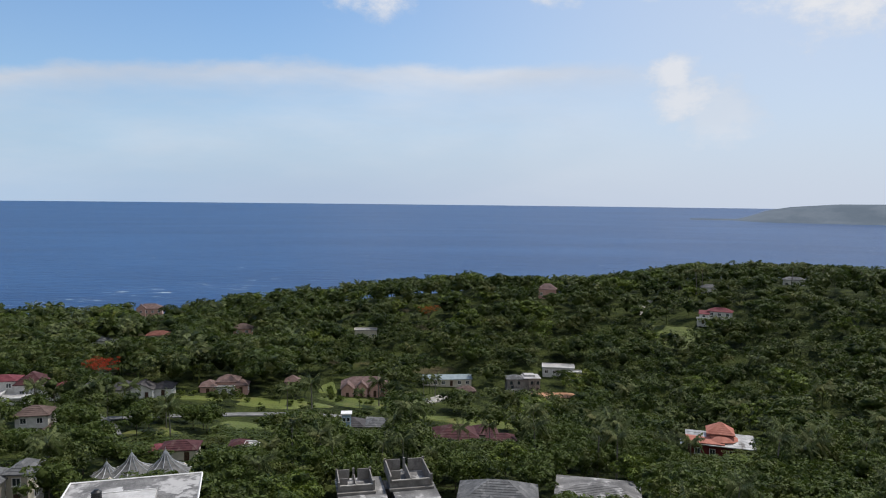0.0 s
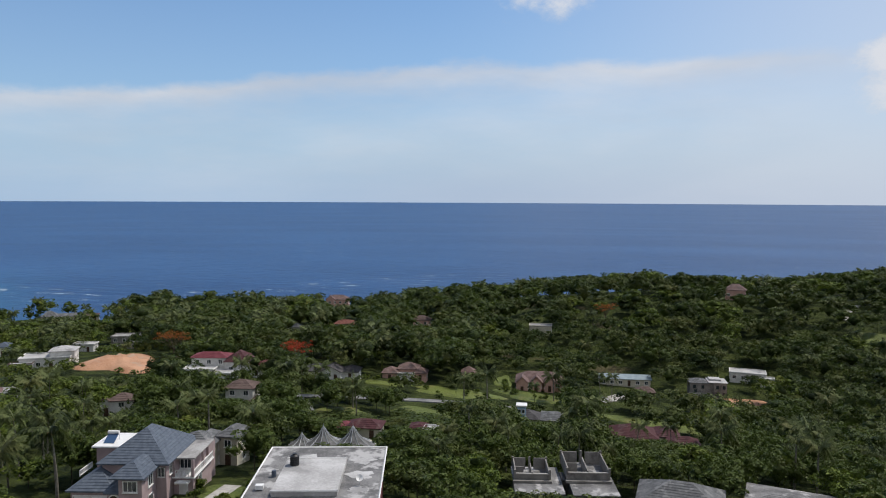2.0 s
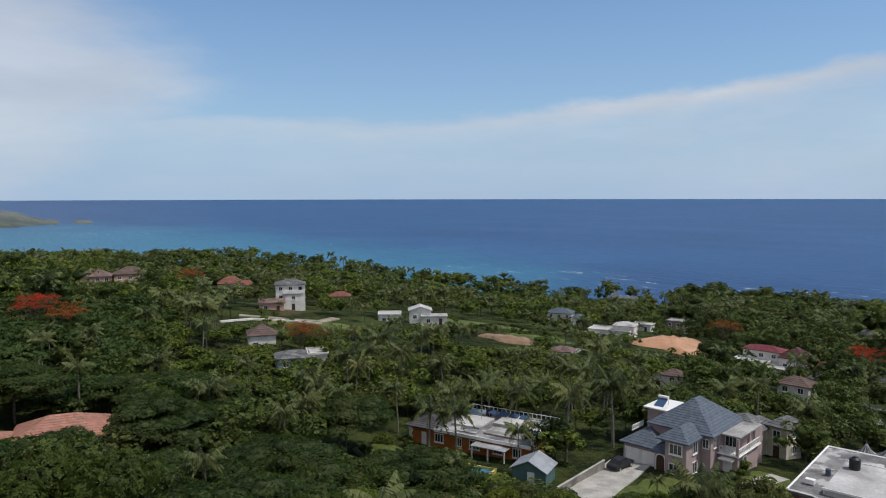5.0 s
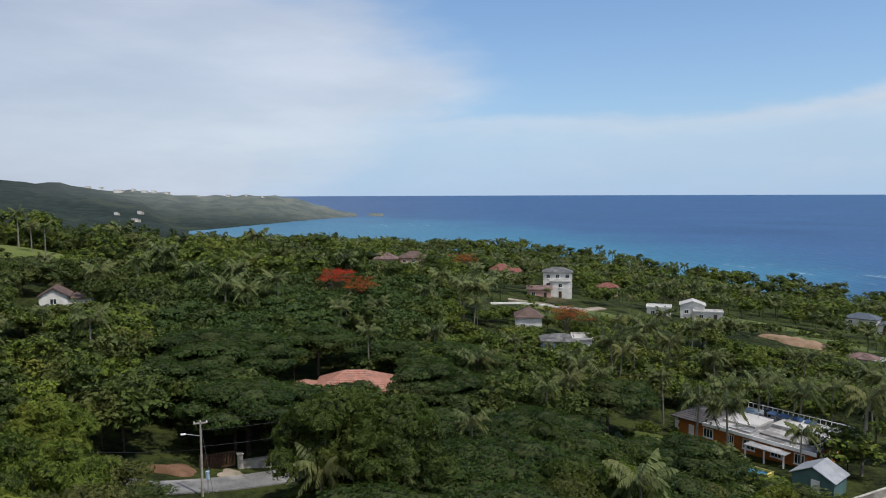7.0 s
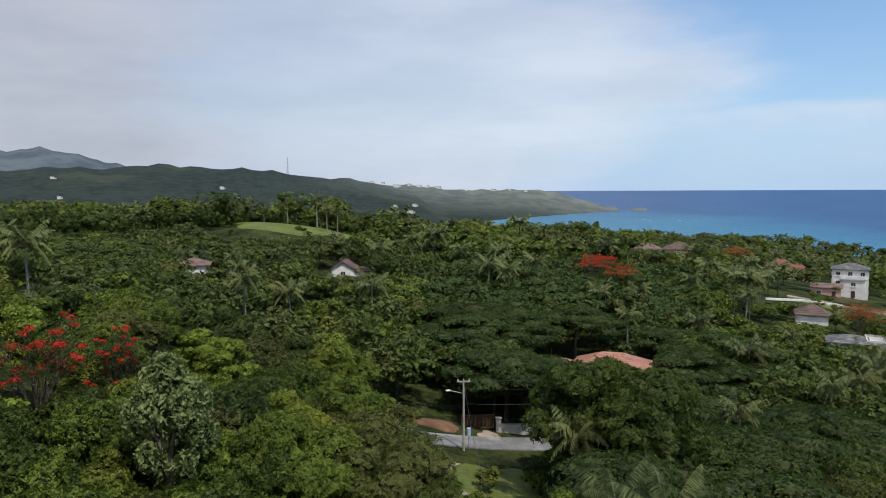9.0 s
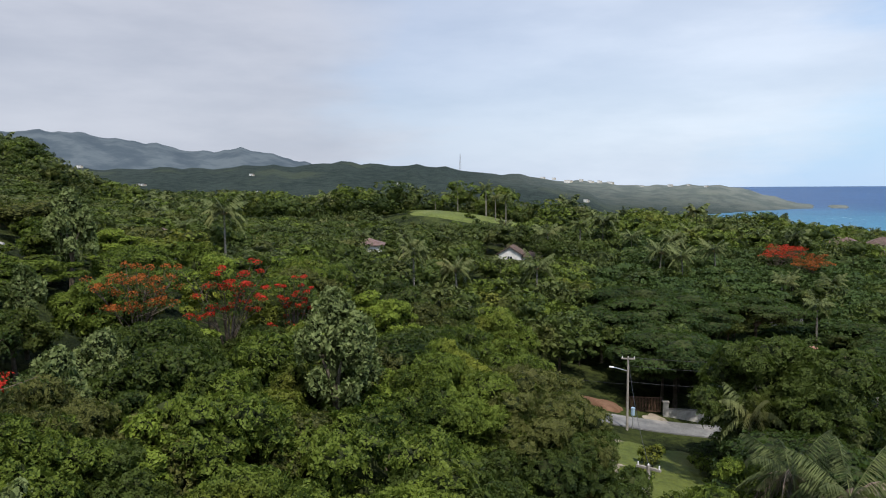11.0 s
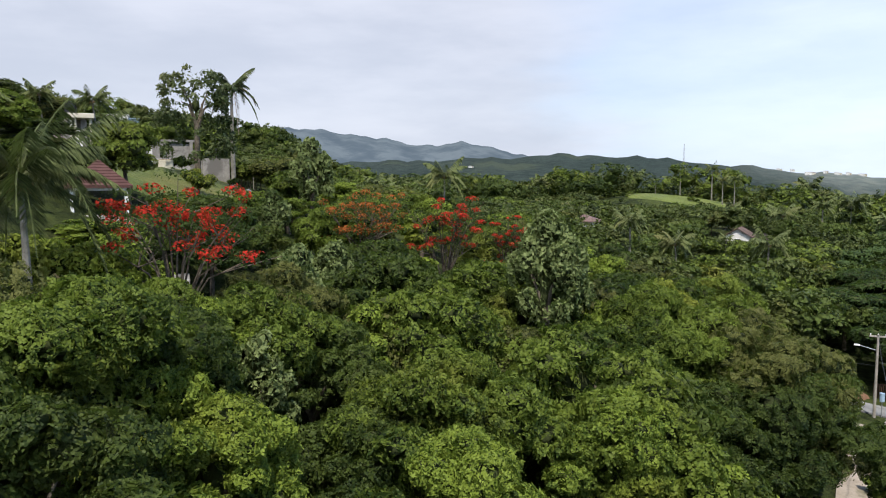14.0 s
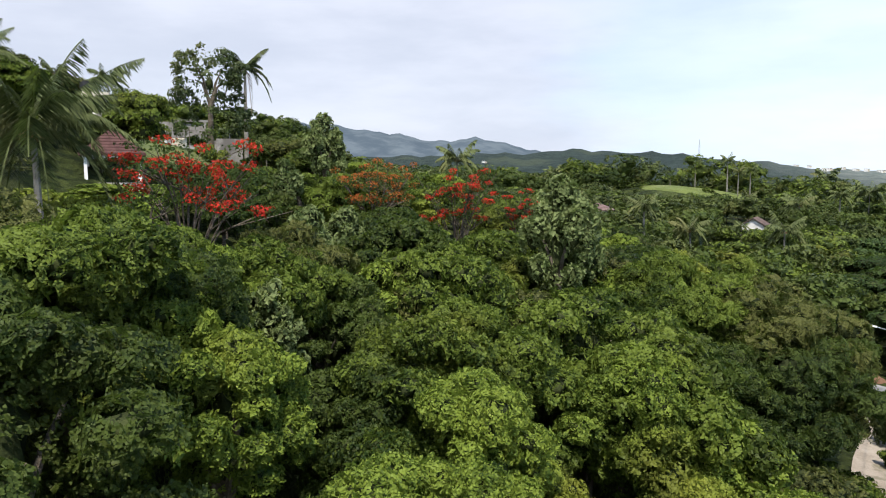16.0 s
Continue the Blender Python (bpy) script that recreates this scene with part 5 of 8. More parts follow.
# ---- houses still without roofs ----
def shell_house(x, y, z, turn):
    """Two raw concrete wings with a dark gap between them; the upper rooms have no roof yet."""
    ob = thing("unfinished_house", x, y, z, turn, "unfinished grey concrete house with roofless upper rooms", "house")
    for x0, x1, front, back, floor in ((0.0, 7.2, -4.6, 6.0, 3.0), (9.0, 15.6, -5.4, 8.0, 3.2)):
        part("wall", box(shape(), x0, x1, front, back, -4, floor), CONCRETE, ob)
        part("roof", box(shape(), x0 - 0.35, x1 + 0.35, front - 0.5, back + 0.2, floor, floor + 0.22, 0.03), ROOF_STAINED, ob, "stained bare concrete slab")
        for k in (0.28, 0.72):
            window(ob, (x0 + (x1 - x0) * k, front, 1.5), 1.1, 1.3, "s", 0, CONCRETE)
    part("wall", box(shape(), 7.2, 9.0, 3.0, 6.0, -4, 2.2), CONCRETE, ob, "low link between the wings")
    part("roof", box(shape(), 7.55, 8.65, 2.6, 6.2, 2.2, 2.4, 0.02), ROOF_STAINED, ob)
    for x0, x1, y0, y1, base, hh in ((-0.1, 5.6, -0.4, 5.4, 3.222, 1.9), (8.4, 15.2, -0.6, 7.4, 3.422, 2.2)):
        t = 0.2
        low, mid = hh * 0.66, (x0 + x1) / 2
        part("block_wall", box(shape(), x0 + t, x1 - t, y0, y0 + t, base, base + low), CONCRETE, ob)
        part("block_wall", box(shape(), x0, x0 + t, y0, y1, base, base + hh), CONCRETE, ob)
        part("block_wall", box(shape(), x1 - t, x1, y0, y1, base, base + hh * 0.94), CONCRETE, ob)
        part("block_wall", box(shape(), x0 + t, mid - 0.7, y1 - t, y1, base, base + hh), CONCRETE, ob)
        part("block_wall", box(shape(), mid + 0.7, x1 - t, y1 - t, y1, base, base + hh), CONCRETE, ob)
        part("block_wall", box(shape(), mid - 0.1, mid + 0.1, y0 + t, y1 - 1.4, base, base + hh * 0.8), CONCRETE, ob)
        part("block_wall", box(shape(), x0 + t, mid - 1.2, (y0 + y1) / 2, (y0 + y1) / 2 + t, base, base + hh * 0.74), CONCRETE, ob)
        part("coping", box(shape(), x0 - 0.06, x1 + 0.06, y0 - 0.08, y0 + t + 0.04, base + low, base + low + 0.16), CONCRETE_PALE, ob, "paler ring beam")
        for px, py in ((x0, y0), (x1, y0), (x0, y1), (x1, y1), (mid, y1)):
            part("stub_column", box(shape(), px - 0.17, px + 0.17, py - 0.17, py + 0.17, base, base + hh * 1.08), CONCRETE, ob)
        part("ledge", box(shape(), x0 - 0.3, x1 + 0.3, y0 - 0.7, y0 - 0.1, base, base + 0.42, 0.03), CONCRETE, ob)
    return ob


CLEAR.append((-8, 116, 11)), OPEN_TO.append((-8, 111, 9, 29.0, 77))
shell_house(-16.4, 113.0, 27.0, 12)
house(1.2, 98.5, -6, "small house with a bright red metal roof and a white gable", [(-2.6, 2.6, -2.5, 3.0, 2.9, PLASTER_WHITE, "gable", METAL_RED, 0.3, 1, "x"), (-5.2, -2.6, -2.0, 2.4, 2.5, PLASTER_WHITE, "gable", ROOF_SLAB_WHITE, 0.5, 1, "y")], drop=0.4)


def half_built(x, y, turn):
    z = settle(x, y, 16, 9)
    OPEN_TO[-1] = (x, y, 9, z + 0.5)
    ob = thing("unfinished_house", x, y, z, turn, "half-built grey two-storey house with white patches on its roof", "house")
    ob.scale = (0.78, 0.78, 0.86)
    part("wall", box(shape(), -7.5, 2.5, -3, 4, -1, 5.6), CONCRETE, ob)
    part("wall", box(shape(), 2.5, 8, -4, 4, -1, 6.0), CONCRETE, ob)
    part("wall", box(shape(), -8, 0, -6, -3, -1, 1.6), CONCRETE, ob)
    part("roof", hip(shape(), -7.5, 0.5, -3, 4, 5.6, 0.35, 5, 0.3), TILE_GREY, ob)
    part("roof", box(shape(), 0.2, 8.4, -4.4, 4.4, 6.0, 6.25, 0.03), ROOF_SLAB_WHITE, ob, "white membrane on the new roof")
    part("roof", box(shape(), 1.0, 6.0, -1.0, 3.6, 6.26, 6.9, 0.03), ROOF_SLAB_WHITE, ob)
    for cx, cz in ((-5.5, 4), (-2, 4), (4, 4.2), (6.8, 4.2), (4, 1.5), (6.8, 1.5), (-5, 2.2)):
        window(ob, (cx, -4 if cx > 2.5 else -3, cz), 1.2, 1.4, "s", 0, CONCRETE)
    return ob


half_built(30, 260, 4)


def red_pavilion(x, y, turn):
    """The red house with a stepped pagoda roof and sheet-metal wings."""
    z = settle(x, y, 17, 12)
    OPEN_TO[-1] = (x, y, 9.0, z - 0.6)
    ob = thing("house", x, y, z, turn, "dark red house with stepped orange roofs and weathered sheet-metal wings", "house")
    part("wall", box(shape(), -7.5, 7.5, -5, 5, -1.5, 3.4), PLASTER_MAROON, ob)
    part("roof", hip(shape(), -7.5, 7.5, -5, 5, 3.4, 0.16, 5, 0.8), METAL_WORN, ob, "weathered grey sheet-metal roof")
    bm = gable(shape(), -8.5, 0.5, -5, 0, 3.75, 0.2, 0.4, "x")
    part("roof", bm, TILE_SALMON, ob, "salmon-orange lean-to roof")
    part("wall", box(shape(), -2.6, 2.6, -2.6, 2.6, 3.4, 4.9), TILE_SALMON, ob, "raised lantern")
    bm = shape()
    bmesh.ops.create_cone(bm, cap_ends=True, segments=10, radius1=4.2, radius2=2.4, depth=1.0, matrix=Matrix.Translation((0.3, -0.6, 4.5)))
    part("roof", bm, TILE_SALMON, ob, "faceted orange skirt roof")
    part("roof", hip(shape(), -2.9, 2.9, -2.0, 3.4, 5.4, 0.72, 6, 0.5), TILE_SALMON, ob, "orange peaked top roof")
    for cx in (-5.5, -2, 2, 5.5):
        window(ob, (cx, -5, 1.6), 1.2, 1.3, "s")
    for k in range(2):
        bm = box(shape(), -1.0, 1.0, -0.8, 0.8, -0.04, 0.04)
        bm.transform(Matrix.Translation((-8.6, -4.5 + k * 2.1, 3.0)) @ pose(0, 0, 0, 18, -20, 0))
        part("panel", bm, METAL_GREY, ob, "loose pale roofing sheet")
    for k in range(5):
        part("plank", box(shape(), 0.5 + k * 0.2, 4.5 + k * 0.3, -7.6 - k * 0.4, -7.4 - k * 0.4, -0.3, -0.1 + 0.05 * k), WOOD_POLE, ob)
    return ob


red_pavilion(71, 177, -18)


def peaked_roofs(x, y, turn):
    """Two swept cone roofs of dark shingle, with a small one beside them."""
    z = settle(x, y, 16, 8) - 2.6
    OPEN_TO[-1] = (x, y, 8, z + 4.4)
    ob = thing("house", x, y, z, turn, "house with swept tent-like roofs of dark grey shingle", "house")
    part("wall", box(shape(), -6, 6, -3, 3, -1, 4.2), PLASTER_CREAM, ob)
    for cx, r, hh in ((-2.8, 4.4, 3.6), (2.9, 4.4, 3.8), (-7.0, 2.6, 2.2)):
        bm = shape()
        levels = [(1.0, 0.0), (0.72, 0.14), (0.46, 0.32), (0.24, 0.56), (0.09, 0.84), (0.01, 1.0)]
        rings = [[bm.verts.new((cx + math.cos(q * math.pi / 5 + 0.3) * r * s, math.sin(q * math.pi / 5 + 0.3) * r * s, 4.0 + hh * u)) for q in range(10)] for s, u in levels]
        bm.faces.new(rings[0][::-1]), bm.faces.new(rings[-1])
        for a, b in zip(rings, rings[1:]):
            for q in range(10):
                bm.faces.new((a[q], a[(q + 1) % 10], b[(q + 1) % 10], b[q]))
        part("roof", bm, TILE_SLATE, ob, "swept grey shingled tent roof")
        bm = shape()
        for a, b in zip(rings_at := [[(cx + math.cos(q * math.pi / 5 + 0.3) * r * s, math.sin(q * math.pi / 5 + 0.3) * r * s, 4.03 + hh * u) for q in range(10)] for s, u in levels], rings_at[1:]):
            for q in range(10):
                rod(bm, a[q], b[q], 0.09, 0.07, 4)
        part("ridge", bm, METAL_GREY, ob, "pale seams of the tent roof")
        part("finial", rod(shape(), (cx, 0, 4.0 + hh), (cx, 0, 4.6 + hh), 0.07, 0.02), METAL_GREY, ob)
    for cx in (-4, 0, 4):
        window(ob, (cx, -3, 2.2), 1.2, 1.4, "s")
    return ob


peaked_roofs(-52, 124, 10)
kiosk = thing("water_tower", -24, 178, z_at(-24, 178), 5, "small white tower with a blue band above the trees", "tower")
part("wall", box(shape(), -1.1, 1.1, -1.1, 1.1, -1, 6.0), PLASTER_BLUE, kiosk)
part("roof", box(shape(), -1.4, 1.4, -1.4, 1.4, 6.0, 6.4, 0.05), TRIM_WHITE, kiosk)
for k in (-0.5, 0.5):
    window(kiosk, (k, -1.1, 4.8), 0.6, 0.9, "s", 0)
OPEN_TO.append((-24, 178, 1.5, z_at(-24, 178) + 4.0)), CLEAR.append((-24, 178, 2.5))
house(-20, 182, 5, "house with dark grey roofs behind trees", [(-6, 0, -3, 3, 3.4, PLASTER_CREAM, "hip", TILE_DARK, 0.5, 1, "x"), (0, 8, -2, 4, 3.0, PLASTER_CREAM, "hip", TILE_GREY, 0.45, 1, "x")], see=0.8)


# ---- the garden on the hill ----
def gazebo(x, y, z, turn):
    ob = thing("gazebo", x, y, z, turn, "open white garden gazebo with a brown shingled pyramid roof", "gazebo")
    part("roof", hip(shape(), -1.9, 1.9, -1.9, 1.9, 2.5, 0.78, 9, 0.35), TILE_GAZEBO, ob, "brown shingled pyramid roof")
    part("beam", box(shape(), -2.0, 2.0, -2.0, 2.0, 2.2, 2.36, 0.02), TRIM_WHITE, ob, "white eaves beam")
    for a in (-1.8, 1.8):
        for b in (-1.8, 1.8):
            part("post", box(shape(), a - 0.11, a + 0.11, b - 0.11, b + 0.11, 0.2, 2.2), TRIM_WHITE, ob)
    part("floor", box(shape(), -2.2, 2.2, -2.2, 2.2, -1.2, 0.2, 0.03), CONCRETE_PALE, ob)
    for a, b, c, d in ((-1.7, 1.7, -1.86, -1.76), (-1.86, -1.76, -1.7, 1.7), (1.76, 1.86, -1.7, 1.7)):
        part("low_wall", box(shape(), a, b, c, d, 0.2, 0.62, 0.02), CONCRETE_PALE, ob)
    ob.scale = (0.8, 0.8, 0.9)
    return ob


CLEAR.append((-17.7, -43.0, 3.4))
OPEN_TO.append((-17.7, -43.0, 2.6, 60.0, 62))
gazebo(-17.7, -43.0, 59.5, 155)


def hill_house(x, y, z, turn):
    ob = thing("house", x, y, z, turn, "weathered cream house with a columned porch and flat roofs", "house")
    part("porch", box(shape(), -2.6, 1.7, -1.2, 3.4, -2.4, 0.0, 0.03), CONCRETE, ob)
    part("wall", box(shape(), -1.5, 0.3, 1.5, 1.8, 0, 3.1), CONCRETE, ob)
    part("wall", box(shape(), -4.4, -1.6, 2.0, 6.0, -2.4, 2.5), PLASTER_ROSE, ob)
    part("roof", box(shape(), -4.6, -1.1, 1.6, 6.2, 2.5, 2.72, 0.03), ROOF_SLAB, ob)
    part("roof", box(shape(), -1.1, 1.3, -0.4, 2.2, 3.15, 3.62, 0.05), PLASTER_CREAM, ob, "cream slab over the porch")
    part("canopy", box(shape(), 1.31, 3.3, 0.0, 2.0, 2.75, 2.9, 0.02), ROOF_SLAB, ob)
    for cx, cy, r in ((-0.75, 0.0, 0.1), (-0.35, 0.0, 0.1), (0.95, 0.0, 0.13), (0.95, 1.7, 0.13)):
        part("column", rod(shape(), (cx, cy, 0), (cx, cy, 3.15), r * 1.1, r, 10), PLASTER_CREAM, ob, "slim white porch column")
    part("pillar", box(shape(), 0.1, 0.62, 0.2, 0.7, 0, 3.15, 0.02), CONCRETE, ob, "broad grey pillar")
    bm = box(shape(), -0.55, 0.35, -1.9, -1.35, -1.6, 1.9)
    for v in bm.verts:
        if v.co.z > 0:
            v.co.x = -0.1 + (v.co.x + 0.1) * 0.35
    part("stair_pylon", bm, TRIM_WHITE, ob, "white tapered pylon beside the stair")
    for k in range(7):
        part("baluster", rod(shape(), (-2.5 + k * 0.28, -1.3, 0), (-2.5 + k * 0.28, -1.3, 0.75), 0.06, 0.045, 7), PLASTER_WHITE, ob)
    part("handrail", box(shape(), -2.7, -0.62, -1.4, -1.2, 0.75, 0.87, 0.02), PLASTER_WHITE, ob)
    part("wall", box(shape(), -15, -7.6, -1, 6, -3, 2.2), PLASTER_CREAM, ob)
    part("wall", box(shape(), -15, -7.9, 0.6, 6, 2.2, 4.4), PLASTER_CREAM, ob)
    part("roof", box(shape(), -15.4, -7.4, 0.1, 6.4, 4.4, 4.65, 0.03), ROOF_SLAB, ob)
    for k in range(8):
        part("baluster", box(shape(), -12.0 + k * 0.55, -11.85 + k * 0.55, -0.95, -0.8, 2.2, 2.95), PLASTER_WHITE, ob)
    part("handrail", box(shape(), -12.2, -7.7, -1.0, -0.75, 2.95, 3.1, 0.02), PLASTER_WHITE, ob)
    window(ob, (-9.6, -1, 0.9), 1.4, 1.1, "s", 2)
    window(ob, (-3.0, 2.0, 1.2), 1.0, 1.1, "s", 1)
    for k, cx in enumerate((3.9, 4.8, 6.0)):
        part("pillar", box(shape(), cx, cx + 0.35, -0.2, 0.15, -1.5, 0.75, 0.03), PLASTER_WHITE, ob, "short white garden pillar")
    return ob


CLEAR.append((-24, -70, 7)), CLEAR.append((-29, -69, 4)), CLEAR.append((-17, -75, 7))
OPEN_TO.append((-28, -70, 4, 65.6, 63)), OPEN_TO.append((-110, -280, 60, 82.0, 64)), OPEN_TO.append((-180, -150, 70, 62.5, 60.4)), OPEN_TO.append((-200, -105, 45, 55.5, 60.4))
hill_house(-28.6, -70.5, 64.9, 157)
roof_tank = thing("water_tank", -28.35, -71.7, 68.52, 0, "black plastic water tank on the porch roof", "water tank")
part("body", rod(shape(), (0, 0, 0), (0, 0, 1.0), 0.55, 0.5, 16), BLACK_PLASTIC, roof_tank)
part("lid", rod(shape(), (0, 0, 1.0), (0, 0, 1.15), 0.3, None, 12), BLACK_PLASTIC, roof_tank)

yard = thing("garden_wall", -36.6, -68.8, 63.3, 151, "grey block wall with a framed bay and dark stone base", "wall")
part("wall", box(shape(), -2.6, -0.5, 0, 0.25, 1.1, 2.75), CONCRETE, yard)
part("wall", box(shape(), -0.18, 2.1, 0.1, 0.3, 1.1, 2.6), CONCRETE, yard)
part("stone_base", box(shape(), -2.6, 2.1, -0.06, 0.3, -1.5, 1.1, 0.03), STONE, yard, "dark stone base")
for cx in (-0.5, 2.1):
    part("pillar", box(shape(), cx, cx + 0.3, -0.14, 0.36, -2.0, 2.76), CONCRETE, yard)
part("beam", box(shape(), -0.7, 2.6, -0.14, 0.36, 2.76, 3.0, 0.02), CONCRETE, yard)
part("wall", box(shape(), 2.42, 3.3, 0, 0.25, -2.0, 0.9), CONCRETE, yard)
part("wall", box(shape(), 3.32, 6.0, -0.3, 0.0, -2.4, 1.1, 0.02), CONCRETE, yard)
CLEAR.append((-37, -67, 4)), OPEN_TO.append((-37, -68, 3.5, 63.2, 63))

planter = thing("planter", -33.6, -64.0, z_at(-33.6, -64.0), 151, "square cream planter on the lawn", "planter")
part("body", box(shape(), -0.7, 0.7, -0.5, 0.5, -0.4, 0.85, 0.04), PLASTER_CREAM, planter)
part("soil", box(shape(), -0.6, 0.6, -0.4, 0.4, 0.85, 0.9), EARTH_RED, planter)
ROCK = random.Random(5)
for k in range(9):
    sx, sy = -40.6 + 2.0 * ROCK.random() - 0.8 * (k % 3), -63.2 + 2.2 * ROCK.random()
    stone = thing("rock", sx, sy, z_at(sx, sy), 360 * ROCK.random(), "rough grey rock lying on the lawn", "rock", "rocks on the lawn")
    bm = shape()
    bmesh.ops.create_icosphere(bm, subdivisions=1, radius=0.35)
    for v in bm.verts:
        v.co *= 0.7 + 0.6 * ROCK.random()
        v.co.z *= 0.6
    part("stone", bm, STONE, stone)

steps = thing("garden_steps", -16.6, -33.6, 55.8, 150, "pale stone steps beside a broken wall", "steps")
for k in range(7):
    part("step", box(shape(), -0.8, 0.8, k * 0.34, k * 0.34 + 0.36, k * 0.17 - 0.6, k * 0.17 + 0.17, 0.02), CONCRETE_PALE, steps)
part("wall", box(shape(), 0.82, 1.12, -0.4, 2.6, -0.8, 1.2, 0.04), STONE, steps, "low stone wall")
OPEN_TO.append((-16.6, -33.6, 1.5, 56.4, 62)), CLEAR.append((-16.6, -34.2, 2.0))


# ---- roads, lawns and bare ground, laid on the land ----
def strip(name, label, category, material, points, width, lift=0.12, edge=0.0):
    """A ribbon with some thickness along a line of points, at the height of the land."""
    pts = [Vector(p) for p in points]
    fine = []
    for a, b in zip(pts, pts[1:]):
        k = max(2, int((b - a).length / 2.0))
        fine += [a.lerp(b, i / k) for i in range(k)]
    fine.append(pts[-1])
    bm, rows = shape(), []
    for i, p in enumerate(fine):
        d = (fine[min(i + 1, len(fine) - 1)] - fine[max(i - 1, 0)]).normalized()
        side = Vector((-d.y, d.x))
        rows.append([])
        for u in (-1, -0.5, 0, 0.5, 1):
            q = p + side * (u * width / 2 * (1 + edge * math.sin(i * 1.7 + u * 3)))
            rows[-1].append(bm.verts.new((q.x, q.y, z_at(q.x, q.y) + lift)))
        rows[-1] = [bm.verts.new(rows[-1][0].co - Vector((0, 0, 0.5)))] + rows[-1] + [bm.verts.new(rows[-1][-1].co - Vector((0, 0, 0.5)))]
        if i % 2 == 0:
            CLEAR.append((p.x, p.y, width / 2 + 1.2))
    for a, b in zip(rows, rows[1:]):
        for u in range(6):
            bm.faces.new((a[u], a[u + 1], b[u + 1], b[u]))
    return tagged(new(name, link(name, bm, material)), label, category, kind="structure")


def patch(name, label, category, material, x, y, rx, ry, turn=0.0, lift=0.15, clear=True, wobble=0.18, seed=0, dome=0.0):
    """An irregular area on the land."""
    bm = shape()
    rings, sides = 7, 28
    c, s = math.cos(radians(turn)), math.sin(radians(turn))
    rows = []
    for i in range(1, rings + 1):
        row = []
        for k in range(sides):
            a = k / sides * 6.283
            q = (i / rings) * (1 + wobble * math.sin(3 * a + seed) + wobble * 0.6 * math.sin(5 * a + 2 * seed))
            u, v = math.cos(a) * rx * q, math.sin(a) * ry * q
            px, py = x + u * c - v * s, y + u * s + v * c
            row.append(bm.verts.new((px, py, z_at(px, py) + (lift + dome * (1 - (i / rings) ** 2) * (1 + 0.35 * math.sin(px * 1.3 + seed) * math.sin(py * 1.1)) if i < rings else -0.3))))
        rows.append(row)
    mid = bm.verts.new((x, y, z_at(x, y) + lift + dome))
    for k in range(sides):
        bm.faces.new((mid, rows[0][k], rows[0][(k + 1) % sides]))
        for a, b in zip(rows, rows[1:]):
            bm.faces.new((a[k], b[k], b[(k + 1) % sides], a[(k + 1) % sides]))
    if clear:
        for u in np.linspace(-1, 1, max(2, int(rx / max(ry, 0.1) * 2))):
            k = max(0.0, rx - ry) * u
            CLEAR.append((x + k * c, y + k * s, ry * 0.92))
    return tagged(new(name, link(name, bm, material, True)), label, category, kind="structure")


strip("road", "grey asphalt lane crossing the slope", "road", ASPHALT, [(-74, -32), (-73.2, -22), (-74.0, -14.5), (-76.2, -10.5), (-78.5, -6.5), (-81.0, -2.5), (-85.5, 4), (-92, 18)], 4.2, 0.14)
strip("path", "pale sandy track worn into the slope", "path", SAND, [(-24, -2.6), (-38, -6.0), (-46, -7.3), (-58, -8.7), (-67, -9.9)], 1.9, 0.14, 0.03)
strip("road", "dusty grey lane between the lawns", "road", ASPHALT, [(-100, 166), (-78.6, 177.5), (-60, 190), (-41, 201.4), (-26, 206), (-12, 209)], 4.0, 0.3)
strip("road", "narrow lane climbing between gardens", "road", ASPHALT, [(-99, 190), (-106, 206), (-112, 226), (-116, 246)], 3.6, 0.3)
strip("road", "narrow lane beside the lawn", "road", ASPHALT, [(-88, 178), (-80, 168), (-74, 158)], 3.4, 0.3)
strip("driveway", "pale concrete driveway before the garage", "driveway", CONCRETE_PALE, [(-70.2, 78.0), (-67.4, 72.0), (-64.6, 65.0), (-62.6, 60.0)], 6.0, 0.16)
strip("driveway", "concrete path between the houses", "driveway", CONCRETE_PALE, [(-55.5, 92), (-54.5, 84), (-52.5, 76)], 2.6, 0.16)
strip("driveway", "winding pale drive before the villa", "driveway", SAND, [(-204, 62), (-199, 74), (-196, 84), (-203, 92)], 3.0, 0.3)
strip("driveway", "light concrete drive in the grass", "driveway", CONCRETE_PALE, [(-6, 238), (-1, 244), (3, 250)], 5.0, 0.3)
strip("driveway", "sandy building yard", "driveway", EARTH, [(30, 250), (38, 251), (46, 254)], 5.0, 0.3)
strip("driveway", "pale drive climbing to the ridge", "driveway", CONCRETE_PALE, [(92, 330), (96, 340), (103, 350)], 3.0, 0.4)
patch("lawn", "mown lawn before the pink house", "lawn", GRASS, -27, 228, 12, 7, 10, 0.3)
patch("lawn", "open lawn beside the lane", "lawn", GRASS, -50, 214, 15, 7.5, 15, 0.3, seed=1)
patch("lawn", "lawn between hedges", "lawn", GRASS, -49, 177, 10, 6.5, 15, 0.3, seed=2)
patch("lawn", "lawn before the pale house", "lawn", GRASS, -74, 210, 9, 3.5, 12, 0.3, seed=3)
patch("lawn", "grass by the lane", "lawn", GRASS, -67, 163, 7, 5, 20, 0.3, seed=4)
patch("lawn", "grass around the maroon-roofed house", "lawn", GRASS, 10, 217, 17, 6.5, -4, 0.3, seed=5)
patch("lawn", "grass strip beside a clipped hedge", "lawn", GRASS, -39, 243, 3.2, 10, 8, 0.3, seed=23)
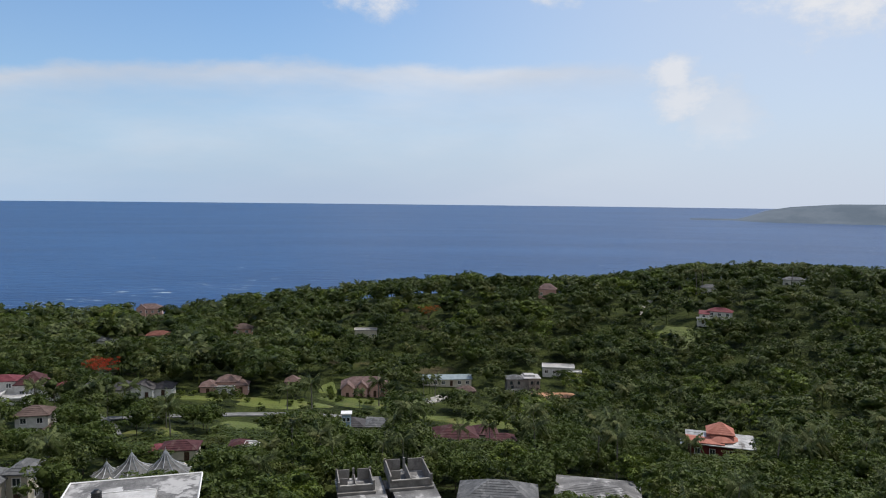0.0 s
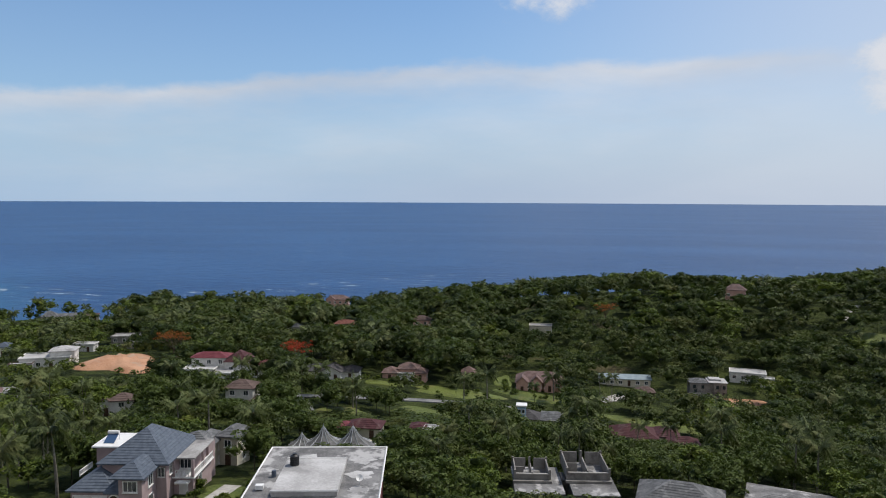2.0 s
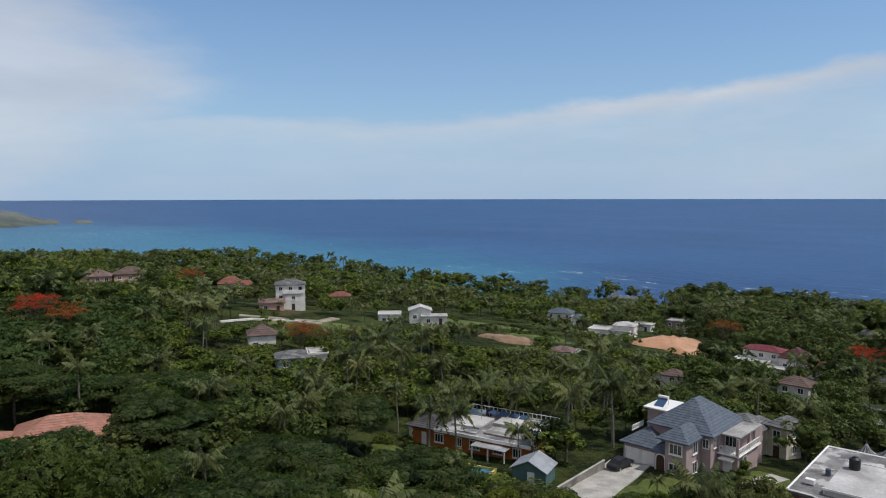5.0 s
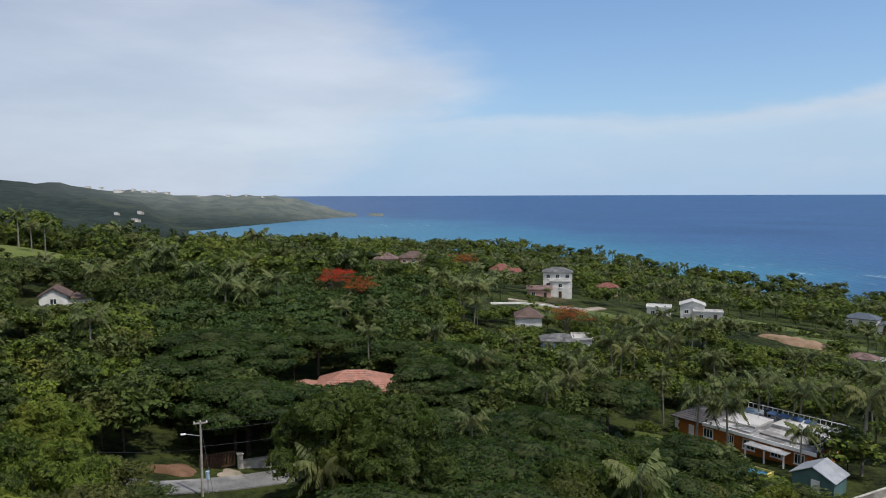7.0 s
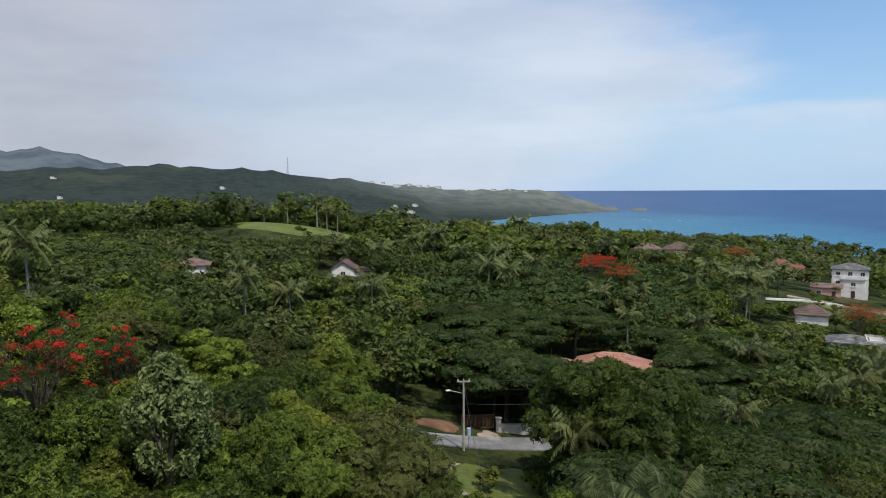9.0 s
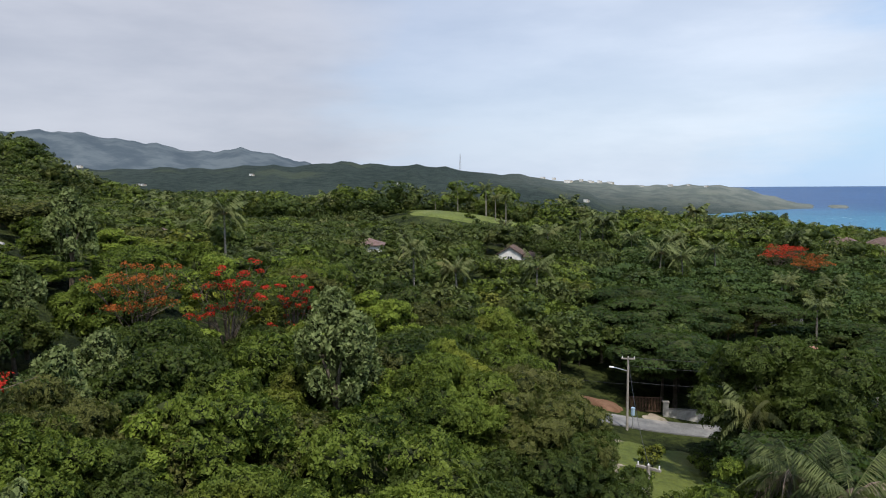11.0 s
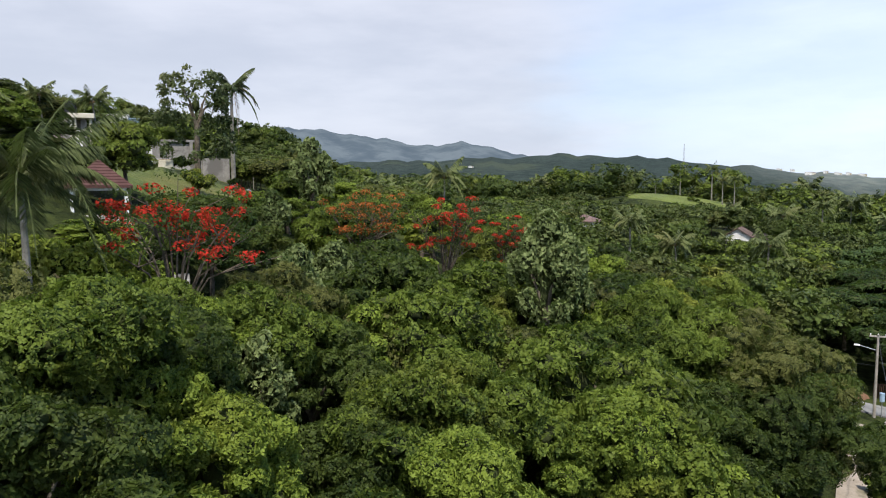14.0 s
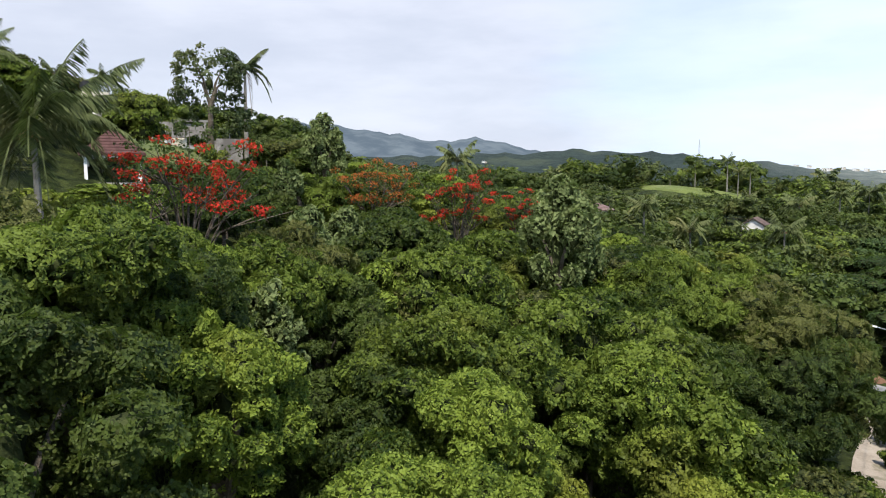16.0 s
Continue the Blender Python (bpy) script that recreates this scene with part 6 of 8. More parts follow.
patch("lawn", "front lawn of the blue-roofed house", "lawn", GRASS, -59.5, 72, 4.5, 7, -20, 0.15, seed=6)
patch("lawn", "side lawn by the garden path", "lawn", GRASS, -54, 88, 5, 5, 0, 0.14, seed=7)
patch("lawn", "lawn before the orange house", "lawn", GRASS, -94, 51, 7, 4, 26, 0.15, seed=8)
patch("lawn", "grassy verge beside the track", "lawn", GRASS, -52, -3.5, 14, 4.2, 8, 0.14, seed=9)
patch("lawn", "rough green slope above the lane", "lawn", GRASS, -62, -5.8, 8.5, 5.0, 8, 0.16, seed=26)
patch("lawn", "garden lawn on the hill", "lawn", GRASS, -32.5, -57, 14, 6.5, 46, 0.12, seed=10)
patch("lawn", "garden lawn below the trees", "lawn", GRASS, -37, -41, 4.5, 3, 40, 0.12, seed=11)
patch("lawn", "grassy knoll with a few palms", "lawn", GRASS, -218, -86, 24, 15, 70, 0.4, seed=12)
patch("lawn", "green pasture below the villas", "lawn", GRASS, -203, 144, 18, 9, 40, 0.35, seed=13)
patch("lawn", "dry lawn below the curved wall", "lawn", GRASS, -189, 85, 9, 5, 30, 0.3, seed=22)
patch("lawn", "lawn around the tall villa", "lawn", GRASS, -196, 70, 9, 5, 30, 0.3, seed=14)
patch("lawn", "lawn by the red-roofed villa", "lawn", GRASS, 100, 300, 10, 14, 10, 0.4, seed=15)
patch("lawn", "rough grass below the red house", "lawn", GRASS, 60, 150, 6, 3, 20, 0.3, seed=21)
patch("lawn", "dry field by the houses", "lawn", GRASS, -172, 150, 12, 6, 40, 0.3, seed=16)
patch("bare_ground", "cleared orange earth on a building plot", "bare ground", EARTH, -156, 196, 13, 20, 38, 0.35, seed=17, dome=2.6)
patch("bare_ground", "cut bank of brown earth", "bare ground", EARTH_BROWN, -168, 134, 9, 5, 40, 0.35, seed=18, dome=1.2)
patch("bare_ground", "sandy yard by the half-built house", "bare ground", EARTH, 40, 254, 8, 4, 0, 0.35, seed=19)
patch("bare_ground", "eroded red earth below the steps", "bare ground", EARTH_RED, -14.6, -31.2, 1.6, 2.4, 20, 0.25, seed=20)
OPEN_TO.append((-145, 179, 11, z_at(-145, 179))), OPEN_TO.append((-218, -80, 22, z_at(-218, -80) - 2, 66))
for lx, ly, lw in ((-27, 219, 9), (-49, 206, 12), (-49, 169, 9), (10, 208, 12), (-74, 204, 6), (-66, 157, 6), (-38, 232, 3), (-194, 66, 7), (-200, 136, 15), (-188, 80, 9), (-160, 124, 8), (-94, 48, 5), (-192, 96, 6)):
    OPEN_TO.append((lx, ly, lw, z_at(lx, ly)))
OPEN_TO.append((-36, -60, 6.0, 60.4, 63)), OPEN_TO.append((-52, -5, 4.5, 43.6, 64)), OPEN_TO.append((-60, -4.5, 4.5, 41.6, 64)), OPEN_TO.append((-77, -8.5, 6.5, 38.6, 64)), OPEN_TO.append((-84, -5, 3.0, 38.6, 66)), OPEN_TO.append((-75, -13, 3.0, 40.0, 66)), OPEN_TO.append((-40, -7.0, 1.2, 44.6, 60.5)), OPEN_TO.append((-66, 66, 5, 34, 73))


# ---- by the lane: poles, wires, a gate ----
def street_pole(x, y, tall, turn, arm=1.4):
    z = z_at(x, y)
    ob = thing("utility_pole", x, y, z, turn, "weathered wooden utility pole with a street light on an arm", "utility pole", "poles by the lane")
    part("pole", rod(shape(), (0, 0, -0.8), (0, 0, tall), 0.15, 0.10, 10), WOOD_POLE, ob)
    part("crossarm", box(shape(), -0.7, 0.7, -0.06, 0.06, tall - 0.25, tall - 0.11, 0.01), WOOD_POLE, ob)
    for k in (-0.6, 0.0, 0.6):
        part("insulator", rod(shape(), (k, 0, tall - 0.11), (k, 0, tall + 0.08), 0.05, 0.035, 8), TRIM_WHITE, ob)
    lamp_arm = part("lamp_arm", rod(shape(), (0, 0, tall - 1.5), (-arm, 0, tall - 1.15), 0.035, 0.03), METAL_GREY, ob)
    part("lamp_head", box(shape(), -arm - 0.5, -arm, -0.12, 0.12, tall - 1.22, tall - 1.06, 0.04), TRIM_WHITE, lamp_arm, "grey-white street light head")
    CLEAR.append((x, y, 1.5))
    OPEN_TO.append((x, y, 0.8, z + 1.0, 66))
    return Vector((x, y, z + tall))


top1 = street_pole(-72.7, -10.3, 7.8, 100)
top2 = street_pole(-37.4, -4.2, 7.2, 75, 1.2)
meter = thing("meter_box", -74.4, -10.2, z_at(-74.4, -10.2), 0, "blue-grey transformer can strapped low on a post", "meter box")
part("post", rod(shape(), (0.4, 0.3, -0.3), (0.4, 0.3, 2.2), 0.05), METAL_GREY, meter)
part("can", rod(shape(), (0.4, 0.3, 1.5), (0.4, 0.3, 2.3), 0.22, None, 12), PLASTER_BLUE, meter)
for k, (a, b, sag) in enumerate(((top1, Vector((-84, 14, 47.5)), 0.7), (top1 - Vector((0, 0, 0.9)), Vector((-84, 14, 46.6)), 0.8), (top1 - Vector((0, 0, 2.6)), Vector((-84, 14, 45.2)), 0.9), (top1 - Vector((0, 0, 2.9)), Vector((-78, -34, 46.0)), 0.8), (top1, top2, 0.9))):
    cable = bpy.data.curves.new("cable", "CURVE")
    cable.dimensions, cable.bevel_depth = "3D", 0.018
    line = cable.splines.new("POLY")
    line.points.add(16)
    for i in range(17):
        u = i / 16
        p = a.lerp(b, u) - Vector((0, 0, sag * 4 * u * (1 - u)))
        line.points[i].co = (*p, 1)
    cable.materials.append(BLACK_PLASTIC)
    tagged(new("cable", cable), "black overhead cable sagging between poles", "cable", "cables by the lane")
street_pole(-84, 14, 7.6, 60)
gate = thing("gate_wall", -83.2, -7.4, z_at(-83.2, -7.4), 104, "low pale wall with square gate piers beside the lane", "wall")
part("wall", box(shape(), 0.3, 4.4, -0.12, 0.12, -0.9, 0.85, 0.02), CONCRETE_PALE, gate)
part("coping", box(shape(), 0.3, 4.4, -0.17, 0.17, 0.852, 0.95, 0.02), CONCRETE, gate)
for k in (0.0, 4.7):
    pier = part("pier", box(shape(), k - 0.3, k + 0.3, -0.3, 0.3, -0.9, 1.7 if k == 0 else 1.1, 0.02), CONCRETE_PALE, gate)
    part("cap", box(shape(), k - 0.38, k + 0.38, -0.38, 0.38, 1.702 if k == 0 else 1.102, 1.85 if k == 0 else 1.25, 0.03), CONCRETE_PALE, pier)
dark_gate = thing("metal_gate", -82.6, -9.9, z_at(-82.6, -9.9), 104, "dark red metal gate under the trees", "gate")
part("gate_frame", box(shape(), -2.0, 2.0, -0.05, 0.05, 0.05, 0.2), WOOD_DARK, dark_gate)
for k in range(24):
    part("bar", box(shape(), -1.97 + k * 0.168, -1.87 + k * 0.168, -0.03, 0.03, 0.2, 1.7), WOOD_DARK, dark_gate)
part("top_rail", box(shape(), -2.0, 2.0, -0.05, 0.05, 1.7, 1.82), WOOD_DARK, dark_gate)
patch("driveway", "sandy apron before the gate", "driveway", SAND, -80.8, -8.2, 1.8, 1.6, 20, 0.12, seed=24)
patch("bare_ground", "dry brown bank beside the lane", "bare ground", EARTH_RED, -80.4, -14.4, 1.8, 3.0, 10, 0.2, seed=25, dome=0.3)
for lx, ly in ((-70.5, -8.5), (-72.5, -5.5), (-75.5, -2.5), (-69.5, -12.0), (-71.0, -15.0)):
    CLEAR.append((lx, ly, 3.6))
CLEAR.append((-83.4, -5, 3.2)), CLEAR.append((-81.5, -9, 3))
wall_side = thing("boundary_wall", -66.5, 60.0, z_at(-66.5, 60.0), 106, "pale boundary wall along the driveway", "wall")
part("wall", box(shape(), -7, 13, -0.1, 0.1, -2.0, 0.9, 0.02), CONCRETE, wall_side)
part("coping", box(shape(), -7, 13, -0.16, 0.16, 0.902, 1.0, 0.02), CONCRETE_PALE, wall_side)
strip("garden_wall", "white curved wall below the villa", "wall", PLASTER_WHITE, [(-188, 52), (-192, 62), (-190, 72), (-186, 80)], 0.5, 1.6)

# ---- villas on the far hill and headland ----
for fx, fy, ft, fw, fh, flabel in ((-133, -274, 150, 11, 6, "white and blue villa on the wooded hill"), (-1625, -367, 105, 44, 9, "white hotel block above the bay"), (-1816, -303, 100, 34, 7, "pale villas above the bay"), (-1700, -330, 100, 30, 8, "white villas in a row above the bay"), (-1582, -416, 105, 26, 7, "white house on the hill's shoulder"), (-1369, -282, 100, 26, 6, "pale building near the bay"), (-1808, -159, 95, 26, 6, "white house on the headland"), (-1880, -80, 95, 18, 5, "small house on the headland"), (-1235, -1452, 130, 26, 6, "white house on the far slope"), (-1131, -1155, 130, 34, 6, "long pale house on the far slope"), (-1366, -1055, 120, 20, 6, "pale house among the hill woods"), (-1420, -700, 115, 20, 6, "pale house in the hill woods"), (-1180, -900, 126, 16, 5, "grey-roofed house on the slope"), (-1660, -345, 98, 20, 7, "white villa with a low hipped wing"), (-1745, -318, 102, 22, 8, "pale hillside villa above the bay"), (-1600, -395, 110, 18, 6, "cream house on the hill above the bay"), (-1500, -300, 95, 20, 6, "pale house in the scrub by the bay"), (-1440, -330, 104, 18, 6, "white house above the bay road"), (-1850, -120, 95, 14, 5, "low white house on the cape"), (-1880, -235, 95, 18, 5, "pale villa on the cape")):
    if fx < -1500 and fy > -450:
        away = 2060 / math.hypot(fx, fy)
        fx, fy = fx * away, fy * away
    if abs(fx) > 300:
        house(fx, fy, ft, flabel, [(-fw * 0.28, fw * 0.1, -5, 5, fh * 0.8, PLASTER_WHITE, "flat", ROOF_SLAB_WHITE, 0.4, 2, "x"), (fw * 0.1, fw * 0.28, -4, 6, fh * 0.6, PLASTER_CREAM, "hip", TILE_PINKBROWN, 0.4, 1, "x")])
    else:
        house(fx, fy, ft, flabel, [(-fw / 2, fw / 6, -4, 4, fh, PLASTER_WHITE, "flat", ROOF_SLAB_WHITE, 0.4, 2, "x"), (fw / 6, fw / 2, -3, 5, fh * 0.8, PLASTER_BLUE, "flat", METAL_TEAL, 0.4, 2, "x")])
mast = thing("radio_mast", -1805, -704, z_at(-1805, -704) - 1, 0, "thin red-white lattice mast on the far hill", "mast")
bm = shape()
for a, b in ((-1, -1), (1, -1), (0, 1)):
    rod(bm, (a * 2.2, b * 2.2, 0), (a * 0.4, b * 0.4, 46), 0.35, 0.25, 4)
for k in range(12):
    q = 2.2 - 1.8 * k / 12
    for (a, b), (c, d) in (((-1, -1), (1, -1)), ((1, -1), (0, 1)), ((0, 1), (-1, -1))):
        rod(bm, (a * q, b * q, k * 3.8), (c * q, d * q, k * 3.8 + 3), 0.16, None, 4)
part("lattice", bm, METAL_GREY, mast)

# ---- trees ----
DICE = np.random.default_rng(7)


def leaves(centres, radii, count, size, dice, spread=0.16, droop=0.0, upward=0.3):
    """Bent leaf blades over the outside of a crown of lumps: vertices and quads."""
    centres, radii = np.asarray(centres, float), np.asarray(radii, float)
    weight = (radii[:, 0] * radii[:, 1]) ** 0.8
    pick = dice.choice(len(centres), count * 2, p=weight / weight.sum())
    way = dice.normal(size=(count * 2, 3))
    way[:, 2] = way[:, 2] * 0.9 + 0.35
    way /= np.linalg.norm(way, axis=1)[:, None]
    at = centres[pick] + way * radii[pick] * (1.04 - 2.2 * spread * dice.random((count * 2, 1)) ** 1.6 + 0.4 * spread * dice.normal(size=(count * 2, 1)))
    free = np.ones(len(at), bool)
    for c, r in zip(centres, radii):
        free &= (((at - c) / (r * 0.8)) ** 2).sum(1) > 1
    at, way = at[free][:count], way[free][:count]
    k = len(at)
    facing = way * 0.85 + dice.normal(size=(k, 3)) * 0.46 + np.array([0, 0, upward])
    facing /= np.linalg.norm(facing, axis=1)[:, None]
    side = np.cross(facing, dice.normal(size=(k, 3)))
    side /= np.linalg.norm(side, axis=1)[:, None]
    along = np.cross(facing, side)
    s = size * (0.65 + 0.7 * dice.random((k, 1)))
    along[:, 2] -= droop
    v = np.stack([at - along * s * 0.5, at + side * s * 0.33 + facing * s * 0.08, at + along * s * 0.55 - facing * s * 0.12, at - side * s * 0.33 + facing * s * 0.08], 1)
    return v.reshape(-1, 3), np.arange(k * 4).reshape(-1, 4)


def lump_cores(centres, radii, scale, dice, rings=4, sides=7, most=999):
    """Rough masses inside the crown, behind the leaves; their dark colour stands for shade."""
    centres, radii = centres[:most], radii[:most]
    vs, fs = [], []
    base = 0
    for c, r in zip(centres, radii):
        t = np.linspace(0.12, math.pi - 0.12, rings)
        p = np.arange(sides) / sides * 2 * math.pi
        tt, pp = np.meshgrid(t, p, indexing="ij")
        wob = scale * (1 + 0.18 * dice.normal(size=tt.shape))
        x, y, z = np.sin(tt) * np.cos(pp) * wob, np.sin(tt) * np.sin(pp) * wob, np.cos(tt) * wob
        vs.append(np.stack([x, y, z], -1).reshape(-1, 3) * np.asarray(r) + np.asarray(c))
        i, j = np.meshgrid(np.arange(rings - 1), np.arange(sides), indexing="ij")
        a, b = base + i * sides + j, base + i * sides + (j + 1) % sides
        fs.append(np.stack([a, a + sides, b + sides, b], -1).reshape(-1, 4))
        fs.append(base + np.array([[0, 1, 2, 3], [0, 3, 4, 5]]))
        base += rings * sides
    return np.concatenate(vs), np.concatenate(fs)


def merge(*pieces):
    vs, fs, base = [], [], 0
    for v, f in pieces:
        vs.append(v)
        fs.append(f + base)
        base += len(v)
    return np.concatenate(vs), np.concatenate(fs)


def quads(name, v, f, material, inner=None, core_material=None, third=None):
    """A mesh of quads straight from arrays; the faces may belong to up to three materials."""
    me = bpy.data.meshes.new(name)
    me.vertices.add(len(v))
    me.vertices.foreach_set("co", np.asarray(v, np.float32).ravel())
    me.loops.add(f.size)
    me.loops.foreach_set("vertex_index", f.ravel().astype(np.int32))
    me.polygons.add(len(f))
    me.polygons.foreach_set("loop_start", np.arange(len(f), dtype=np.int32) * 4)
    me.materials.append(material)
    if inner is not None:
        me.materials.append(core_material or CROWN_SHADE)
        if third:
            me.materials.append(third)
        me.polygons.foreach_set("material_index", np.asarray(inner).astype(np.int32))
    me.update(calc_edges=True)
    return me


def crown_lumps(dice, wide, tall, count, flat=1.0, small=0.3, low=0.25):
    """Clumps over the outside of an uneven crown whose foot is at 0: (centres, radii)."""
    c, r = [(0, 0, tall * 0.5)], [(wide * 0.48, wide * 0.46, tall * 0.32 * flat ** 0.5)]
    lobes = [(dice.random() * 6.283, 0.75 + 0.35 * dice.random()) for _ in range(5)]
    for k in range(count):
        a = dice.random() * 6.283
        up = dice.random() ** 0.75 * (1 + low) - low
        bulge = 0.82 + 0.24 * max(math.cos(a - b) * q for b, q in lobes)
        d = wide * math.sqrt(max(0.0, 1 - max(up, 0) ** 2)) * bulge * (0.56 + 0.34 * dice.random())
        size = wide * small * (0.7 + 0.6 * dice.random())
        c.append((math.cos(a) * d, math.sin(a) * d, tall * (0.48 + 0.42 * up * bulge * flat ** 0.3)))
        r.append((size, size * (0.85 + 0.3 * dice.random()), size * (0.6 + 0.25 * dice.random()) * flat))
    return np.array(c), np.array(r)


def trunk_bm(dice, height, girth, spread, limbs=4):
    bm = shape()
    p, r = Vector((0, 0, -0.6)), girth
    top = Vector((dice.normal() * 0.2, dice.normal() * 0.2, height * 0.45))
    rod(bm, p, top * 0.5, r, r * 0.8, 7)
    rod(bm, top * 0.5, top, r * 0.8, r * 0.62, 7)
    for k in range(limbs):
        a = k * 6.283 / limbs + dice.random()
        end = Vector((math.cos(a) * spread, math.sin(a) * spread, height * (0.58 + 0.14 * dice.random())))
        elbow = (top + end) / 2 + Vector((0, 0, 0.06 * height * dice.random()))
        rod(bm, top * (0.8 + 0.2 * dice.random()), elbow, r * 0.5, r * 0.32, 6)
        rod(bm, elbow, end, r * 0.32, r * 0.12, 5)
    return bm


def broadleaf(name, label, dice, wide, height, material, count, size, lumps, flat=1.0, droop=0.0, core=0.62, small=0.3, low=0.25, ragged=0.15, fine=0, torn=8.0, upward=0.3):
    """A tree: trunk with limbs, and a crown of lumps covered in sprays, with single leaves outside them (fine) and dark
    cores painted as shade within.
    """
    ob = thing(name, 0, 0, 0, 0, label, "tree")
    part("trunk", trunk_bm(dice, height, 0.03 * height, wide * 0.42), BARK, ob)
    c, r = crown_lumps(dice, wide, height * 0.75, lumps, flat, small, low)
    c[:, 2] += height * 0.2
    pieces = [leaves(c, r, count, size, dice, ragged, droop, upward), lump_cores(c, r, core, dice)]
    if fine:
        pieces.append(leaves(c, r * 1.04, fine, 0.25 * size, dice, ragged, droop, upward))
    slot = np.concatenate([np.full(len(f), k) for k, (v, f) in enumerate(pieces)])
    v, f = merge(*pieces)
    crown = new("crown", quads("crown", v, f, sprays_of(material, torn), slot, CROWN_SHADE, material))
    crown.parent = ob
    return ob


def frond(dice, length, rise, sag, leaf, pairs, width=0.09, full=0.62):
    """One palm frond as a bent rib with rows of leaflets: vertices and quads; it points along +x."""
    vs, fs = [], []
    t = np.linspace(0, 1, 7)
    rib = np.stack([length * t * (1 - 0.15 * t), 0 * t, length * (rise * t - sag * t * t)], -1)
    for a, b in zip(rib[:-1], rib[1:]):
        k = len(vs) * 4
        vs.append([a + (0, -width * 0.3, 0), a + (0, width * 0.3, 0), b + (0, width * 0.2, 0), b + (0, -width * 0.2, 0)])
        fs.append([k, k + 1, k + 2, k + 3])
    for s in (-1, 1):
        for q in range(pairs):
            u = 0.12 + 0.88 * (q + 0.5 * dice.random()) / pairs
            at = np.array([np.interp(u, t, rib[:, i]) for i in range(3)])
            ll = leaf * math.sin(math.pi * min(1, 0.22 + 0.78 * u)) ** 0.6 * (0.8 + 0.3 * dice.random())
            tip = at + np.array([ll * 0.5, s * ll * 0.6, -ll * (0.45 + 0.5 * dice.random())])
            w = length / pairs * full
            k = len(vs) * 4
            vs.append([at - (w * 0.4, 0, 0), at + (w * 0.6, 0, 0), (at + tip) / 2 + (w * 0.6, 0, ll * 0.06), tip])
            fs.append([k, k + 1, k + 2, k + 3])
    return np.array(vs).reshape(-1, 3), np.array(fs)


def turned(v, yaw, lift=(0, 0, 0), scale=1.0, tilt=0.0):
    c, s = math.cos(tilt), math.sin(tilt)
    x, z = v[:, 0] * c - v[:, 2] * s, v[:, 0] * s + v[:, 2] * c
    c, s = math.cos(yaw), math.sin(yaw)
    return np.stack([x * c - v[:, 1] * s, x * s + v[:, 1] * c, z], -1) * scale + np.asarray(lift)


def palm_crown(dice, count, length, leaf, pairs, sag=0.75, top=(0, 0, 0), full=0.62):
    out = []
    for k in range(count):
        u = k / count
        v, f = frond(dice, length * (0.8 + 0.35 * dice.random()), 1.2 - 1.25 * u + 0.1 * dice.normal(), sag * (0.55 + 0.6 * u), leaf, pairs, full=full)
        out.append((turned(v, k * 2.399 + 0.3 * dice.normal(), top), f))
    return merge(*out)


def palm(name, label, dice, height, lean, fronds, length, leaf, pairs, girth=0.17, sag=0.75, nuts=False, shaft=False, full=0.0):
    ob = thing(name, 0, 0, 0, 0, label, "palm tree")
    bm, last = shape(), Vector((0, 0, -0.6))
    for k in range(1, 7):
        u = k / 6
        nxt = Vector((lean * u * u * height, 0.2 * lean * u * height, height * u))
        rod(bm, last, nxt, girth * (1.45 - 0.75 * (u - 1 / 6)), girth * (1.45 - 0.75 * u), 8)
        last = nxt
    part("trunk", bm, BARK_PALE, ob)
    if shaft:
        part("crownshaft", rod(shape(), last, last + Vector((0, 0, height * 0.09)), girth * 0.75, girth * 0.4), LEAF_BRIGHT, ob, "smooth green crownshaft")
        last = last + Vector((0, 0, height * 0.08))
    v, f = palm_crown(dice, fronds, length, leaf, pairs, sag, last, full or (0.55 if pairs > 20 else 0.95))
    crown = new("crown", quads("crown", v, f, FROND))
    crown.parent = ob
    if nuts:
        bm = shape()
        for k in range(9):
            a = k * 0.7
            bmesh.ops.create_icosphere(bm, subdivisions=1, radius=0.13, matrix=Matrix.Translation(last + Vector((math.cos(a) * 0.3, math.sin(a) * 0.3, -0.25 - 0.1 * (k % 3)))))
        part("fruit", bm, STRAW, ob, "brown-orange fruit cluster")
    return ob


# models, built once under the ground's far side and then moved to their first place
TINTS = (LEAF, LEAF_DEEP, LEAF_OLIVE, LEAF_BRIGHT, LEAF, LEAF_DEEP, LEAF_BRIGHT)
CLOSE = [broadleaf("broadleaf_tree", "dense green broadleaf tree with a rounded uneven crown", DICE, 2.3 + 0.4 * (k % 3), 6.0 + 0.8 * (k % 4), TINTS[k], 5000, 0.25 + 0.03 * (k % 3), 36 + 6 * (k % 3), 0.8, 0.3, 0.52, 0.20, 0.6, 0.13, 4800, (17.0, 14.0, 20.0)[k % 3]) for k in range(7)]
NEAR = [broadleaf("broadleaf_tree", "green broadleaf tree with a rounded uneven crown", DICE, 2.5 + 0.4 * (k % 3), 6.0 + 0.8 * (k % 4), TINTS[k], 2500, 0.36 + 0.04 * (k % 2), 32 + 4 * (k % 3), 0.8, 0.3, 0.56, 0.22, 0.5, 0.13, 1200, (10.0, 8.5)[k % 2]) for k in range(5)]
NEAR_PALE = [broadleaf("silver_leaf_tree", "vine-hung tree with pale silvery green leaves", DICE, 1.8, 7.0, LEAF_PALE, 2200, 0.36, 30, 1.5, 0.6, 0.6, 0.24, 0.25, 0.15, 1600, 6.0)]
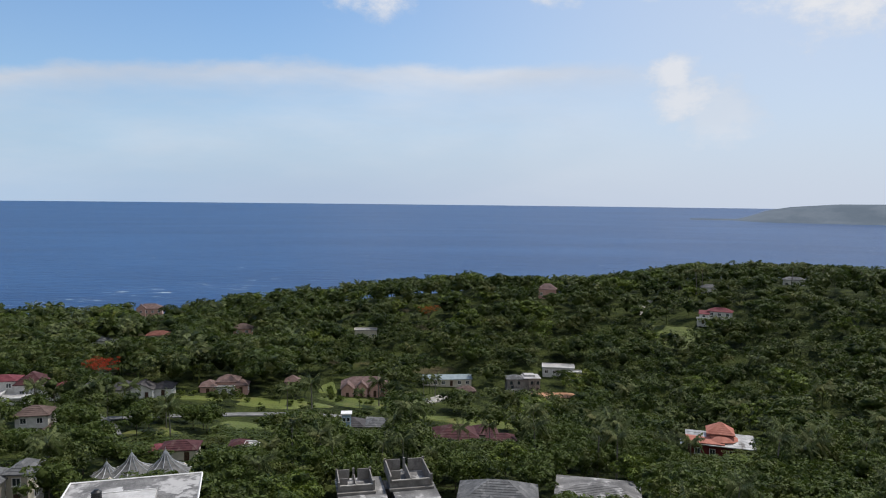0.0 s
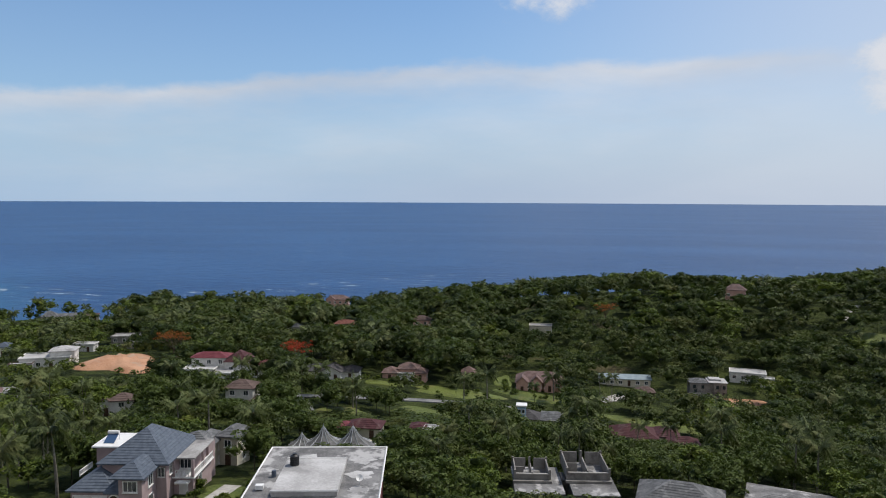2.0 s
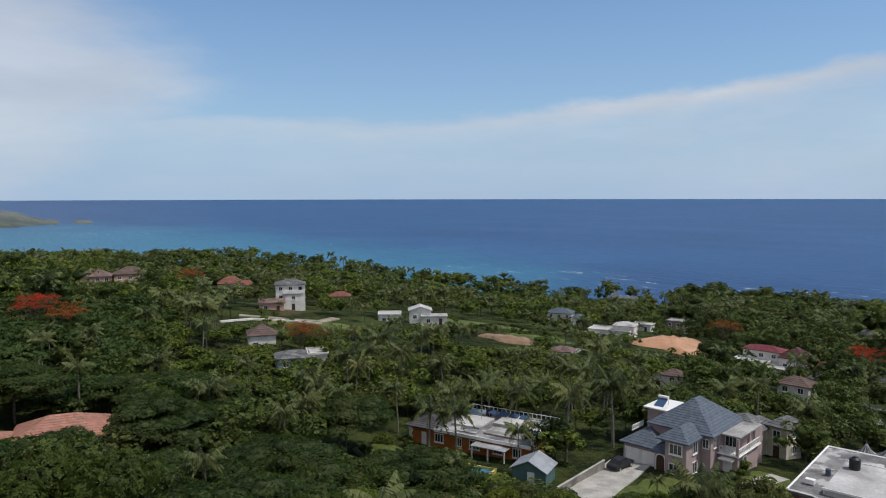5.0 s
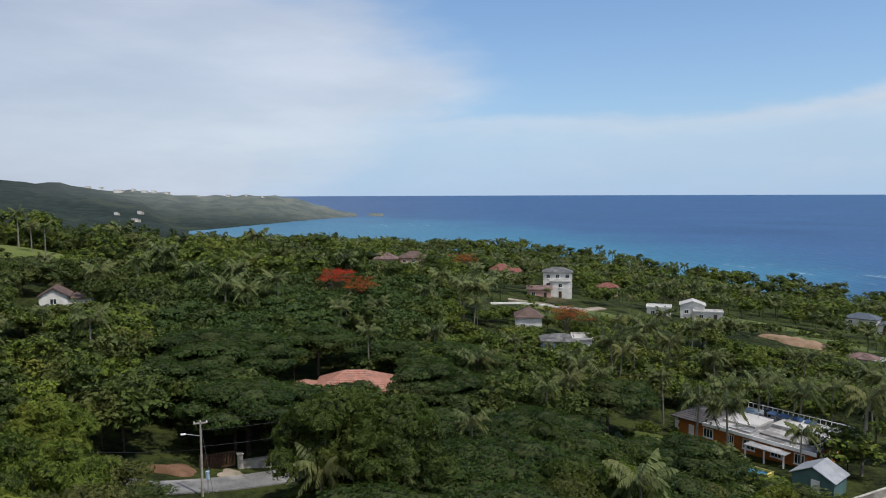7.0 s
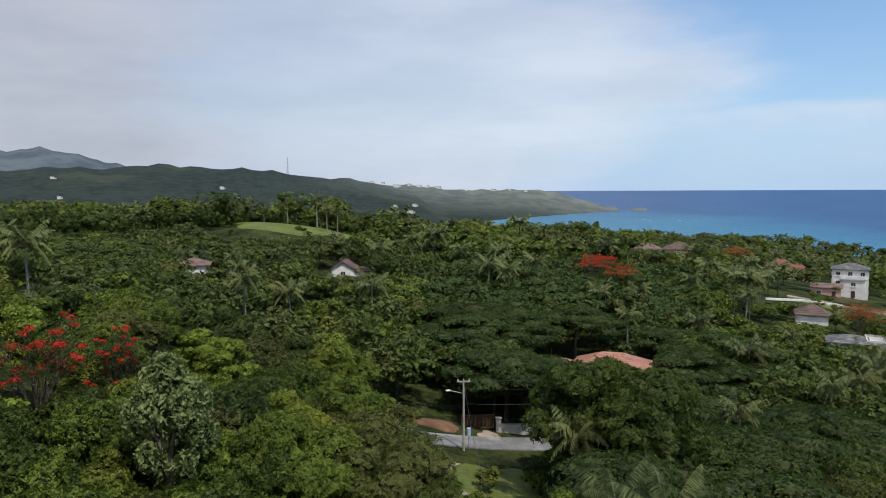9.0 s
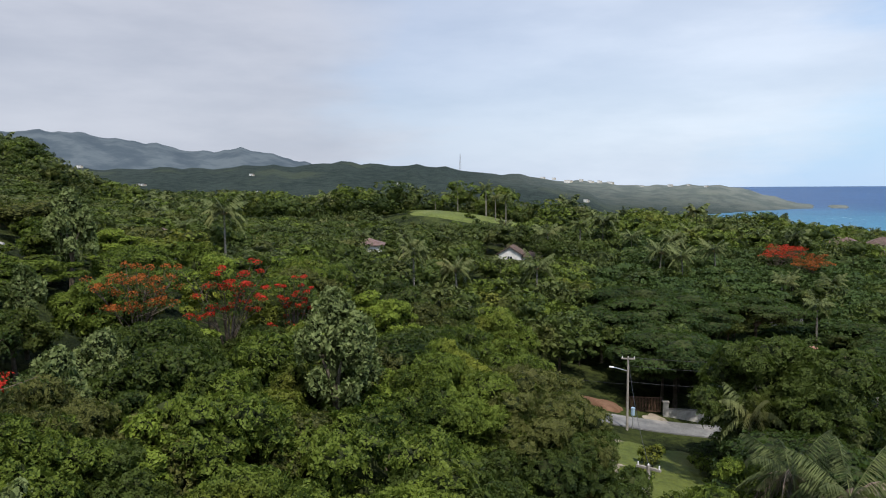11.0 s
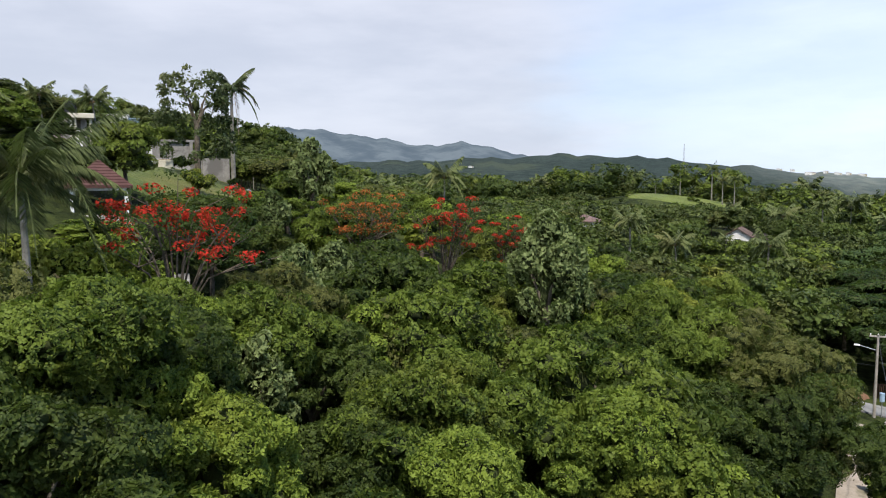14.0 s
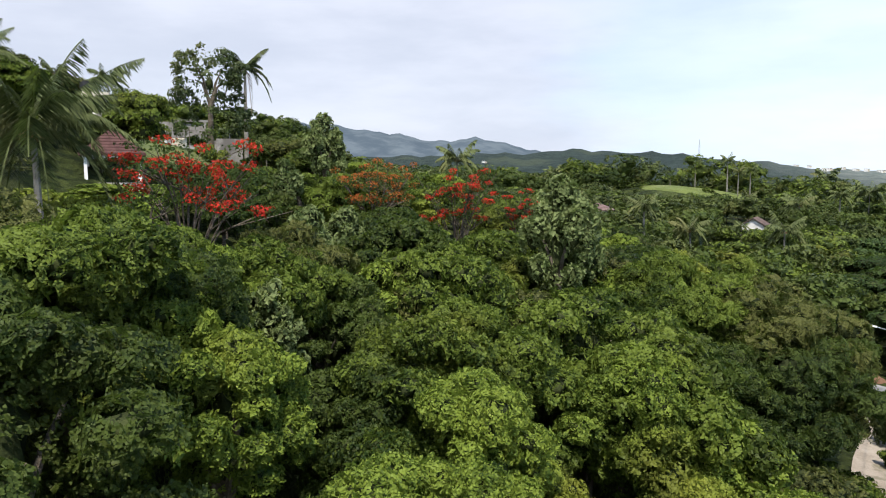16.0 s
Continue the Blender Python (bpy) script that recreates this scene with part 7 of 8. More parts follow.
MID = [broadleaf("broadleaf_tree", "green broadleaf tree with a full crown", DICE, 3.4 + 0.5 * (k % 3), 7.5 + 0.8 * (k % 4), (LEAF, LEAF_DEEP, LEAF_DEEP, LEAF_BRIGHT, LEAF_OLIVE)[k], 1700, 0.50, 18, 0.9, 0.1, 0.70, 0.28, torn=5.4) for k in range(5)]
SPREADING = [broadleaf("rain_tree", "wide flat-topped tree with layered feathery foliage", DICE, 6.2, 8.0, LEAF_FEATHER, 3200, 0.50, 36, 0.34, 0.0, 0.70, 0.25, torn=5.6, upward=0.9) for k in range(3)]


def thin_model(dice, wide, tall, count, size, lumps, flat=0.9):
    """The same kind of crown with fewer, larger blades, for trees farther off."""
    c, r = crown_lumps(dice, wide, tall * 0.75, lumps, flat, 0.33)
    c[:, 2] += tall * 0.2
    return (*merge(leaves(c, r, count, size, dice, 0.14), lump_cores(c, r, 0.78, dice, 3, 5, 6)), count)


PALMS = [palm("coconut_palm", "tall coconut palm with arching fronds", DICE, 8.0 + 1.5 * k, 0.06 * (k - 1), 21, 3.6, 1.1, 14, 0.15, 0.9, nuts=True) for k in range(3)]
ROYALS = [palm("royal_palm", "tall royal palm with a pale smooth trunk", DICE, 10.0 + 1.0 * k, 0.0, 18, 3.0, 1.0, 13, 0.19, 1.0, shaft=True) for k in range(2)]


OPEN_VIEWS = [(*v, 74) if len(v) == 4 else v for v in OPEN_TO]


def limit(x, y, tall):
    """How tall a tree may stand here below the camera's sight lines to the houses and lawns."""
    for cx, cy, r in CLEAR:
        if (x - cx) ** 2 + (y - cy) ** 2 < r * r:
            return 0.0
    z, d = z_at(x, y), math.hypot(x, y)
    for hx, hy, half, foot, eye in OPEN_VIEWS:
        hd = math.hypot(hx, hy)
        if d >= hd or d < 12:
            continue
        off = abs(x * hy - y * hx) / hd
        if x * hx + y * hy > 0 and off < half * d / hd + 1.6 + 0.006 * d:
            tall = min(tall, max(eye + (foot - eye) * d / hd - z, 4.6 if half > 40 else -9.0))
    return tall


def height_of(model):
    return max((c.matrix_basis @ Vector(v)).z for c in model.children for v in c.bound_box)


TALL = {m: height_of(m) for m in CLOSE + NEAR + NEAR_PALE + MID + SPREADING + PALMS + ROYALS}


def spots(r0, r1, a0, a1, gap, dice):
    """Jittered places on rings, about a gap apart, between two bearings."""
    r = r0
    while r < r1:
        k = max(1, int(math.radians(a1 - a0) * r / gap))
        for i in range(k):
            a = math.radians(a0 + (a1 - a0) * (i + dice.random()) / k)
            q = r + gap * (dice.random() - 0.5)
            yield -math.sin(a) * q, math.cos(a) * q
        r += gap * 0.9


# trees with a place of their own
def flame_tree(x, y, top, wide, label, bloom, share, dice, rich=0.46, petal=0.13):
    """A wide open umbrella of feathery leaves with clusters of red flowers on bare grey limbs."""
    z = z_at(x, y)
    tall = top - z
    ob = thing("flame_tree", x, y, z, 0, label, "tree")
    bm = shape()
    fork = Vector((0, 0, tall * 0.36))
    rod(bm, (0, 0, -0.5), fork, 0.17, 0.13, 8)
    ends = []
    for k in range(20):
        a = k * 0.49 + dice.random() * 0.4
        d = wide * (0.2 + 0.72 * dice.random())
        end = Vector((math.cos(a) * d, math.sin(a) * d, tall * (0.60 + 0.38 * dice.random() ** 0.8)))
        elbow = fork.lerp(end, 0.45) + Vector((0, 0, tall * 0.08))
        rod(bm, fork, elbow, 0.05, 0.035, 6), rod(bm, elbow, end, 0.035, 0.012, 5)
        ends.append(end)
        for _ in range(3):
            tip = elbow.lerp(end, 0.5) + Vector((dice.normal(), dice.normal(), 0.4 + 0.3 * dice.random())) * wide * 0.2
            rod(bm, elbow.lerp(end, 0.3), tip, 0.03, 0.012, 4)
            ends.append(tip)
    part("trunk", bm, BARK, ob)
    c = np.array([tuple(e) for e in ends])
    size = wide * 0.2
    r = np.array([(size * (0.7 + 0.6 * dice.random()), size, size * 0.28) for _ in ends])
    v, f = leaves(c, r, 5200, 0.13, dice, 0.45)
    crown = new("crown", quads("crown", v, f, LEAF_FEATHER))
    crown.parent = ob
    pick = dice.random(len(c)) < share
    c2 = c[pick] + np.array([0, 0, size * 0.2])
    v, f = leaves(c2, r[pick] * (rich, rich, 0.9), 4200, petal, dice, 0.5)
    blooms = new("blossom", quads("blossom", v, f, bloom))
    blooms.parent = ob
    tagged(blooms, "clusters of vermilion flowers")
    CLEAR.append((x, y, wide * 0.55))
    OPEN_VIEWS.append((x, y, wide * 0.7, top - min(tall * 0.32, 3.6), 61))
    return ob


flame_tree(-12.6, -25.6, 62.5, 3.7, "flame tree in full scarlet bloom with bare grey limbs", BLOOM, 0.6, DICE)
flame_tree(-28.6, -31.6, 61.5, 3.3, "flame tree with fading orange-red blossom", BLOOM_SOFT, 0.9, DICE)
flame_tree(-34.6, -30.2, 60.9, 3.1, "flame tree with scattered bright red blossom", BLOOM, 0.6, DICE)
flame_tree(-39.4, -28.4, 59.9, 2.0, "small flame tree with a few red flowers", BLOOM, 0.4, DICE)
for fx, fy, fw, fb in ((-178, 8, 6.5, BLOOM), (-170, 14, 5, BLOOM_SOFT), (-104, 214, 6, BLOOM), (-150, 214, 7, BLOOM_SOFT), (-152, 60, 5, BLOOM_SOFT), (-262, 62, 6, BLOOM_SOFT), (-6, 330, 5, BLOOM_SOFT)):
    flame_tree(fx, fy, z_at(fx, fy) + 9.5, fw, "wide flame tree with a red flowering top", fb, 0.8, DICE, 0.62, 0.22)


def set_tree(model, x, y, foot, tall, turn=0.0, wide=0.0):
    """A tree at a known place: its model's first use, or a copy."""
    m = pose(x, y, foot, 0, 0, turn) @ Matrix.Diagonal((max(tall / TALL[model], wide), max(tall / TALL[model], wide), tall / TALL[model], 1))
    if model in USED:
        copy_thing(model, m).matrix_basis = m
    else:
        USED.append(model)
        model.matrix_basis = m
    CLEAR.append((x, y, 1.6))


USED = []
NEAR_PALM = palm("coconut_palm", "full coconut palm with long drooping grey-green fronds", DICE, 5.6, 0.04, 26, 3.8, 0.85, 62, 0.12, 0.68, nuts=True)
TALL_ROYAL = palm("royal_palm", "slender palm with a tall pale trunk and ragged crown", DICE, 8.6, -0.02, 15, 2.5, 0.66, 60, 0.16, 1.0, full=1.1)
v, f = palm_crown(DICE, 4, 2.3, 0.6, 40, 2.0, (-0.15, -0.05, 8.3), 1.0)
withered = new("dead_fronds", quads("dead_fronds", v, f, DRY))
withered.parent = TALL_ROYAL
tagged(withered, "brown withered fronds")
BIG_LEAF = broadleaf("breadfruit_tree", "tall open tree with large dark glossy leaves", DICE, 3.3, 9.5, LEAF_GLOSS, 2600, 0.44, 80, 1.0, 0.4, 0.22, 0.13, 1.4, 0.35, 900, 4.2)
ROUND = broadleaf("garden_tree", "small garden tree clipped into a dense round crown", DICE, 2.0, 4.6, LEAF, 3000, 0.30, 26, 0.85, 0.1, 0.82, 0.30, 0.5, torn=9.0)
YELLOWISH = broadleaf("croton_bush", "yellow-green bush with bright new leaves", DICE, 1.6, 3.4, LEAF_BRIGHT, 1800, 0.30, 14, 1.0, 0.2, 0.6, fine=900, torn=8.0)
for m in (NEAR_PALM, TALL_ROYAL, BIG_LEAF, ROUND, YELLOWISH):
    TALL[m] = height_of(m)
v, f = palm_crown(DICE, 8, 3.3, 0.8, 54, 1.6, (0.2, 0.05, 5.5), 0.42)
lower = new("lower_fronds", quads("lower_fronds", v, f, FROND))
lower.parent = NEAR_PALM
for px, py, top in ((-11.2, -29.6, 59.8), (-13.2, -31.6, 60.0), (-9.0, -30.4, 60.2)):
    set_tree(YELLOWISH, px, py, z_at(px, py) - 0.2, top - z_at(px, py), 60 * px, 0.9)
set_tree(NEAR_PALM, -7.5, -26.2, 56.4, TALL[NEAR_PALM] * 1.02, 40)
set_tree(NEAR_PALM, -8.2, -40.0, 60.6, 8.6, 200)
set_tree(TALL_ROYAL, -41.6, -64.8, 61.6, 12.4, 30)
set_tree(BIG_LEAF, -34.2, -59.4, 62.6, 10.2, 0)
set_tree(ROUND, -20.3, -44.6, 60.8, 5.0, 0)
set_tree(NEAR_PALE[0], -29.6, -19.2, 51.0, 9.6, 60)
set_tree(NEAR_PALE[0], -12.2, -19.6, 51.0, 6.0, 200)
set_tree(NEAR_PALE[0], -35.6, -45.2, 57.4, 8.2, 120)
set_tree(NEAR_PALE[0], -25.2, -36.2, 56.6, 5.0, 10)
set_tree(YELLOWISH, -23.4, -8.4, 46.6, 5.2, 0)
set_tree(YELLOWISH, -21.8, -8.0, 46.4, 3.6, 40)
set_tree(YELLOWISH, -9.6, -26.6, 56.2, 3.6, 90)
set_tree(YELLOWISH, -33.0, 2.5, 43.6, 4.2, 90)
set_tree(CLOSE[3], -41.2, 1.2, z_at(-41.2, 1.2) - 0.2, 50.2 - z_at(-41.2, 1.2), 30, 0.9)
set_tree(PALMS[0], -53.6, 28.2, 38.2, 10.0, 0)
set_tree(PALMS[2], -58.2, 7.6, 40.2, 7.2, 90)
set_tree(PALMS[1], -69.0, -58.8, 54.6, 10.6, 0)
set_tree(PALMS[0], -30.6, -71.4, 65.0, 6.4, 140)
set_tree(PALMS[2], -26.9, -74.6, 65.2, 6.6, 20)
set_tree(NEAR_PALM, -12.4, -50.0, 63.6, 6.2, 250)
YOUNG_PALM = palm("young_palm", "young palm with stiff upright fronds and no trunk yet", DICE, 0.5, 0.0, 16, 2.4, 0.7, 24, 0.14, 0.35)
TALL[YOUNG_PALM] = height_of(YOUNG_PALM)
for px, py, pz, ph in ((-28.6, -44.0, 59.6, 2.6), (-25.0, -42.4, 59.2, 1.8), (-30.4, -45.6, 59.4, 2.0)):
    set_tree(YOUNG_PALM, px, py, z_at(px, py) - 0.1, ph, 80 * px)
for px, py, ph in ((-22.5, -43.5, 1.9), (-25.4, -42.6, 2.3), (-27.6, -44.0, 2.0), (-29.6, -45.4, 2.6), (-24.4, -45.8, 1.6), (-31.6, -47.6, 2.4), (-45.4, -61.6, 3.4), (-47.8, -59.6, 3.8), (-43.6, -66.6, 3.0), (-50.2, -57.4, 3.6), (-22.6, -41.0, 2.2), (-18.0, -46.8, 2.6), (-14.0, -47.5, 2.2)):
    set_tree(ROUND, px, py, z_at(px, py) - 0.2, ph, 70 * px, 0.85)
for px, py, ph in ((-88.7, 54.8, 10.4), (-86.4, 58.2, 10.2), (-76.2, 61.8, 8.6), (-103.2, 57.7, 10.0), (-43.0, 57.7, 11.6), (-96.0, 70.0, 11.0), (-99.0, 66.0, 10.0), (-92.0, 74.0, 10.5), (-58.3, 0.9, 9.6)):
    set_tree(PALMS[int(DICE.integers(3))], px, py, z_at(px, py) - 0.2, ph, 360 * DICE.random())
# broad trees that hide the road and the bungalow from lower down
for px, py, top, k in ((-60, 7.5, 53.2, 1), (-61.5, 3.0, 53.6, 1), (-48.5, 0.6, 46.6, 3)):
    set_tree(NEAR[k], px, py, z_at(px, py) - 0.2, top - z_at(px, py), 70 * px)
CLEAR.append((-52, -3.5, 6.5)), CLEAR.append((-60, -4.8, 6.5)), CLEAR.append((-45, -3.4, 5.0))
DRY_PALM = palm("coconut_palm", "palm with a skirt of dead grey-brown hanging fronds", DICE, 6.2, 0.05, 22, 3.2, 0.95, 34, 0.14, 0.9)
v, f = palm_crown(DICE, 15, 2.8, 0.8, 26, 2.6, (0.3, 0.1, 6.0))
skirt = new("dead_fronds", quads("dead_fronds", v, f, DRY))
skirt.parent = DRY_PALM
tagged(skirt, "dry hanging grey-brown fronds")
TALL[DRY_PALM] = height_of(DRY_PALM)
set_tree(DRY_PALM, -40.2, 2.9, 43.4, TALL[DRY_PALM] * 1.05, 0)
set_tree(DRY_PALM, -36.0, 5.1, 44.4, TALL[DRY_PALM], 130)
for px, py, ph in ((-232, -92, 11), (-222, -78, 13), (-214, -72, 10), (-240, -104, 9), (-206, -66, 11)):
    set_tree(ROYALS[int(DICE.integers(2))], px, py, z_at(px, py) - 0.2, ph, 360 * DICE.random())
for px, py in ((-43, 196), (-84, 176), (-80, 180), (-98, 168), (-95, 172), (-101, 174), (-20, 226), (-2, 244), (-6, 246), (12, 168), (4, 160), (34, 150), (44, 158), (54, 150), (-66, 168), (-62, 160), (-38, 206)):
    set_tree(PALMS[int(DICE.integers(3))], px, py, z_at(px, py) - 0.2, 9 + 3 * DICE.random(), 360 * DICE.random())

for px, py, ph in ((118, 352, 13), (126, 350, 15), (131, 356, 14), (137, 348, 12), (170, 344, 11), (182, 338, 12), (190, 342, 11), (199, 336, 12), (206, 330, 12), (-52, 440, 13), (-46, 436, 12), (-58, 442, 12)):
    set_tree(PALMS[int(DICE.integers(3))], px, py, z_at(px, py) - 0.2, ph, 360 * DICE.random())
# shrubs round the lawns
SHRUB = broadleaf("shrub", "rounded green garden shrub at the edge of a lawn", DICE, 1.3, 1.9, LEAF, 240, 0.42, 9, 1.0, 0.1, 0.75, 0.36, torn=5.0)
TALL[SHRUB] = height_of(SHRUB)
for lx, ly, lw, lh in ((-28, 230, 11, 5), (-52, 214, 14, 6), (-42, 182, 10, 5), (-74, 210, 10, 4), (14, 216, 16, 4), (-200, 142, 16, 7), (-196, 70, 10, 6), (-54, 88, 5, 5), (-94, 51, 8, 5), (-172, 150, 13, 7), (-52, -3.5, 14, 4.5), (-218, -86, 16, 22), (-32.5, -57, 9, 11)):
    for k in range(9):
        a, q = 6.283 * DICE.random(), 0.55 + 0.45 * DICE.random()
        sx, sy = lx + math.cos(a) * lw * q, ly + math.sin(a) * lh * q
        set_tree(SHRUB, sx, sy, z_at(sx, sy), 0.9 + 1.3 * DICE.random(), 360 * DICE.random())
        CLEAR.pop()
for k in range(9):
    sx, sy = -35.5 - 0.35 * k, 228 + 1.7 * k
    set_tree(SHRUB, sx, sy, z_at(sx, sy), 1.7, 50 * k)
    CLEAR.pop()
# the tall edge of the thicket beside the track
for px, py, top, k in ((-33.8, -14.6, 57.0, 4), (-36.0, -12.0, 55.4, 0), (-34.6, -9.6, 55.8, 2), (-33.0, -8.0, 54.6, 5), (-29.6, -10.2, 53.4, 1), (-31.0, -12.4, 55.4, 0), (-37.6, -16.0, 56.4, 3), (-40.5, -13.2, 54.6, 2)):
    set_tree(CLOSE[k], px, py, z_at(px, py) - 0.2, top - z_at(px, py), 77 * px, 1.05)
# the thicket in front of the garden, and the open track beside it
for px, py, top, k in ((-5.0, -17.8, 60.0, 0), (-2.4, -15.6, 59.0, 1), (-7.8, -20.6, 59.6, 5), (-3.4, -20.8, 60.6, 2), (-9.9, -22.8, 59.0, 0), (-11.6, -22.0, 58.4, 3), (-14.0, -22.6, 58.6, 4), (-16.2, -24.0, 58.8, 2)):
    set_tree(CLOSE[k], px, py, z_at(px, py) - 0.2, top - z_at(px, py), 77 * px, 0.95)
for k in range(12):
    CLEAR.append((-36 - 2.6 * k, -5.6 - 0.38 * k, 3.4))
# the slope close by, below the lookout
LEAFY, EXTRA = [], []
for x, y in spots(13, 46, 90, 175, 3.9, DICE):
    d = math.hypot(x, y)
    az = math.degrees(math.atan2(-x, y))
    # darker-leaved trees chosen by bearing, as painted cloud shade
    shady = DICE.random() < (0.25 if az < 104 else 0.15 if az > 148 else 0.05)
    if d < 19.5:
        model = CLOSE[int(DICE.choice((3, 6, 3, 6, 0)))]
    elif d < 28 and az > 141:
        model = CLOSE[int(DICE.choice((1, 5, 1, 5, 0)))]
    else:
        model = NEAR_PALE[0] if DICE.random() < 0.03 else CLOSE[int(DICE.choice((1, 5)) if shady else DICE.integers(7))] if d < 25 else NEAR[1 if shady else int(DICE.integers(5))]
    roof = 48.8 - 0.40 * max(y, -30.0) - 0.10 * (x + 15) + 0.2 * max(x + 15, 0.0) 
    big = DICE.random() < 0.38
    roof += (0.6 if big else -2.2) + 1.8 * DICE.random()
    roof += 2.6 * math.exp(-((x + 6) ** 2) / 70 - ((y + 17.5) ** 2) / 25)
    if y < -21 and x > -16:
        roof = min(roof, 58.6 + 1.2 * DICE.random())
    tall = limit(x, y, min(max(roof - z_at(x, y), 2.2), 9.5))
    if tall > 1.2:
        set_tree(model, x, y, z_at(x, y) - 0.15, tall, 360 * DICE.random(), 1.0 if big else 0.75)
        CLEAR.pop()
# the middle ground
for a0, a1, r0 in ((112, 175, 46), (58, 112, 34), (-40, 58, 55)):
    for x, y in spots(r0, 190, a0, a1, 6.4, DICE):
        luck, d, az = DICE.random(), math.hypot(x, y), math.degrees(math.atan2(-x, y))
        if 38 < az < 80 and d > 122:
            # the sunny gardens by the coast: palms, low trees and gaps, with leaf tones brightened for sunlight
            if luck < 0.38:
                model, tall = PALMS[int(DICE.integers(3))], limit(x, y, 9 + 3.5 * DICE.random())
            elif luck < 0.97:
                model, tall = MID[(3, 3, 0)[int(DICE.integers(3))]], limit(x, y, 4.2 + 3.2 * DICE.random())
            else:
                continue
        elif luck < (0.17 if az < 98 else 0.10) and d > 72:
            model = PALMS[int(DICE.integers(3))] if DICE.random() < 0.75 else ROYALS[int(DICE.integers(2))]
            tall = limit(x, y, 9.5 + 4 * DICE.random())
        elif luck < 0.62 and a0 == 58 and az < 101 and d > 62 or luck < 0.17 and az < 101:
            model, tall = SPREADING[int(DICE.integers(3))], limit(x, y, 7.0 + 2.5 * DICE.random())
        else:
            # share of deep-leaved trees set by bearing to imitate cloud shadow
            model, tall = MID[int(DICE.integers(1, 3)) if luck < (0.12 if az > 101 else 0.93 if a0 == 58 else 0.97 if az < -18 else 0.85) else int(DICE.integers(5))], limit(x, y, 5.5 + 4.0 * DICE.random())
        if d < 72 and model in MID:
            model = NEAR[1 if az < 101 and luck < 0.8 else int(DICE.choice((0, 2, 3, 4)))]
        if tall != 0.0 and -3.0 < tall <= 1.6:
            model, tall = MID[int(DICE.integers(5))], 1.2 + 0.8 * DICE.random()
        if tall > 1.1:
            LEAFY.append((d, model, x, y, tall))
LEAFY.sort(key=lambda row: row[0])
count = {}
for d, model, x, y, tall in LEAFY:
    kind = "palm" if model in PALMS + ROYALS else "wide" if model in SPREADING else "leafy"
    count[kind] = count.get(kind, 0) + 1
    if count[kind] <= {"palm": 170, "wide": 50, "leafy": 170}[kind]:
        set_tree(model, x, y, z_at(x, y) - 0.15, tall, 360 * DICE.random(), 1.2 if model in NEAR else 0.95 if kind == "leafy" else 0.0)
    else:
        EXTRA.append((model, x, y, tall))

# woods farther off, too many to count
def wood_models(dice, lumps, blades, size, rings, sides):
    out = []
    for k in range(7):
        c, r = crown_lumps(dice, 4.5, 6.5, lumps, 0.95, 0.32)
        c[:, 2] += 1.2
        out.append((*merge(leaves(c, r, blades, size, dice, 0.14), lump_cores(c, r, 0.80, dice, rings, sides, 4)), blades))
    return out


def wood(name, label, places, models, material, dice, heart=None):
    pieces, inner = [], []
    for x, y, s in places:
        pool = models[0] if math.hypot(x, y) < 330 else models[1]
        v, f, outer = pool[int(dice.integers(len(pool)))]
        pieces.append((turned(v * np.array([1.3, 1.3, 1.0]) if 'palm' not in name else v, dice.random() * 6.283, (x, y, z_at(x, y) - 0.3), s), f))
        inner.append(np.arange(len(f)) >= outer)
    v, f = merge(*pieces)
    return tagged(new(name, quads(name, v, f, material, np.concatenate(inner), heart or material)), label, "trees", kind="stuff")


def post(tall, r):
    v = np.array([[-r, 0, -0.5], [r, 0, -0.5], [r * 0.6, 0, tall], [-r * 0.6, 0, tall], [0, -r, -0.5], [0, r, -0.5], [0, r * 0.6, tall], [0, -r * 0.6, tall]], float)
    return v, np.array([[0, 1, 2, 3], [4, 5, 6, 7]])


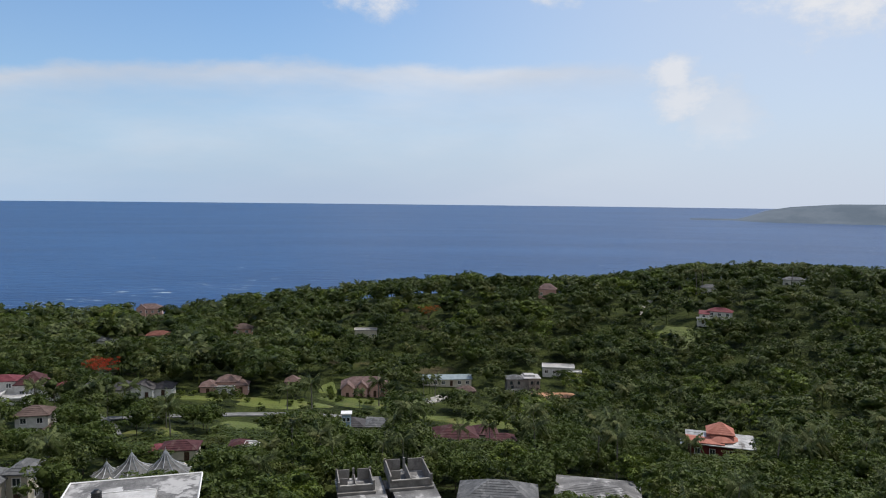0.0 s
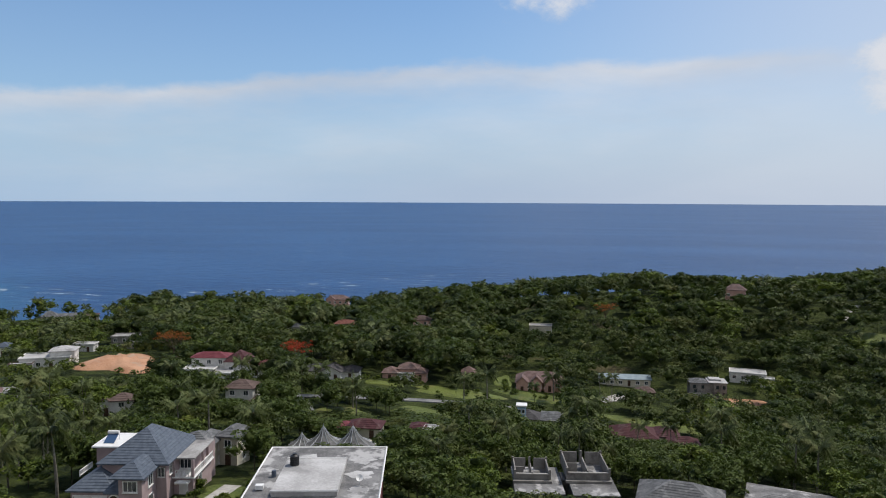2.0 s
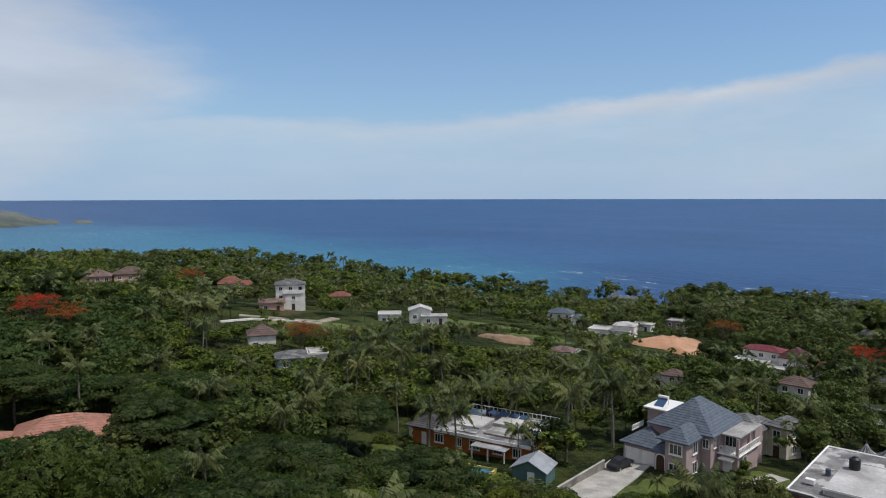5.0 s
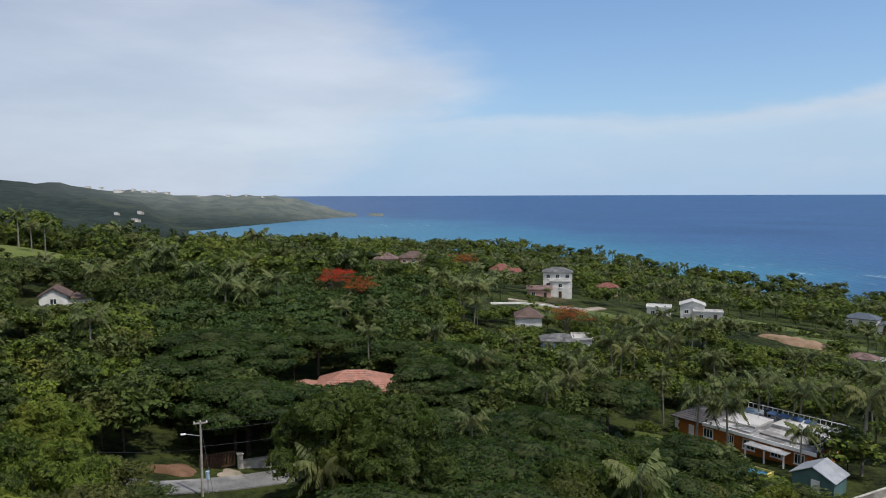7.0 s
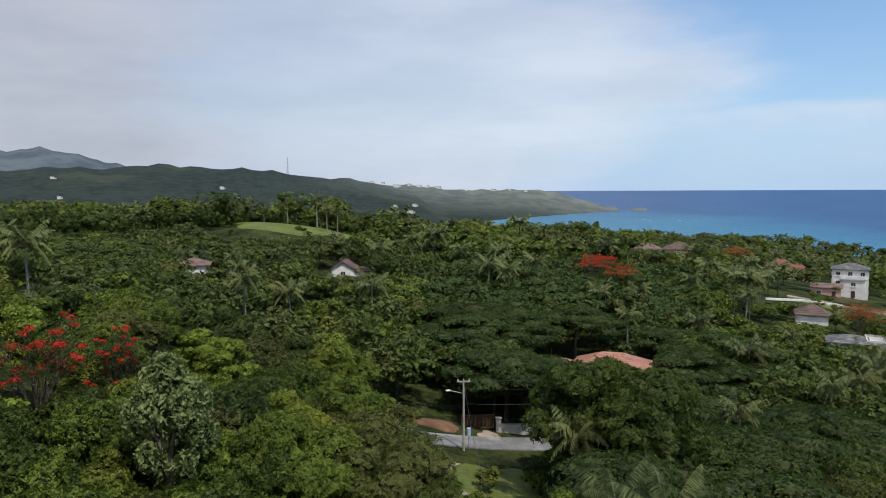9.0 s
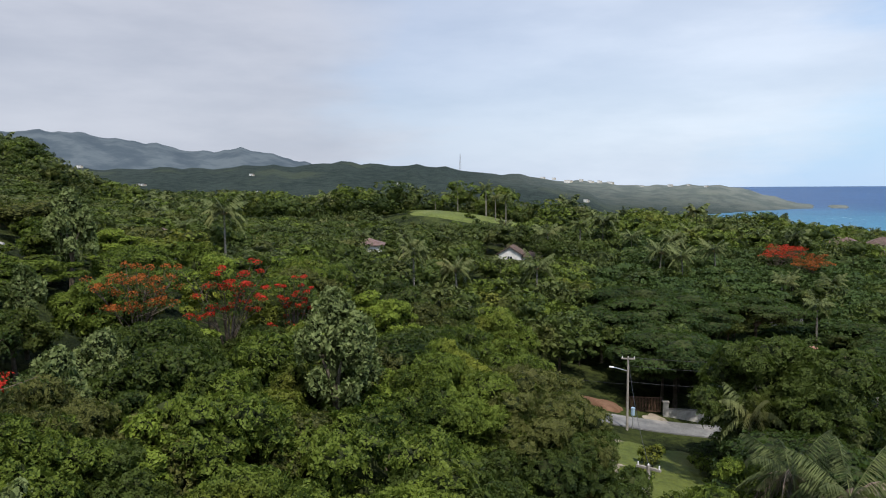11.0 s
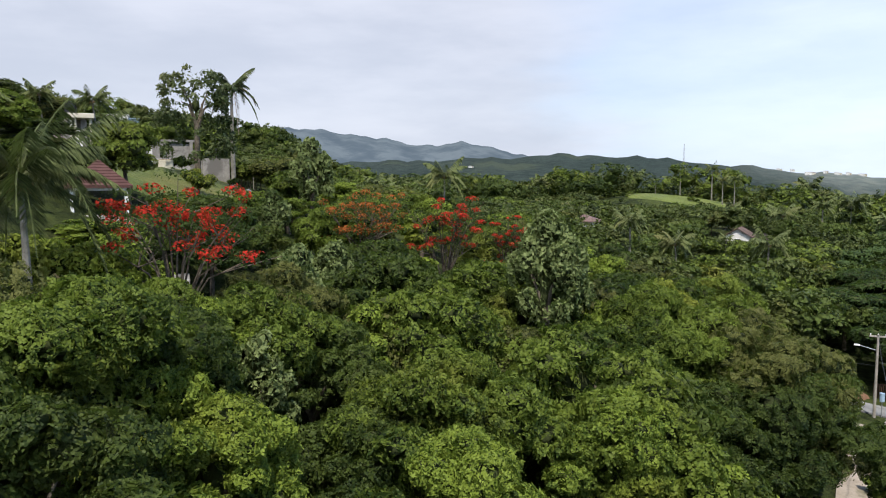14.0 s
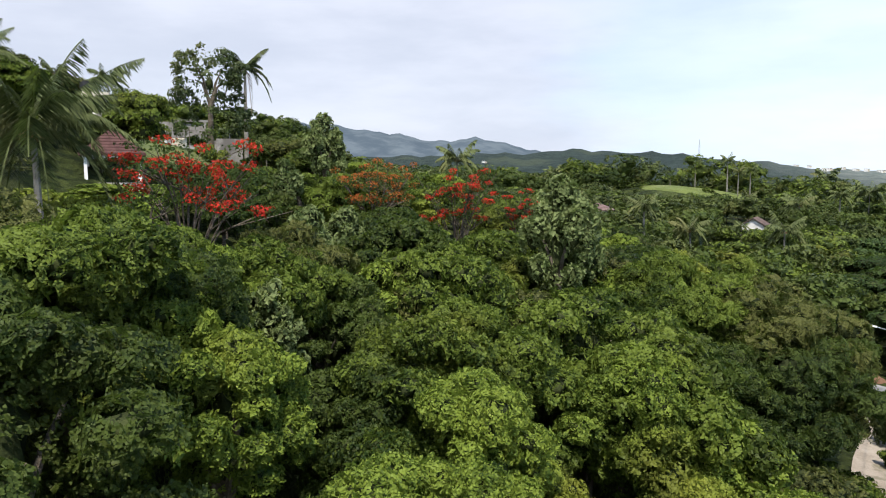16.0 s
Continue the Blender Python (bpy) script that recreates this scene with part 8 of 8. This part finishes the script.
THIN = [thin_model(DICE, 4.0, 8.0, 400, 0.86, 12) for _ in range(5)]
THIN_WIDE = [thin_model(DICE, 6.2, 8.0, 560, 0.95, 20, 0.36) for _ in range(3)]
palm_thin = []
for k in range(3):
    v, f = palm_crown(DICE, 19, 3.3, 1.15, 7, 0.95, (0, 0, 9.0), 1.05)
    palm_thin.append((v, f, len(f)))
kinds = {}
for model, x, y, tall in EXTRA:
    key = "palm" if model in PALMS + ROYALS else "wide" if model in SPREADING else ("green", "deep", "deep", "bright", "green")[MID.index(model) if model in MID else NEAR.index(model)]
    kinds.setdefault(key, []).append((x, y, tall))
for key, rows in kinds.items():
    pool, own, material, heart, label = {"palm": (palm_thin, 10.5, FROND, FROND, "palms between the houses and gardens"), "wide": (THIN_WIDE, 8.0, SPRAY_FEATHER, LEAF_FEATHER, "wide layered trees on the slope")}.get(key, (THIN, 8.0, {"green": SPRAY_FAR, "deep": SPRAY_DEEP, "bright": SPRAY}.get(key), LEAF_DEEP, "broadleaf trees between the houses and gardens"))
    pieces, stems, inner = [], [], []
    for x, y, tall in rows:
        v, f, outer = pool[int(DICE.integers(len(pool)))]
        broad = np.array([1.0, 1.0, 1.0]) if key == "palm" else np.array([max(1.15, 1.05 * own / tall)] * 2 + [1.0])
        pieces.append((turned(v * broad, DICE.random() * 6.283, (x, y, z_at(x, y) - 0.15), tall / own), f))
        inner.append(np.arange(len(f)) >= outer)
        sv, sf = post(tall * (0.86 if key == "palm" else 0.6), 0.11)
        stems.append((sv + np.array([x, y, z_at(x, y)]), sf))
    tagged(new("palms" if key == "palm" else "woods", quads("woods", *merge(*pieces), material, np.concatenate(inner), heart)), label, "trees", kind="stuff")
    tagged(new("trunks", quads("trunks", *merge(*stems), BARK_PALE if key == "palm" else BARK)), "trunks of the trees between the houses", "trees", kind="stuff")

far = {0: [], 1: [], 2: []}
tips = []
for a0, a1, r1 in ((-42, 12, 640), (12, 100, 620), (100, 170, 520)):
    for x, y in spots(190, r1, a0, a1, 10.6, DICE):
        z = z_at(x, y)
        if z < 0.2:
            continue
        sunny = 38 < math.degrees(math.atan2(-x, y)) < 82
        # lighter leaf tones on these bearings stand for sunlight on the woods
        sunlit_wood = 38 < math.degrees(math.atan2(-x, y)) < 112
        east = math.degrees(math.atan2(-x, y))
        tall = limit(x, y, (5 if sunny else 9 if 10 < east < 38 else 6 if east < 10 else 7) + 5 * DICE.random())
        if tall == 0.0 or tall < -3.0:
            continue
        tall = max(tall, 1.6 + 0.6 * DICE.random())
        if DICE.random() < (0.42 if sunny else 0.22 if sunlit_wood else 0.15):
            tips.append((x, y, tall / 9.0))
        else:
            far[int(DICE.choice(3, p=(0.25, 0.15, 0.60) if sunlit_wood else (0.28, 0.60, 0.12)))].append((x, y, tall / 7.2))
WOODS = [wood_models(DICE, 12, 230, 0.98, 3, 5), wood_models(DICE, 7, 90, 1.45, 3, 5)]
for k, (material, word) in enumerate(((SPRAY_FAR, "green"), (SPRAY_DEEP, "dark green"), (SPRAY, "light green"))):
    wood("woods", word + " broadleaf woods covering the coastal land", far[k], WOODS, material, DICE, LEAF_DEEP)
palm_far = []
for k in range(3):
    v, f = palm_crown(DICE, 15, 3.4, 1.3, 4, 0.9, (0, 0, 9.0), 1.15)
    t = np.array([[-0.2, 0, 0], [0.2, 0, 0], [0.13, 0, 9], [-0.13, 0, 9], [0, -0.2, 0], [0, 0.2, 0], [0, 0.13, 9], [0, -0.13, 9]], float)
    palm_far.append((*merge((v, f), (t, np.array([[0, 1, 2, 3], [4, 5, 6, 7]]))), len(f) + 2))
wood("palms", "palms standing above the coastal woods", tips, [palm_far, palm_far], FROND, DICE)
hills = [(x, y, 0.9 + 0.5 * DICE.random()) for x, y in spots(600, 1250, 97, 168, 24, DICE) if z_at(x, y) > 2]
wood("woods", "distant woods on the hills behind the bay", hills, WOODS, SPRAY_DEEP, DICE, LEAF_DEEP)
